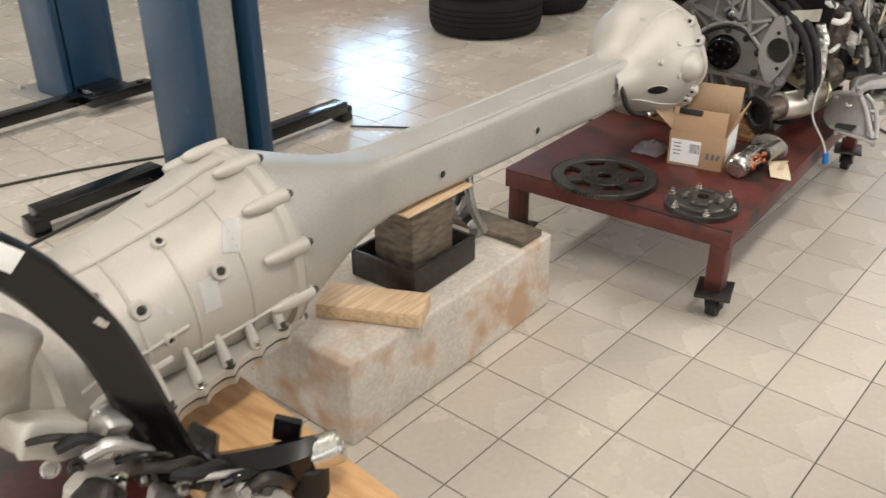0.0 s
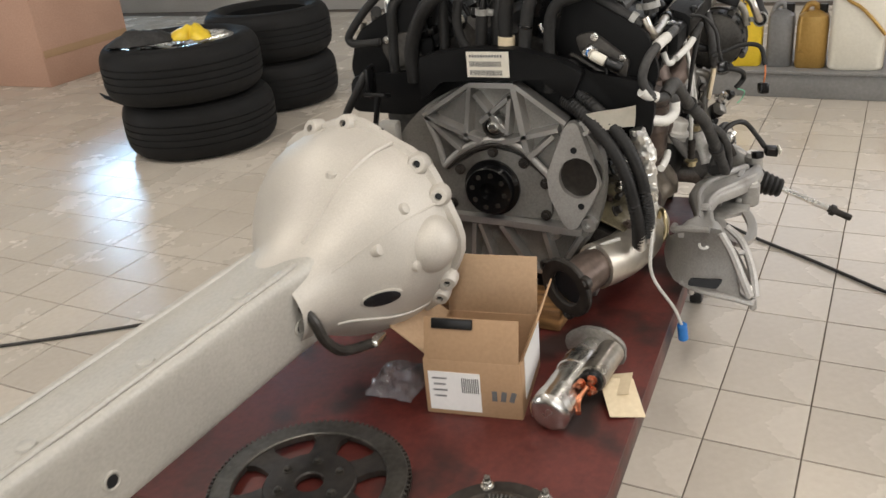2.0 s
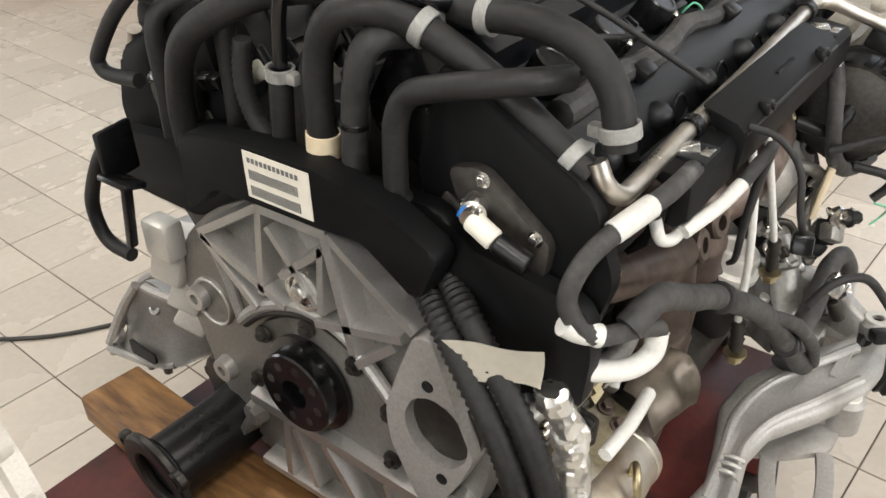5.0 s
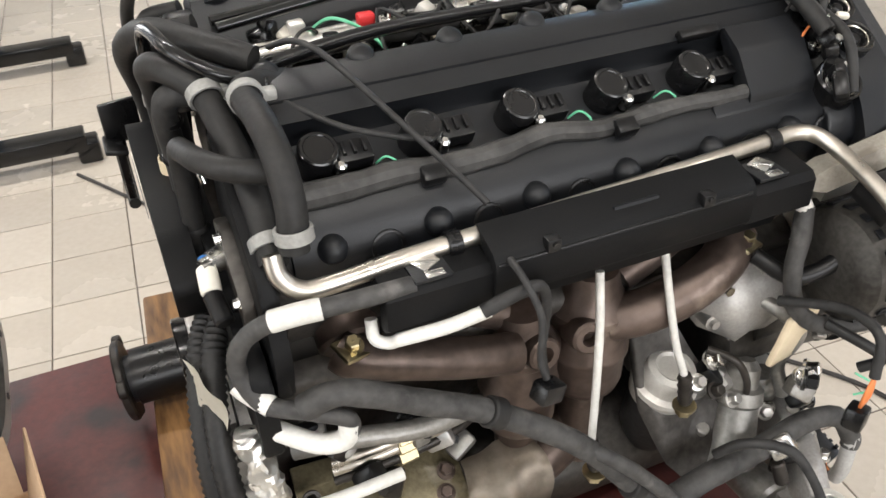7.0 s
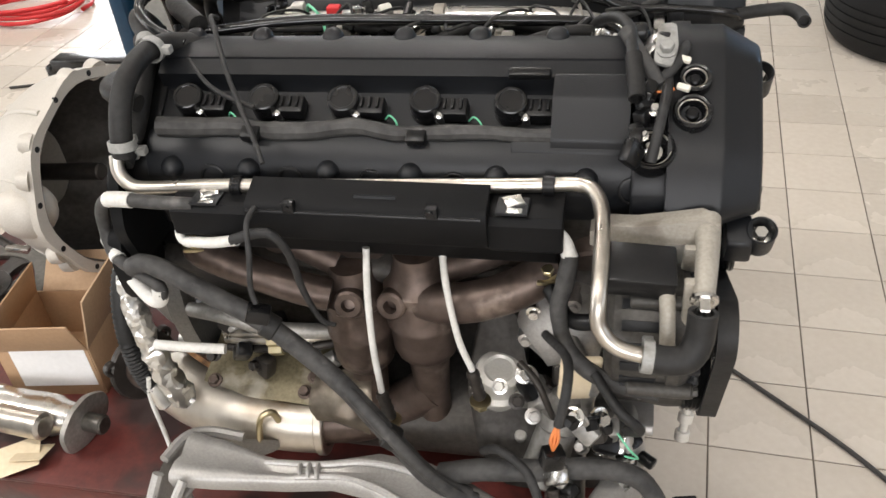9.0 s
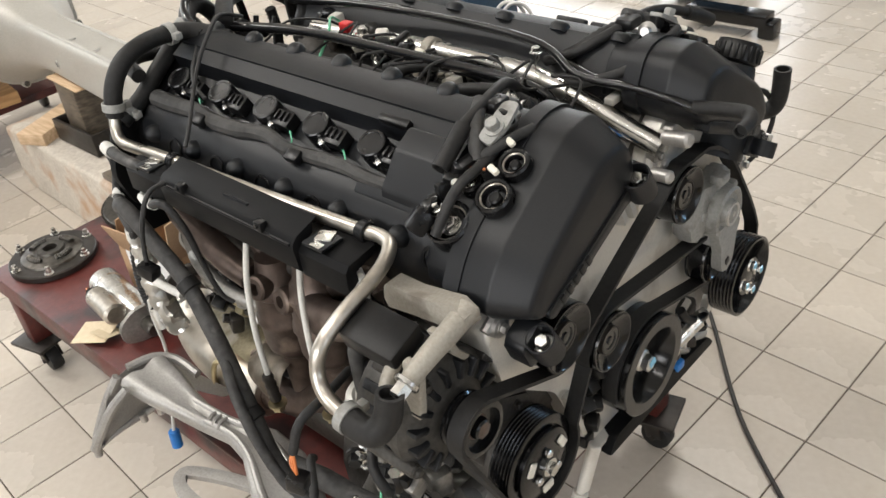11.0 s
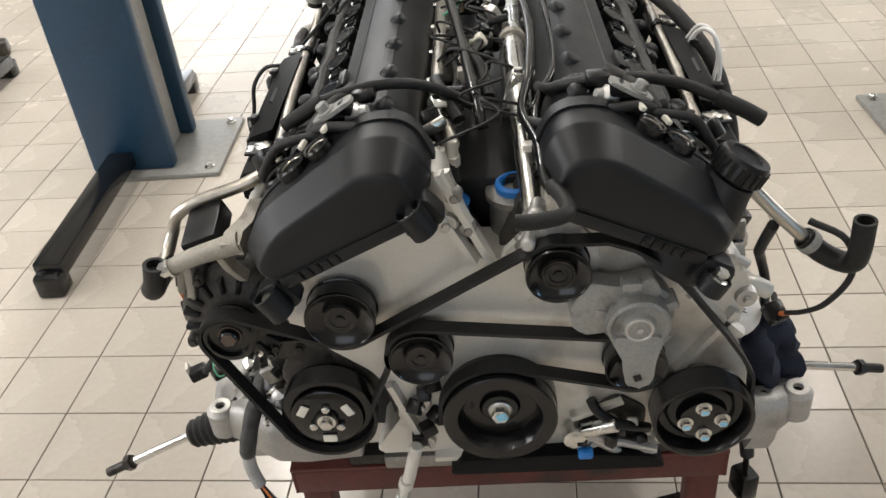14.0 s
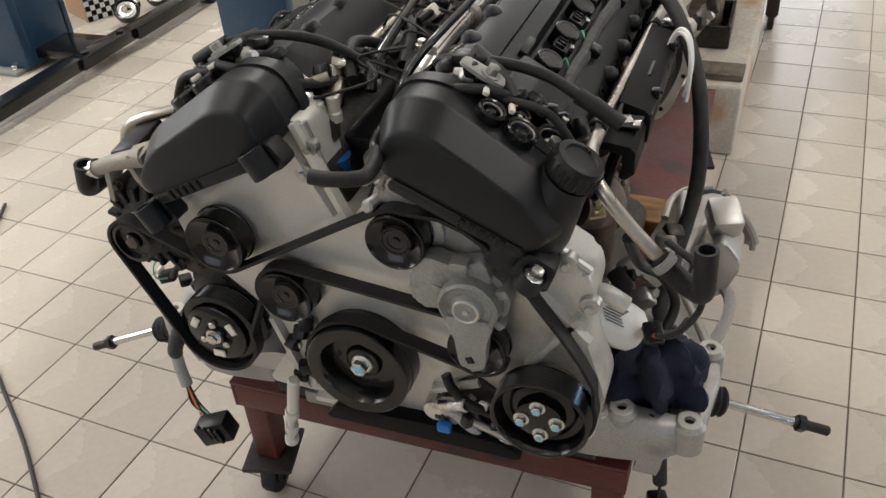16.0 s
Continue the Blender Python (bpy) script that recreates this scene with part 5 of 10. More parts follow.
# cam covers
def cam_cover(s):
    P = bank(s)
    bm = B()
    prof = [(-0.112, 0.335), (-0.112, 0.385), (-0.104, 0.412), (-0.085, 0.424), (-0.060, 0.427), (-0.0585, 0.4245), (-0.057, 0.427), (-0.034, 0.4265), (-0.030, 0.405), (-0.026, 0.400), (0.030, 0.396), (0.034, 0.400), (0.038, 0.408), (0.055, 0.408), (0.075, 0.400), (0.092, 0.384), (0.102, 0.362), (0.106, 0.335)]
    prism(bm, prof, lambda u, v, w: P(0.085 + w, u, v), 0.625, 0.006, 3)
    c = part("cam_cover", bm, BLACK, engine, "black grained plastic cam cover")
    up = P(0, 0, 1) - P(0, 0, 0)
    out = (P(0, 1, 0) - P(0, 0, 0))
    for k in range(6):
        x = 0.226 + 0.1035 * (k - 1)
        if x < 0.1:
            x = 0.124
        bm = B()
        a = P(x, 0.068, 0.376)
        d = (up * 0.75 + out * 0.66).normalized()
        lathe(bm, a, a + d, [(0, 0.0150), (0.026, 0.0140), (0.033, 0.0115), (0.038, 0.006), (0.039, 0)], 18)
        part("edge_boss", bm, BLACK, c)
    for k in range(6):
        x = 0.175 + 0.1035 * k
        bm = B()
        a = P(x, 0.080, 0.374)
        d = (up * 0.7 + out * 0.72).normalized()
        lathe(bm, a, a + d, [(0, 0.0175), (0.0165, 0.0168), (0.0172, 0.0155), (0.0172, 0.0130), (0.010, 0.0125), (0.010, 0)], 18)
        part("bolt_well", bm, BLACK_SATIN, c, "dark bolt well")
    for k in range(7):
        bm = B()
        a = P(0.115 + 0.096 * k, -0.102, 0.408)
        lathe(bm, a, a + up, [(0, 0.0145), (0.008, 0.0135), (0.012, 0.010), (0.0135, 0.005), (0.0135, 0)], 16)
        part("edge_boss", bm, BLACK, c)
    # coils in the trough
    for k in range(5):
        x = 0.132 + 0.1035 * k
        bm = B()
        a = P(x, -0.002, 0.397)
        lathe(bm, a, a + up + Vector((0.10, 0, 0)), [(0, 0.0195), (0.026, 0.0195), (0.029, 0.0190), (0.0302, 0.0175), (0.0302, 0.0150), (0.0292, 0.0140), (0.0290, 0)], 30)
        coil = part("ignition_coil", bm, BLACK_GLOSS, c, "glossy black ignition coil top")
        bm = B()
        box(bm, P(x + 0.036, 0.002, 0.409), (0.034, 0.024, 0.018), 0.002, bank_turn(s))
        for q in (-1, 0, 1):
            box(bm, P(x + 0.036 + q * 0.010, 0.0, 0.419), (0.0035, 0.014, 0.006), 0.0008, bank_turn(s))
        part("coil_plug", bm, BLACK_SATIN, coil)
        bm = B()
        lathe(bm, P(x + 0.020, 0.014, 0.40), P(x + 0.020, 0.014, 0.5), [(0, 0.006), (0.016, 0.0055), (0.018, 0.003)], 12)
        part("coil_screw", bm, STEEL, coil)
        if k in (0, 2, 3):
            bm = B()
            hose(bm, [P(x + 0.055, 0.014, 0.404), P(x + 0.063, 0.016, 0.416), P(x + 0.072, 0.024, 0.414), P(x + 0.074, 0.034, 0.408)], 0.0012, 6, 4)
            part("coil_wire", bm, GREEN_WIRE, coil, "thin green wire loop")
    # taped loom along the trough
    bm = B()
    pts = [P(0.10 + 0.052 * k, 0.036 + 0.010 * noise.noise(Vector((k * 0.9, s, 0))), 0.412 + 0.006 * noise.noise(Vector((k, 5, s)))) for k in range(11)]
    hose(bm, pts, (0.0125, 0.0085), 10, 4, 0.12)
    part("coil_loom", bm, TAPE, c, "taped grey-black coil wiring loom")
    for x in (0.23, 0.44):
        bm = B()
        box(bm, P(x, 0.047, 0.418), (0.024, 0.018, 0.014), 0.003, bank_turn(s))
        part("loom_clip", bm, BLACK_SATIN, c)
    # panel over the last coil
    bm = B()
    prism(bm, arc_outline([(-0.034, 0.424), (-0.034, 0.436), (0.0, 0.436), (0.046, 0.418), (0.056, 0.404), (0.056, 0.394)], 0.004), lambda u, v, w: P(0.598 + w, u, v), 0.088, 0.003)
    part("coil_panel", bm, BLACK, c, "raised black cover panel")
    bm = B()
    prism(bm, arc_outline([(0.034, 0.400), (0.034, 0.416), (0.058, 0.408), (0.062, 0.392)], 0.004), lambda u, v, w: P(0.552 + w, u, v), 0.13, 0.003)
    part("panel_flap", bm, BLACK, c)
    bm = B()
    box(bm, P(0.568, -0.036, 0.430), (0.05, 0.012, 0.012), 0.003, bank_turn(s))
    part("panel_latch", bm, BLACK_SATIN, c)
    # sensor wells with bright rings
    # glossy sensor wells that stand out of the cap's rear edge
    for k, (x, u, n, r) in enumerate(((0.711, 0.055, 0.424, 0.0270), (0.753, 0.014, 0.437, 0.0215), (0.755, -0.028, 0.440, 0.0185), (0.708, 0.003, 0.426, 0.0140))):
        bm = B()
        a = P(x, u, n - 0.05)
        lathe(bm, a, a + up, [(0, r * 1.06), (0.040, r), (0.048, r), (0.0505, r - 0.002), (0.0495, r - 0.0045), (0.043, r - 0.0075), (0.036, r * 0.45), (0.035, 0)], 30)
        well = part("sensor_well", bm, BLACK_GLOSS, c, "glossy black sensor well")
        bm = B()
        ring(bm, a + up * 0.044, a + up * 0.0475, r - 0.0048, r - 0.0070, 30, 0.0008)
        part("well_ring", bm, NICKEL, well, "bright metal ring")
        bm = B()
        if k == 0:
            hexbolt(bm, a + up * 0.037, up, 0.0085, 0.010)
        else:
            rod(bm, a + up * 0.034, a + up * 0.046, r * 0.36, 14, 0.002)
        part("sensor_plug", bm, STEEL if k in (0, 3) else BLACK_SATIN, well)
    for k, (x, u, n) in enumerate(((0.742, -0.046, 0.446), (0.742, -0.010, 0.444))):
        bm = B()
        box(bm, P(x, u, n), (0.015, 0.0075, 0.0065), 0.002, bank_turn(s) @ Matrix.Rotation(0.35, 4, "Z"))
        plug = part("well_plug", bm, WHITE_PLASTIC, c, "small white plug")
        bm = B()
        hose(bm, [P(x - 0.010, u + 0.002, n), P(x - 0.026, u + 0.006, n - 0.001), P(x - 0.044, u + 0.002, n - 0.003), P(x - 0.058, u + 0.010, n - 0.010)], 0.0016, 6, 4)
        part("plug_wire", bm, ORANGE if k else LOOM, plug, "thin wire")
    bm = B()
    hose(bm, [P(0.676, -0.085, 0.446), P(0.690, -0.056, 0.449), P(0.706, -0.030, 0.446), P(0.716, -0.016, 0.440)], 0.0088, 12, 4)
    part("well_sleeve", bm, TAPE, c, "dark grey sleeve hose ending at the wells")
    # deep front cap over the timing chain
    bm = B()
    cap = arc_outline([(-0.128, 0.335), (-0.060, 0.318), (0.060, 0.332), (0.116, 0.350), (0.124, 0.386), (0.070, 0.420), (-0.090, 0.432), (-0.136, 0.402)], [0.02, 0.05, 0.05, 0.03, 0.05, 0.08, 0.06, 0.05], 7)
    rows = []
    for w, inset in ((0.0, 0.0), (0.050, 0.0), (0.052, 0.0), (0.0545, 0.0010), (0.0565, 0.0025), (0.058, 0.0034), (0.091, 0.0233), (0.0925, 0.0242), (0.0945, 0.0262), (0.096, 0.0292), (0.0966, 0.0322), (0.098, 0.040), (0.0985, 0.046)):
        rows.append([P(0.735 + w, -0.005 + (u + 0.005) * (1 - 0.75 * inset / 0.125), 0.345 + (v - 0.345) * (1 - inset / 0.100)) for u, v in cap])
    loft(bm, rows)
    f = part("front_cap", bm, BLACK, c, "deep black front cap with chamfered edge", 60)
    bm = B()
    rim = [(u * 1.03, 0.385 + (v - 0.385) * 1.05) for u, v in cap]
    prism(bm, rim, lambda u, v, w: P(0.728 + w, u, v), 0.022, 0.004, 2)
    part("cap_rim", bm, BLACK, f)
    bm = B()
    bridge = arc_outline([(-0.118, 0.335), (0.112, 0.335), (0.112, 0.375), (0.085, 0.405), (-0.095, 0.420), (-0.118, 0.40)], 0.02)
    prism(bm, bridge, lambda u, v, w: P(0.69 + w, u, v), 0.05, 0.004)
    part("cap_bridge", bm, BLACK, f)
    for u in (-0.099, 0.114) if s < 0 else (0.114,):
        bm = B()
        ring(bm, P(0.838, u, 0.310), P(0.838, u, 0.347 if s < 0 else 0.333), 0.0172, 0.0148, 28, 0.0008)
        cup = part("bolt_cup", bm, BLACK, f, "open black bolt cup")
        bm = B()
        rod(bm, P(0.838, u, 0.312), P(0.838, u, 0.328), 0.0150, 20)
        prism(bm, arc_outline([(u - 0.026, 0.306), (u + 0.026, 0.306), (u + 0.020, 0.346), (u - 0.020, 0.346)], 0.008), lambda a, b, w: P(0.800 + w, a, b), 0.028, 0.003)
        part("cup_web", bm, BLACK, cup)
        bm = B()
        hexbolt(bm, P(0.838, u, 0.328), up, 0.0085, 0.012)
        part("cup_bolt", bm, STEEL, cup, "bright bolt head")
    bm = B()
    prism(bm, arc_outline([(-0.085, 0.322), (0.088, 0.336), (0.088, 0.352), (-0.085, 0.338)], 0.005), lambda a, b, w: P(0.815 + w, a, b), 0.021, 0.003)
    part("cap_ledge", bm, BLACK, f)
    for k in range(5):
        bm = B()
        box(bm, P(0.8345, 0.010 + 0.013 * k, 0.3375 + 0.0011 * k), (0.008, 0.008, 0.013), 0.001, bank_turn(s))
        part("vent_slot", bm, BLACK_SATIN, f)
    return c


covers = [cam_cover(-1), cam_cover(1)]
for s, c in zip((-1, 1), covers):
    P = bank(s)
    bm = B()
    prism(bm, arc_outline([(-0.108, 0.30), (0.102, 0.30), (0.102, 0.36), (0.08, 0.395), (-0.09, 0.41), (-0.108, 0.39)], 0.02), lambda u, v, w, P=P: P(0.055 + w, u, v), 0.035, 0.006)
    end = part("cover_end", bm, BLACK_SATIN, c)
    bm = B()
    box(bm, P(0.050, 0.045, 0.292), (0.014, 0.085, 0.042), 0.004, bank_turn(s))
    hexbolt(bm, P(0.043, 0.07, 0.292), (-1, 0, 0), 0.006, 0.006)
    part("end_plate", bm, ALU_NEAR_BLACK, end, "dull dark end plate")

# oil filler on one cover
PB = bank(1)
upB = (PB(0, 0, 1) - PB(0, 0, 0))
bm = B()
a = PB(0.772, 0.085, 0.34)
lathe(bm, a - upB * 0.045, a + upB, [(0, 0.050), (0.060, 0.047), (0.10, 0.037), (0.118, 0.032), (0.130, 0.030)], 30)
part("filler_neck", bm, BLACK, covers[1])
bm = B()
prof = [(0, 0.028), (0.004, 0.0315), (0.026, 0.0315), (0.031, 0.029), (0.032, 0.021), (0.029, 0.019), (0.029, 0)]
lathe(bm, a + upB * 0.086, a + upB, prof, 40)
fcap = part("filler_cap", bm, BLACK_SATIN, covers[1], "ribbed black oil filler cap")
o2, ax, ay, _, az = axis_frame(a + upB * 0.086, a + upB)
for k in range(20):
    q = k * math.tau / 20
    bm = B()
    box(bm, o2 + az * 0.015 + (ax * math.cos(q) + ay * math.sin(q)) * 0.0315, (0.004, 0.004, 0.02), 0.001, bank_turn(1))
    part("cap_grip", bm, BLACK_SATIN, fcap)


# raised lip of the timing cover under each cap, with its bolts
for line in (((-0.288, 0.800), (-0.20, 0.855), (-0.105, 0.915), (-0.070, 0.936)), ((0.318, 0.768), (0.215, 0.838), (0.120, 0.890), (0.090, 0.900)), ((-0.046, 0.928), (-0.030, 0.875), (-0.018, 0.835)), ((0.068, 0.880), (0.048, 0.845), (0.034, 0.808))):
    bm = B()
    hose(bm, [(FX + 0.010, y, z) for y, z in line], 0.0065, 8, 4)
    lip = part("cover_lip", bm, ALU, cover)
    for (y0, z0), (y1, z1) in zip(line, line[1:]):
        bm = B()
        y, z = (y0 + y1) / 2, (z0 + z1) / 2 - 0.004
        lathe(bm, (FX + 0.008, y, z), (1, y, z), [(0, 0.0115), (0.012, 0.0105), (0.013, 0.007)], 14)
        hexbolt(bm, (FX + 0.020, y, z), (1, 0, 0), 0.0055, 0.006)
        part("cover_bolt", bm, ALU_DARK, lip)


# ---- pulleys and belt ----
def pulley(name, y, z, x0, x1, r, label, kind="smooth", material=BLACK_METAL):
    w = x1 - x0
    bm = B()
    if kind == "grooved":
        prof = [(0, r * 0.5), (0, r)]
        for k in range(6):
            prof += [(0.003 + k * w / 6.6, r), (0.003 + (k + 0.5) * w / 6.6, r - 0.003)]
        prof += [(w - 0.001, r), (w, r - 0.002), (w, r * 0.80), (w - 0.008, r * 0.77), (w - 0.010, r * 0.40), (w - 0.002, r * 0.36), (w, r * 0.30), (w, 0)]
    elif kind == "dished":
        prof = [(0, r * 0.5), (0, r)]
        for k in range(6):
            prof += [(0.003 + k * w / 6.6, r), (0.003 + (k + 0.5) * w / 6.6, r - 0.003)]
        prof += [(w - 0.001, r), (w, r - 0.002), (w, r * 0.93), (w - 0.002, r * 0.90), (w - 0.024, r * 0.84), (w - 0.026, r * 0.78), (w - 0.026, 0)]
    elif kind == "crank":
        prof = [(0, r * 0.6), (0, r), (w * 0.62, r), (w * 0.64, r * 0.985), (w * 0.98, r * 0.985), (w, r * 0.965), (w, r * 0.74), (w - 0.004, r * 0.70), (w - 0.026, r * 0.63), (w - 0.028, r * 0.36), (w - 0.022, r * 0.31), (w - 0.021, r * 0.27), (w - 0.021, 0)]
    else:
        prof = [(0, r * 0.5), (0, r * 1.04), (0.003, r * 1.04), (0.004, r), (w - 0.004, r), (w - 0.003, r * 1.02), (w, r * 1.0), (w, r * 0.96), (w - 0.0015, r * 0.93), (w - 0.011, r * 0.50), (w - 0.011, r * 0.46), (w - 0.0045, r * 0.43), (w - 0.0045, r * 0.30), (w - 0.0060, r * 0.28), (w - 0.0060, 0)]
    lathe(bm, (x0, y, z), (x0 + 1, y, z), prof, 48)
    return part(name, bm, material, engine, label)


crank = pulley("crank_pulley", 0.0, CZ - 0.006, 0.766, 0.824, 0.079, "large black crankshaft pulley with a bright bolt", "crank")
bm = B()
lathe(bm, (0.798, 0, CZ - 0.006), (1, 0, CZ - 0.006), [(0, 0.0165), (0.008, 0.0165), (0.010, 0.014)], 24)
lathe(bm, (0.806, 0, CZ - 0.006), (1, 0, CZ - 0.006), [(0, 0.0125), (0.012, 0.0125), (0.0135, 0.0105), (0.0135, 0.006), (0.010, 0.005), (0.010, 0)], 6)
part("crank_bolt", bm, STEEL, crank, "bright hexagon bolt")
bm = B()
box(bm, (0.8202, 0.002, CZ - 0.004), (0.001, 0.014, 0.012), 0.0, (20, 0, 0))
part("paint_mark", bm, CYAN_PALE, crank, "pale blue paint mark")
for k in range(3):
    q = k * math.tau / 3 + 0.9
    bm = B()
    rod(bm, (0.790, 0.044 * math.cos(q), CZ - 0.006 + 0.044 * math.sin(q)), (0.7972, 0.044 * math.cos(q), CZ - 0.006 + 0.044 * math.sin(q)), 0.009, 16)
    part("web_hole", bm, BLACK, crank)
ID1, ID2, ID3 = (-0.193, 0.746), (0.081, 0.797), (-0.098, 0.673)
for y, z, r in ((*ID1, 0.0445), (*ID2, 0.0395), (*ID3, 0.0415)):
    idl = pulley("idler_pulley", y, z, 0.786, 0.819, r, "glossy black idler pulley")
    bm = B()
    hexbolt(bm, (0.8125, y, z), (1, 0, 0), 0.006, 0.002, False)
    part("idler_bolt", bm, BLACK_METAL, idl)
    bm = B()
    ring(bm, (0.808, y, z), (0.8152, y, z), 0.0202, 0.0184, 30)
    part("bearing_edge", bm, DARK_IRON, idl)
    bm = B()
    rod(bm, (FX, y, z), (0.79, y, z), 0.022, 18)
    part("idler_post", bm, ALU, idl)
for y, z in (ID2,):
    bm = B()
    prism(bm, arc_outline([(y - 0.065, z - 0.012), (y + 0.05, z - 0.03), (y + 0.055, z + 0.02), (y + 0.02, z + 0.058), (y - 0.03, z + 0.05), (y - 0.07, z + 0.01)], 0.018), yz(0.772), 0.013, 0.003)
    part("idler_bracket", bm, ALU_PALE, cover)

TEN, TENP = (0.177, 0.724), (0.180, 0.640)
pulley("tensioner_pulley", *TENP, 0.790, 0.818, 0.040, "dark tensioner pulley", "smooth", BLACK_METAL)
bm = B()
lathe(bm, (0.775, *TEN), (1, *TEN), [(0, 0.048), (0.032, 0.048), (0.034, 0.045), (0.036, 0.041), (0.058, 0.039), (0.061, 0.035), (0.056, 0.030), (0.056, 0.022), (0.062, 0.019), (0.064, 0.015), (0.064, 0)], 36)
prism(bm, arc_outline([(TEN[0] - 0.036, TEN[1] - 0.015), (TEN[0] + 0.034, TEN[1] - 0.015), (TENP[0] + 0.021, TENP[1] + 0.030), (TENP[0] + 0.018, TENP[1] - 0.006), (TENP[0] + 0.008, TENP[1] - 0.018), (TENP[0] - 0.008, TENP[1] - 0.018), (TENP[0] - 0.018, TENP[1] - 0.006), (TENP[0] - 0.021, TENP[1] + 0.030)], 0.010), yz(0.820), 0.016, 0.005)
prism(bm, arc_outline([(TEN[0] - 0.06, TEN[1] + 0.062), (TEN[0] - 0.085, TEN[1] + 0.02), (TEN[0] - 0.075, TEN[1] - 0.02), (TEN[0] - 0.03, TEN[1] - 0.02), (TEN[0] + 0.03, TEN[1] + 0.03), (TEN[0] + 0.02, TEN[1] + 0.066), (TEN[0] - 0.02, TEN[1] + 0.05)], 0.012), yz(0.79), 0.028, 0.006)
crumple(bm, 0.0012, 60)
ten_body = part("belt_tensioner", bm, ALU_TENS, engine, "cast aluminium belt tensioner")
bm = B()
ring(bm, (0.8365, *TEN), (0.8405, *TEN), 0.0180, 0.0140, 30, 0.0008)
rod(bm, (0.8365, *TEN), (0.8385, *TEN), 0.0140, 24)
hexbolt(bm, (0.8385, *TEN), (1, 0, 0), 0.0045, 0.002, False)
part("tensioner_cap", bm, ALU, ten_body, "round machined cap")
for a in (25, 100, 165, 250, 320):
    bm = B()
    p = (TEN[0] + 0.046 * math.cos(radians(a)), TEN[1] + 0.046 * math.sin(radians(a)))
    box(bm, (0.806, *p), (0.030, 0.016, 0.013), 0.003, (a, 0, 0))
    part("body_lug", bm, ALU_TENS, ten_body)
bm = B()
box(bm, (0.8365, TENP[0] - 0.002, TENP[1] + 0.002), (0.003, 0.010, 0.010), 0.0005, (20, 0, 0))
part("square_hole", bm, BLACK, ten_body)
bm = B()
box(bm, (0.82, TEN[0] - 0.01, TEN[1] + 0.058), (0.02, 0.024, 0.014), 0.003)
part("stop_lug", bm, ALU_TENS, ten_body)

PS = (0.269, 0.556)
ps = pulley("steering_pump_pulley", *PS, 0.800, 0.838, 0.067, "black power-steering pump pulley with four bright bolts", "dished")
bm = B()
rod(bm, (0.66, *PS), (0.80, *PS), 0.05, 24, 0.01)
part("pump_body", bm, ALU_DARK, engine, "cast steering pump body")
bm = B()
lathe(bm, (0.81, *PS), (1, *PS), [(0, 0.047), (0.008, 0.045), (0.010, 0.041), (0.011, 0.034), (0.014, 0.032), (0.0245, 0.032), (0.0255, 0.030), (0.0255, 0)], 36)
hub = part("pulley_hub", bm, BLACK_METAL, ps)
for k in range(4):
    q = k * math.tau / 4 + 0.08
    bm = B()
    hexbolt(bm, (0.8345, PS[0] + 0.024 * math.cos(q), PS[1] + 0.024 * math.sin(q)), (1, 0, 0), 0.0075, 0.008)
    part("hub_bolt", bm, STEEL, hub)
    bm = B()
    box(bm, (0.8449, PS[0] + 0.024 * math.cos(q), PS[1] + 0.024 * math.sin(q)), (0.0006, 0.009, 0.006), 0)
    part("paint_mark", bm, CYAN_PALE, hub)

AC = (-0.239, 0.568)
bm = B()
lathe(bm, (0.60, *AC), (1, *AC), [(0, 0.045), (0.004, 0.055), (0.11, 0.058), (0.15, 0.062), (0.175, 0.06)], 32)
prism(bm, arc_outline([(-0.31, 0.60), (-0.27, 0.665), (-0.15, 0.665), (-0.13, 0.62), (-0.17, 0.56), (-0.28, 0.56)], 0.02), yz(0.64), 0.12, 0.006)
part("air_compressor", bm, ALU_NEAR_BLACK, engine, "dark cast air-conditioning compressor")
acp = pulley("compressor_pulley", *AC, 0.770, 0.802, 0.065, "black compressor clutch pulley", "grooved")
bm = B()
lathe(bm, (0.803, *AC), (1, *AC), [(0, 0.050), (0.006, 0.050), (0.008, 0.047), (0.008, 0.018), (0.014, 0.016), (0.014, 0)], 36)
clutch = part("clutch_plate", bm, BLACK_METAL, acp)
for k in range(3):
    q = k * math.tau / 3 + 0.5
    bm = B()
    box(bm, (0.8135, AC[0] + 0.036 * math.cos(q), AC[1] + 0.036 * math.sin(q)), (0.004, 0.020, 0.012), 0.002, (math.degrees(q) + 90, 0, 0))
    part("clutch_pad", bm, WHITE_PLASTIC, clutch, "pale clutch rubber pad")
    bm = B()
    rod(bm, (0.811, AC[0] + 0.022 * math.cos(q + 1), AC[1] + 0.022 * math.sin(q + 1)), (0.819, AC[0] + 0.022 * math.cos(q + 1), AC[1] + 0.022 * math.sin(q + 1)), 0.006, 12, 0.002)
    part("clutch_rivet", bm, STEEL, clutch)
bm = B()
hexbolt(bm, (0.816, *AC), (1, 0, 0), 0.009, 0.008)
part("clutch_bolt", bm, STEEL, clutch)

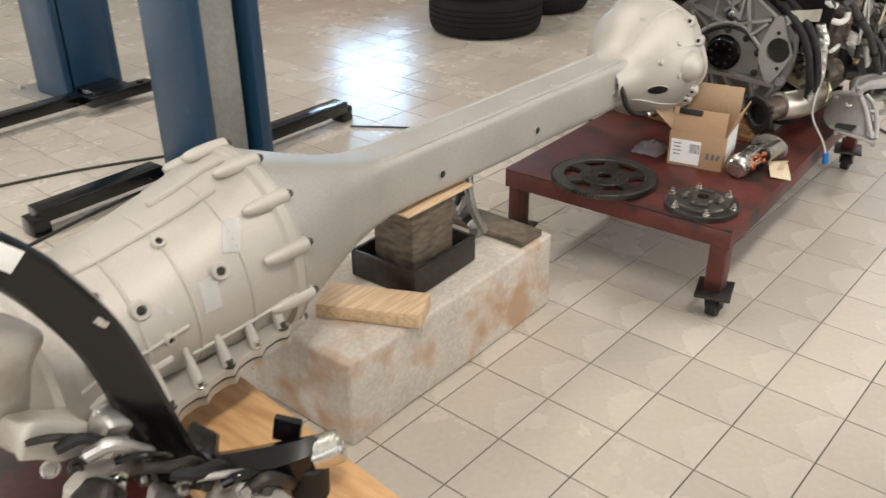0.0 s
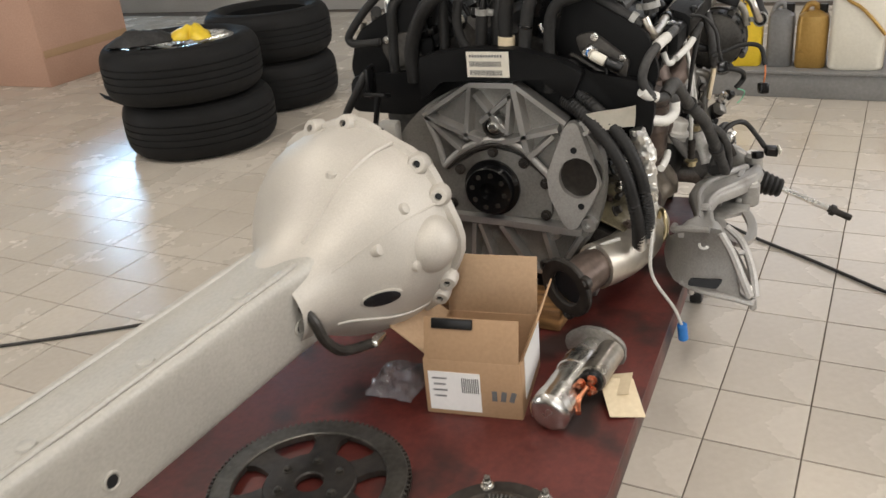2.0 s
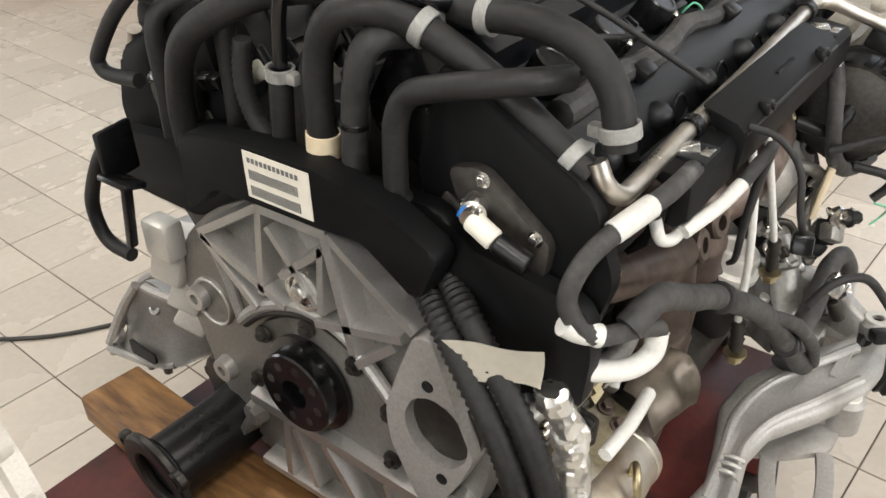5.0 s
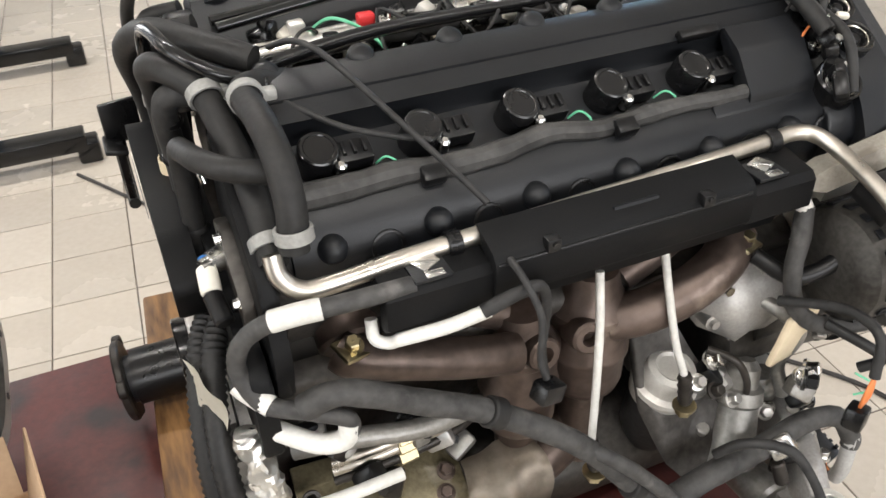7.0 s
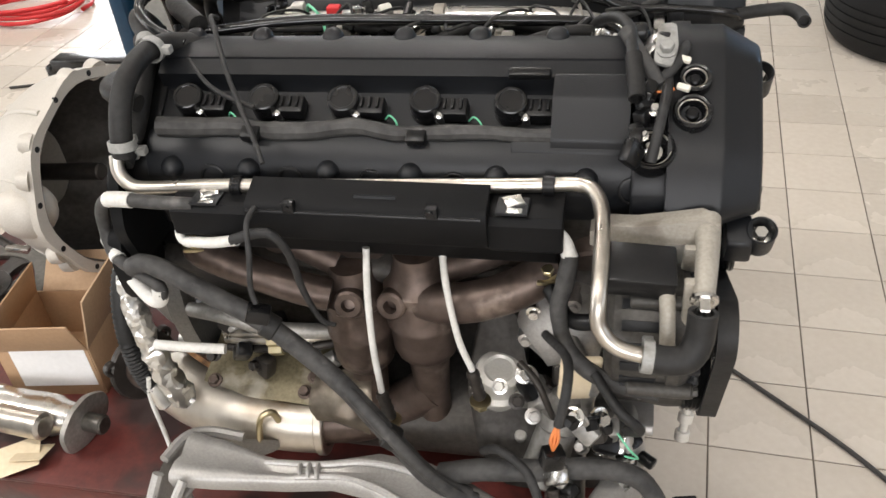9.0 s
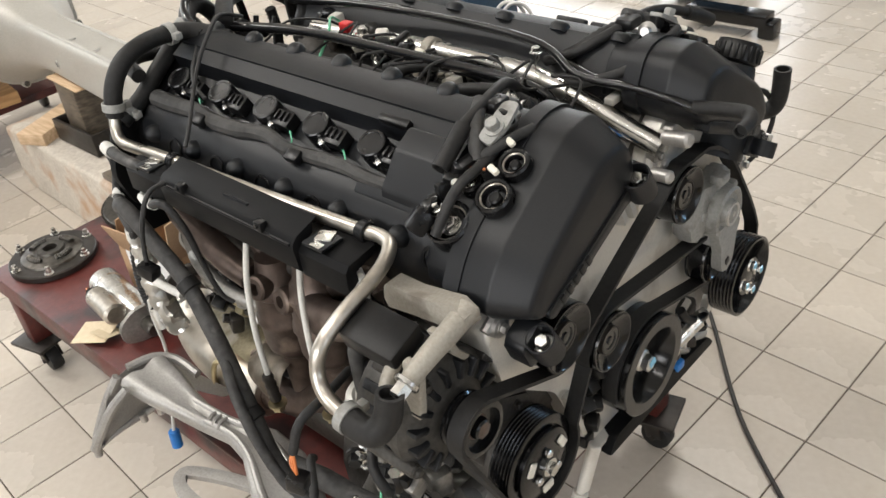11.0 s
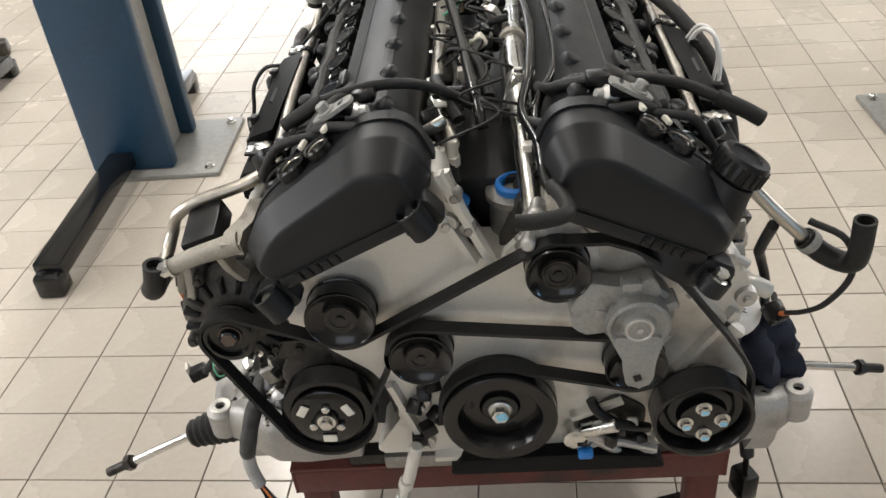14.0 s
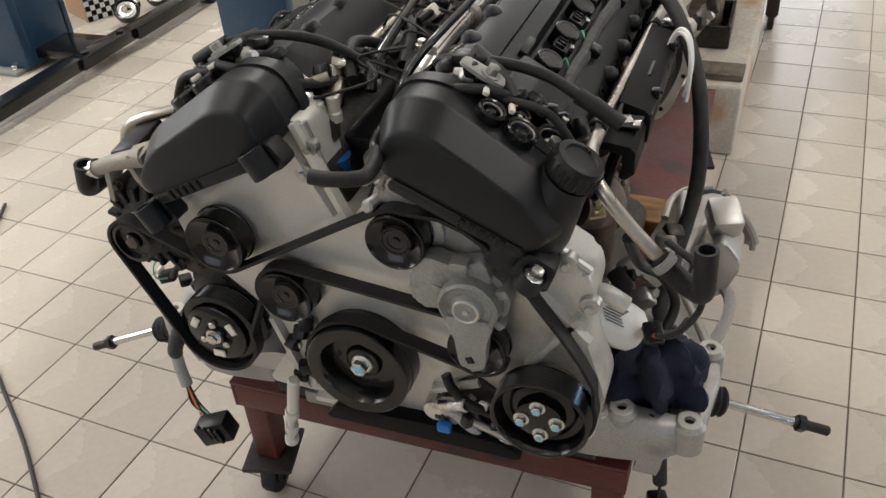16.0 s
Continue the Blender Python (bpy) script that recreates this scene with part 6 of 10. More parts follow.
ALT = (-0.343, 0.719)
alt = pulley("alternator_pulley", *ALT, 0.778, 0.812, 0.034, "small black alternator pulley", "grooved")
bm = B()
hexbolt(bm, (0.800, *ALT), (1, 0, 0), 0.011, 0.010)
part("pulley_nut", bm, RUST, alt, "rusty pulley nut")
bm = B()
lathe(bm, (0.668, *ALT), (1, *ALT), [(0, 0.030), (0.003, 0.055), (0.012, 0.066), (0.030, 0.070), (0.070, 0.070), (0.072, 0.074), (0.084, 0.074), (0.092, 0.068), (0.100, 0.056), (0.104, 0.036), (0.104, 0.0)], 44)
altb = part("alternator", bm, ALU_OILY, engine, "dull cast alternator with cooling slots")
for k in range(16):
    q = k * math.tau / 16 + 0.1
    bm = B()
    box(bm, (0.7665, ALT[0] + 0.057 * math.cos(q), ALT[1] + 0.057 * math.sin(q)), (0.016, 0.022, 0.0075), 0.002, (math.degrees(q), 0, 0))
    part("cooling_slot", bm, BLACK, altb)
for k in range(18):
    q = k * math.tau / 18
    bm = B()
    box(bm, (0.708, ALT[0] + 0.0695 * math.cos(q), ALT[1] + 0.0695 * math.sin(q)), (0.040, 0.0035, 0.012), 0.0012, (math.degrees(q), 0, 0))
    part("cooling_slot", bm, BLACK, altb)
for q in (28, 118, 208, 298):
    bm = B()
    c = Vector((0.756, ALT[0] + 0.075 * math.cos(radians(q)), ALT[1] + 0.075 * math.sin(radians(q))))
    rod(bm, c - Vector((0.06, 0, 0)), c + Vector((0.012, 0, 0)), 0.009, 14, 0.002)
    hexbolt(bm, c + Vector((0.012, 0, 0)), (1, 0, 0), 0.0055, 0.005)
    part("case_bolt", bm, ALU_OILY, altb)
# yellowed cast bracket that carries the alternator and compressor
for pts in ([(-0.384, 0.822), (-0.388, 0.776), (-0.392, 0.755)], [(-0.345, 0.836), (-0.332, 0.803), (-0.316, 0.784)]):
    bm = B()
    loft(bm, [[Vector((0.762 + e, y + d, z)) for e, d in ((-0.012, -0.0055), (0.012, -0.0055), (0.012, 0.0055), (-0.012, 0.0055))] for y, z in pts])
    bmesh.ops.bevel(bm, geom=bm.edges[:], offset=0.0025, segments=2, profile=0.5, affect="EDGES", clamp_overlap=True)
    part("alternator_arm", bm, ALU_BEIGE, altb, "yellowed cast arm", 40)
bm = B()
prism(bm, arc_outline([(-0.325, 0.672), (-0.262, 0.672), (-0.205, 0.640), (-0.200, 0.612), (-0.262, 0.632), (-0.320, 0.650)], 0.008), yz(0.742), 0.022, 0.004)
brace = part("accessory_bracket", bm, ALU_NEAR_BLACK, engine, "oily cast accessory bracket")
for y, z in ((-0.300, 0.664), (-0.268, 0.660), (-0.232, 0.640)):
    bm = B()
    hexbolt(bm, (0.764, y, z), (1, 0, 0), 0.0055, 0.006)
    part("bracket_bolt", bm, DARK_IRON, brace)
bm = B()
box(bm, (0.704, -0.372, 0.822), (0.075, 0.052, 0.030), 0.004, (18, 6, 4))
part("terminal_cover", bm, BLACK_SATIN, altb, "black plastic terminal cover")


def belt_strip(points, x=0.803, w=0.022, th=0.005):
    """A flat belt following (y, z) points."""
    bm = B()
    p = [Vector((0, *q)) for q in points]
    secs = []
    for i, c in enumerate(p):
        d = (p[min(i + 1, len(p) - 1)] - p[max(i - 1, 0)]).normalized()
        nrm = d.cross(Vector((1, 0, 0)))
        secs.append([c + Vector((x + a, 0, 0)) + nrm * b for a, b in ((-w / 2, -th / 2), (w / 2, -th / 2), (w / 2, th / 2), (-w / 2, th / 2))])
    loft(bm, secs)
    return bm


def arc(c, r, a0, a1, n=12):
    return [(c[0] + r * math.cos(radians(a0 + (a1 - a0) * k / n)), c[1] + r * math.sin(radians(a0 + (a1 - a0) * k / n))) for k in range(n + 1)]


outer_run = arc(AC, 0.068, 300, 205) + arc(ALT, 0.037, 200, 75) + arc(ID1, 0.049, 245, 300) + arc(ID2, 0.0435, 125, 75) + [(0.140, 0.838), (0.170, 0.826), (0.196, 0.808), (0.220, 0.784), (0.243, 0.754), (0.265, 0.722), (0.292, 0.684), (0.316, 0.646), (0.334, 0.610)] + arc(PS, 0.070, 18, -100)
part("drive_belt", belt_strip(outer_run), RUBBER, engine, "black ribbed drive belt", 50)
part("drive_belt", belt_strip(arc(ID3, 0.0455, 200, 80) + arc(TENP, 0.044, 100, 60)), RUBBER, engine, "black ribbed drive belt", 50)
part("drive_belt", belt_strip(arc((0, CZ - 0.006), 0.0825, 190, 62) + arc(TENP, 0.044, 240, 330)), RUBBER, engine, "black ribbed drive belt", 50)
part("drive_belt", belt_strip(arc(ID3, 0.0455, 200, 170)[::-1] + arc(AC, 0.068, 15, -60)), RUBBER, engine, "black ribbed drive belt", 50)


# ---- hoses, pipes and fittings of the engine ----
def run(name, points, r, material, parent, label="", **kw):
    bm = B()
    hose(bm, points, r, **kw)
    return part(name, bm, material, parent, label, 60)


def clamp(at, towards, r, parent, w=0.012):
    """A worm-drive hose clip."""
    bm = B()
    a = Vector(at)
    z = Vector(towards).normalized()
    ring(bm, a - z * w / 2, a + z * w / 2, r + 0.0022, r - 0.001, 24, 0.0006)
    o, x, y, _, _ = axis_frame(a, a + z)
    box(bm, o + x * (r + 0.006), (0.012, 0.012, 0.011), 0.002)
    return part("hose_clip", bm, ALU_TENS, parent, "dull metal hose clip")


def mirror(points):
    return [(x, -y, z) for x, y, z in points]


# coolant hoses over the rear of each bank
top1 = [(0.020, -0.036, 0.80), (0.020, -0.038, 0.87), (0.018, -0.046, 0.945), (0.014, -0.072, 0.985), (0.030, -0.105, 0.991), (0.052, -0.130, 0.976), (0.060, -0.168, 0.956), (0.066, -0.208, 0.931), (0.068, -0.245, 0.904), (0.066, -0.272, 0.889), (0.066, -0.288, 0.880)]
top2 = [(0.135, -0.110, 0.962), (0.095, -0.140, 0.978), (0.082, -0.175, 0.985), (0.084, -0.225, 0.986), (0.086, -0.267, 0.972), (0.086, -0.293, 0.940), (0.082, -0.302, 0.900)]
h1 = run("coolant_hose", top1, 0.0135, RUBBER, engine, "thick black coolant hose", segs=16)
clamp((0.054, -0.134, 0.975), (0.15, -1, -0.5), 0.0148, h1)
clamp((0.066, -0.270, 0.890), (0.0, -0.85, -0.5), 0.0148, h1)
h2 = run("coolant_hose", top2, 0.0135, RUBBER, engine, "thick black coolant hose", segs=16)
clamp((0.084, -0.178, 0.985), (0, -1, 0), 0.0148, h2)
clamp((0.084, -0.300, 0.915), (0, -0.2, -1), 0.0148, h2)
run("breather_hose", [(0.020, -0.124, 0.800), (0.020, -0.124, 0.86), (0.020, -0.128, 0.905), (0.020, -0.142, 0.930), (0.022, -0.168, 0.941), (0.030, -0.210, 0.951), (0.050, -0.240, 0.953), (0.090, -0.250, 0.945)], 0.0112, RUBBER, engine, "black breather hose", segs=14)
run("breather_hose", [(0.020, -0.124, 0.835), (0.020, -0.124, 0.80), (0.020, -0.122, 0.765)], 0.0125, LOOM, engine, "ribbed hose end", segs=12, steps=8, ribs=0.002)
run("rear_hose", [(0.020, 0.165, 0.78), (0.016, 0.162, 0.85), (0.004, 0.125, 0.922), (0.010, 0.085, 0.957), (0.030, 0.020, 0.986), (0.060, -0.050, 0.995), (0.110, -0.095, 0.983)], 0.0145, RUBBER, engine, "arched black hose behind the engine", segs=14)
run("rear_hose", [(0.022, -0.070, 0.79), (0.021, -0.078, 0.88), (0.018, -0.092, 0.945), (0.030, -0.105, 0.968), (0.07, -0.115, 0.962)], 0.0125, LOOM, engine, "thick taped upright loom", segs=12, wobble=0.05)
for z in (0.84, 0.89, 0.935):
    bm = B()
    y = -0.0735 - 0.09 * (z - 0.84) - (0.005 if z > 0.9 else 0)
    ring(bm, (0.0205, y, z - 0.003), (0.0205, y - 0.001, z + 0.003), 0.0142, 0.0118, 18, 0.0008)
    part("cable_tie", bm, BLACK_SATIN, engine)
run("rear_hose", [(0.020, 0.016, 0.80), (0.020, 0.013, 0.86), (0.019, 0.006, 0.92)], 0.0115, RUBBER, engine, "upright black hose behind the engine", segs=12)
run("rear_pipe", [(0.019, 0.006, 0.915), (0.018, -0.003, 0.975), (0.020, -0.018, 1.003), (0.026, -0.060, 1.012), (0.035, -0.105, 1.010), (0.065, -0.132, 0.994), (0.11, -0.138, 0.976)], 0.0072, BLACK_METAL, engine, "thin glossy black pipe", segs=12)
clamp((0.0193, 0.0065, 0.918), (0, -0.1, 1), 0.0118, engine)
run("rear_hose", [(0.022, 0.010, 0.80), (0.022, 0.028, 0.832), (0.021, 0.053, 0.862), (0.020, 0.061, 0.90), (0.022, 0.055, 0.94)], 0.0088, RUBBER, engine, "thin ribbed conduit", segs=12, steps=12, ribs=0.0014)
run("rear_hose", [(0.05, 0.17, 0.985), (0.030, 0.205, 0.970), (0.022, 0.255, 0.930), (0.020, 0.300, 0.880), (0.020, 0.306, 0.864), (0.020, 0.290, 0.856), (0.020, 0.235, 0.860)], 0.0085, RUBBER, engine, "looped black hose", segs=12)
run("rear_hose", [(-0.010, 0.262, 0.80), (-0.030, 0.270, 0.775), (-0.030, 0.308, 0.715), (-0.030, 0.308, 0.675), (-0.030, 0.290, 0.658), (-0.030, 0.252, 0.656)], 0.0085, RUBBER, engine, "bent black hose hanging free", segs=12)
for k, (y, z, zz) in enumerate(((0.10, 0.80, 0.95), (-0.012, 0.80, 0.93), (0.215, 0.78, 0.93))):
    run("rear_hose", [(0.034, y, z), (0.034, y - 0.004, (z + zz) / 2), (0.036, y - 0.010, zz), (0.08, y - 0.03, zz + 0.018)], 0.0105 + 0.002 * (k % 2), RUBBER, engine, "upright black hose behind the engine", segs=12)
bm = B()
ring(bm, (0.020, -0.038, 0.848), (0.020, -0.040, 0.872), 0.0165, 0.0146, 20, 0.0006)
part("hose_tag", bm, CREAM, engine, "cream paper tag round a hose")
# connectors and small fittings at the rear
for k in range(18):
    bm = B()
    q = Vector((0.040 + 0.01 * noise.noise(V(k, 1, 0)), -0.11 + 0.26 * ((k * 0.381966) % 1), 0.87 + 0.09 * ((k * 0.618) % 1)))
    if k % 3:
        box(bm, q, (0.018, 0.014, 0.020), 0.003, (k * 20, k * 33, 0))
    else:
        rod(bm, q, q + V(-0.004, 0.010, 0.022), 0.005, 12, 0.001)
    part("rear_connector", bm, (STEEL, WHITE_PLASTIC)[k % 2] if k % 7 == 0 else BLACK_SATIN, engine, "small connector")
# black end housings of the banks with pale plates
for s in (-1, 1):
    bm = B()
    prism(bm, arc_outline([(-0.155 * -s, 0.955), (-0.30 * -s, 0.875), (-0.325 * -s, 0.80), (-0.305 * -s, 0.735), (-0.20 * -s, 0.735), (-0.125 * -s, 0.84)], 0.015), yz(0.046), 0.016, 0.004)
    part("bank_end", bm, BLACK_MATT, engine, "black plastic bank end housing")
    bm = B()
    out = [(-0.170, 0.868), (-0.203, 0.876), (-0.272, 0.824), (-0.266, 0.788), (-0.180, 0.836)] if s < 0 else [(0.238, 0.841), (0.235, 0.868), (0.162, 0.880), (0.160, 0.822), (0.220, 0.800)]
    prism(bm, arc_outline(out, 0.008), yz(0.034), 0.012, 0.002)
    plate = part("end_plate", bm, ALU_NEAR_BLACK, engine, "dull dark machined end plate")
    for y, z in (out[1], out[2], out[4]):
        bm = B()
        cy, cz = sum(a for a, b in out) / 5, sum(b for a, b in out) / 5
        hexbolt(bm, (0.034, y + (cy - y) * 0.25, z + (cz - z) * 0.25), (-1, 0, 0), 0.005, 0.005)
        part("plate_bolt", bm, STEEL, plate)
# sensor with a bright nut on the head's end
bm = B()
lathe(bm, (0.036, -0.200, 0.842), (-0.2, -0.28, 0.82), [(0, 0.012), (0.016, 0.012), (0.017, 0.009), (0.026, 0.009)], 16)
sensor = part("temperature_sensor", bm, STEEL, engine, "bright sensor with a pale plug")
bm = B()
rod(bm, (0.016, -0.206, 0.838), (0.014, -0.232, 0.826), 0.010, 14, 0.002)
part("sensor_plug", bm, WHITE_PLASTIC, sensor)
bm = B()
rod(bm, (0.014, -0.232, 0.826), (0.018, -0.262, 0.812), 0.0095, 14, 0.002)
part("sensor_socket", bm, BLACK_SATIN, sensor)
bm = B()
rod(bm, (0.016, -0.196, 0.843), (0.016, -0.203, 0.8395), 0.006, 12, 0.001)
part("sensor_seal", bm, CYAN, sensor, "small blue seal")
# bracket at the far rear corner
bm = B()
for at, size, turn in (((-0.020, 0.245, 0.790), (0.05, 0.008, 0.06), (0, 0, 10)), ((-0.035, 0.225, 0.765), (0.03, 0.05, 0.008), (0, 15, 0)), ((-0.030, 0.235, 0.72), (0.012, 0.010, 0.10), (12, 0, 0))):
    box(bm, at, size, 0.003, turn)
part("pipe_bracket", bm, BLACK_SATIN, engine, "black plastic bracket")
bm = B()
for k in range(4):
    box(bm, (0.0 + 0.01 * k, 0.225 + 0.012 * (k % 2), 0.675 - 0.045 * k), (0.03, 0.045, 0.05), 0.006, (k * 12, k * 9, k * 15))
part("side_casting", bm, ALU_PALE, engine, "pale cast bracket")


# bright coolant pipe along each cover
def coolant_pipe(s):
    f = (lambda p: p) if s < 0 else mirror
    pts = f([(0.064, -0.292, 0.895), (0.066, -0.300, 0.876), (0.080, -0.306, 0.862), (0.105, -0.306, 0.858), (0.20, -0.304, 0.864), (0.40, -0.298, 0.868), (0.58, -0.288, 0.870), (0.630, -0.286, 0.872), (0.652, -0.298, 0.870), (0.662, -0.330, 0.860), (0.664, -0.390, 0.842), (0.664, -0.424, 0.822), (0.666, -0.437, 0.795), (0.685, -0.444, 0.775), (0.722, -0.446, 0.766)]) if s < 0 else f([(0.064, -0.292, 0.895), (0.080, -0.306, 0.862), (0.20, -0.304, 0.864), (0.40, -0.298, 0.868), (0.62, -0.290, 0.866), (0.68, -0.296, 0.872), (0.728, -0.312, 0.866), (0.742, -0.350, 0.826), (0.748, -0.406, 0.770)])
    p = run("coolant_pipe", pts, 0.0088, NICKEL, engine, "bright metal coolant pipe", segs=14)
    for x in (0.225, 0.600):
        bm = B()
        y, z = (-0.3035, 0.8645) if x < 0.3 else (-0.287, 0.8705)
        ring(bm, (x - 0.007, -s * y, z), (x + 0.007, -s * y, z), 0.0125, 0.0085, 18, 0.001)
        box(bm, (x, -s * (y + 0.0), z - 0.014), (0.013, 0.012, 0.016), 0.002)
        part("pipe_clip", bm, BLACK_SATIN, p, "black plastic pipe clip")
    return p


pipe_a, pipe_b = coolant_pipe(-1), coolant_pipe(1)
run("elbow_hose", [(0.712, -0.446, 0.768), (0.735, -0.447, 0.764), (0.756, -0.445, 0.768), (0.766, -0.434, 0.785), (0.768, -0.426, 0.815)], 0.0155, RUBBER, engine, "short black elbow hose, open at its end", segs=16, hollow=True)
clamp((0.716, -0.446, 0.767), (1, 0, -0.1), 0.0155, engine)
elbow = run("elbow_hose", [(0.747, 0.392, 0.784), (0.750, 0.414, 0.763), (0.758, 0.437, 0.752), (0.772, 0.449, 0.760), (0.778, 0.450, 0.785), (0.779, 0.448, 0.826)], 0.0138, RUBBER, engine, "short black elbow hose, open at its end", segs=16, hollow=True)
clamp((0.747, 0.400, 0.776), (0.1, 0.75, -0.7), 0.0140, elbow)
lead = run("sensor_lead", [(0.735, 0.400, 0.800), (0.760, 0.440, 0.785), (0.772, 0.450, 0.740), (0.765, 0.430, 0.690), (0.745, 0.412, 0.660), (0.722, 0.398, 0.640)], (0.0048, 0.0035), LOOM, engine, "thin black sensor lead", segs=8)
bm = B()
box(bm, (0.700, 0.392, 0.622), (0.030, 0.026, 0.024), 0.003, (10, 30, 20))
part("lead_plug", bm, BLACK_SATIN, lead, "black plug")
bm = B()
hose(bm, [(0.734, 0.405, 0.650), (0.712, 0.395, 0.630)], 0.0036, 6, 3)
part("bare_wire", bm, ORANGE, lead, "bare orange wire")


# black heat-shield tray along each cover
def tray(s):
    sy = lambda y: -s * y
    t_outline = [(-0.3035, 0.8790), (-0.338, 0.868), (-0.345, 0.861), (-0.347, 0.853), (-0.344, 0.822), (-0.337, 0.814), (-0.326, 0.816), (-0.330, 0.824), (-0.333, 0.850), (-0.328, 0.856), (-0.3135, 0.8600), (-0.3125, 0.8745), (-0.3040, 0.8770)]
    bm = B()
    prism(bm, [(sy(y), z) for y, z in t_outline], yz(0.248), 0.288, 0.003)
    t = part("cable_tray", bm, BLACK_MATT, engine, "black plastic cable tray and heat shield")
    for x0, w in ((0.145, 0.105), (0.535, 0.085)):
        bm = B()
        prism(bm, [(sy(y), z) for y, z in ((-0.290, 0.862), (-0.334, 0.856), (-0.341, 0.848), (-0.341, 0.816), (-0.330, 0.806), (-0.320, 0.808), (-0.328, 0.846), (-0.290, 0.850))], yz(x0), w, 0.003)
        part("tray_end", bm, BLACK_MATT, t)
    # thin dark sheet that stands for the shadow under the tray
    bm = B()
    prism(bm, [(sy(y), z) for y, z in ((-0.318, 0.856), (-0.322, 0.852), (-0.306, 0.776), (-0.288, 0.760), (-0.284, 0.764), (-0.300, 0.780))], yz(0.150), 0.46, 0.0015)
    part("undertray_shade", bm, BLACK_MATT, t, "thin dark sheet for the shade under the tray")
    bm = B()
    hose(bm, [(0.25 + 0.028 * k, sy(-0.3455), 0.8585) for k in range(11)], 0.0022, 8, 1)
    part("tray_bead", bm, BLACK_SATIN, t)
    for x in (0.305, 0.475):
        bm = B()
        box(bm, (x, sy(-0.344), 0.866), (0.014, 0.012, 0.014), 0.002)
        rod(bm, (x, sy(-0.346), 0.868), (x, sy(-0.353), 0.868), 0.003, 10)
        part("tray_latch", bm, BLACK_SATIN, t)
    bm = B()
    box(bm, (0.405, sy(-0.326), 0.8712), (0.050, 0.007, 0.003), 0, (-s * -18, 0, 0))
    part("tray_slot", bm, BLACK, t)
    for x, z in ((0.192, 0.862), (0.563, 0.866)):
        bm = B()
        box(bm, (x, sy(-0.316), z), (0.022, 0.020, 0.004), 0.001, (0, 0, 25))
        box(bm, (x, sy(-0.316), z), (0.022, 0.006, 0.005), 0.001, (0, 0, -30))
        box(bm, (x + 0.003, sy(-0.333), z - 0.003), (0.018, 0.010, 0.005), 0.001)
        part("spring_clip", bm, STEEL, t, "bright spring clip")
        bm = B()
        box(bm, (x, sy(-0.322), z - 0.003), (0.036, 0.034, 0.004), 0.001)
        part("clip_seat", bm, BLACK, t)
    return t


tray_a, tray_b = tray(-1), tray(1)
hang = run("hanging_lead", [(0.262, -0.345, 0.862), (0.262, -0.372, 0.858), (0.268, -0.395, 0.83), (0.264, -0.404, 0.79), (0.268, -0.409, 0.770)], 0.0035, LOOM, tray_a, "thin hanging lead", segs=8)
bm = B()
box(bm, (0.269, -0.411, 0.756), (0.028, 0.020, 0.020), 0.003, (0, 20, 15))
part("lead_plug", bm, BLACK_SATIN, hang, "black plug")
run("bonnet_cable", [(0.13, -0.075, 0.985), (0.145, -0.12, 1.005), (0.165, -0.155, 1.0), (0.20, -0.215, 0.965), (0.245, -0.275, 0.915), (0.262, -0.300, 0.895)], 0.0032, LOOM, engine, "thin grey-black cable lying over the cover", segs=8)
run("bonnet_cable", [(0.12, -0.16, 0.965), (0.16, -0.20, 0.950), (0.20, -0.225, 0.942), (0.235, -0.235, 0.935)], 0.003, LOOM, engine, "thin grey-black cable lying over the cover", segs=8)


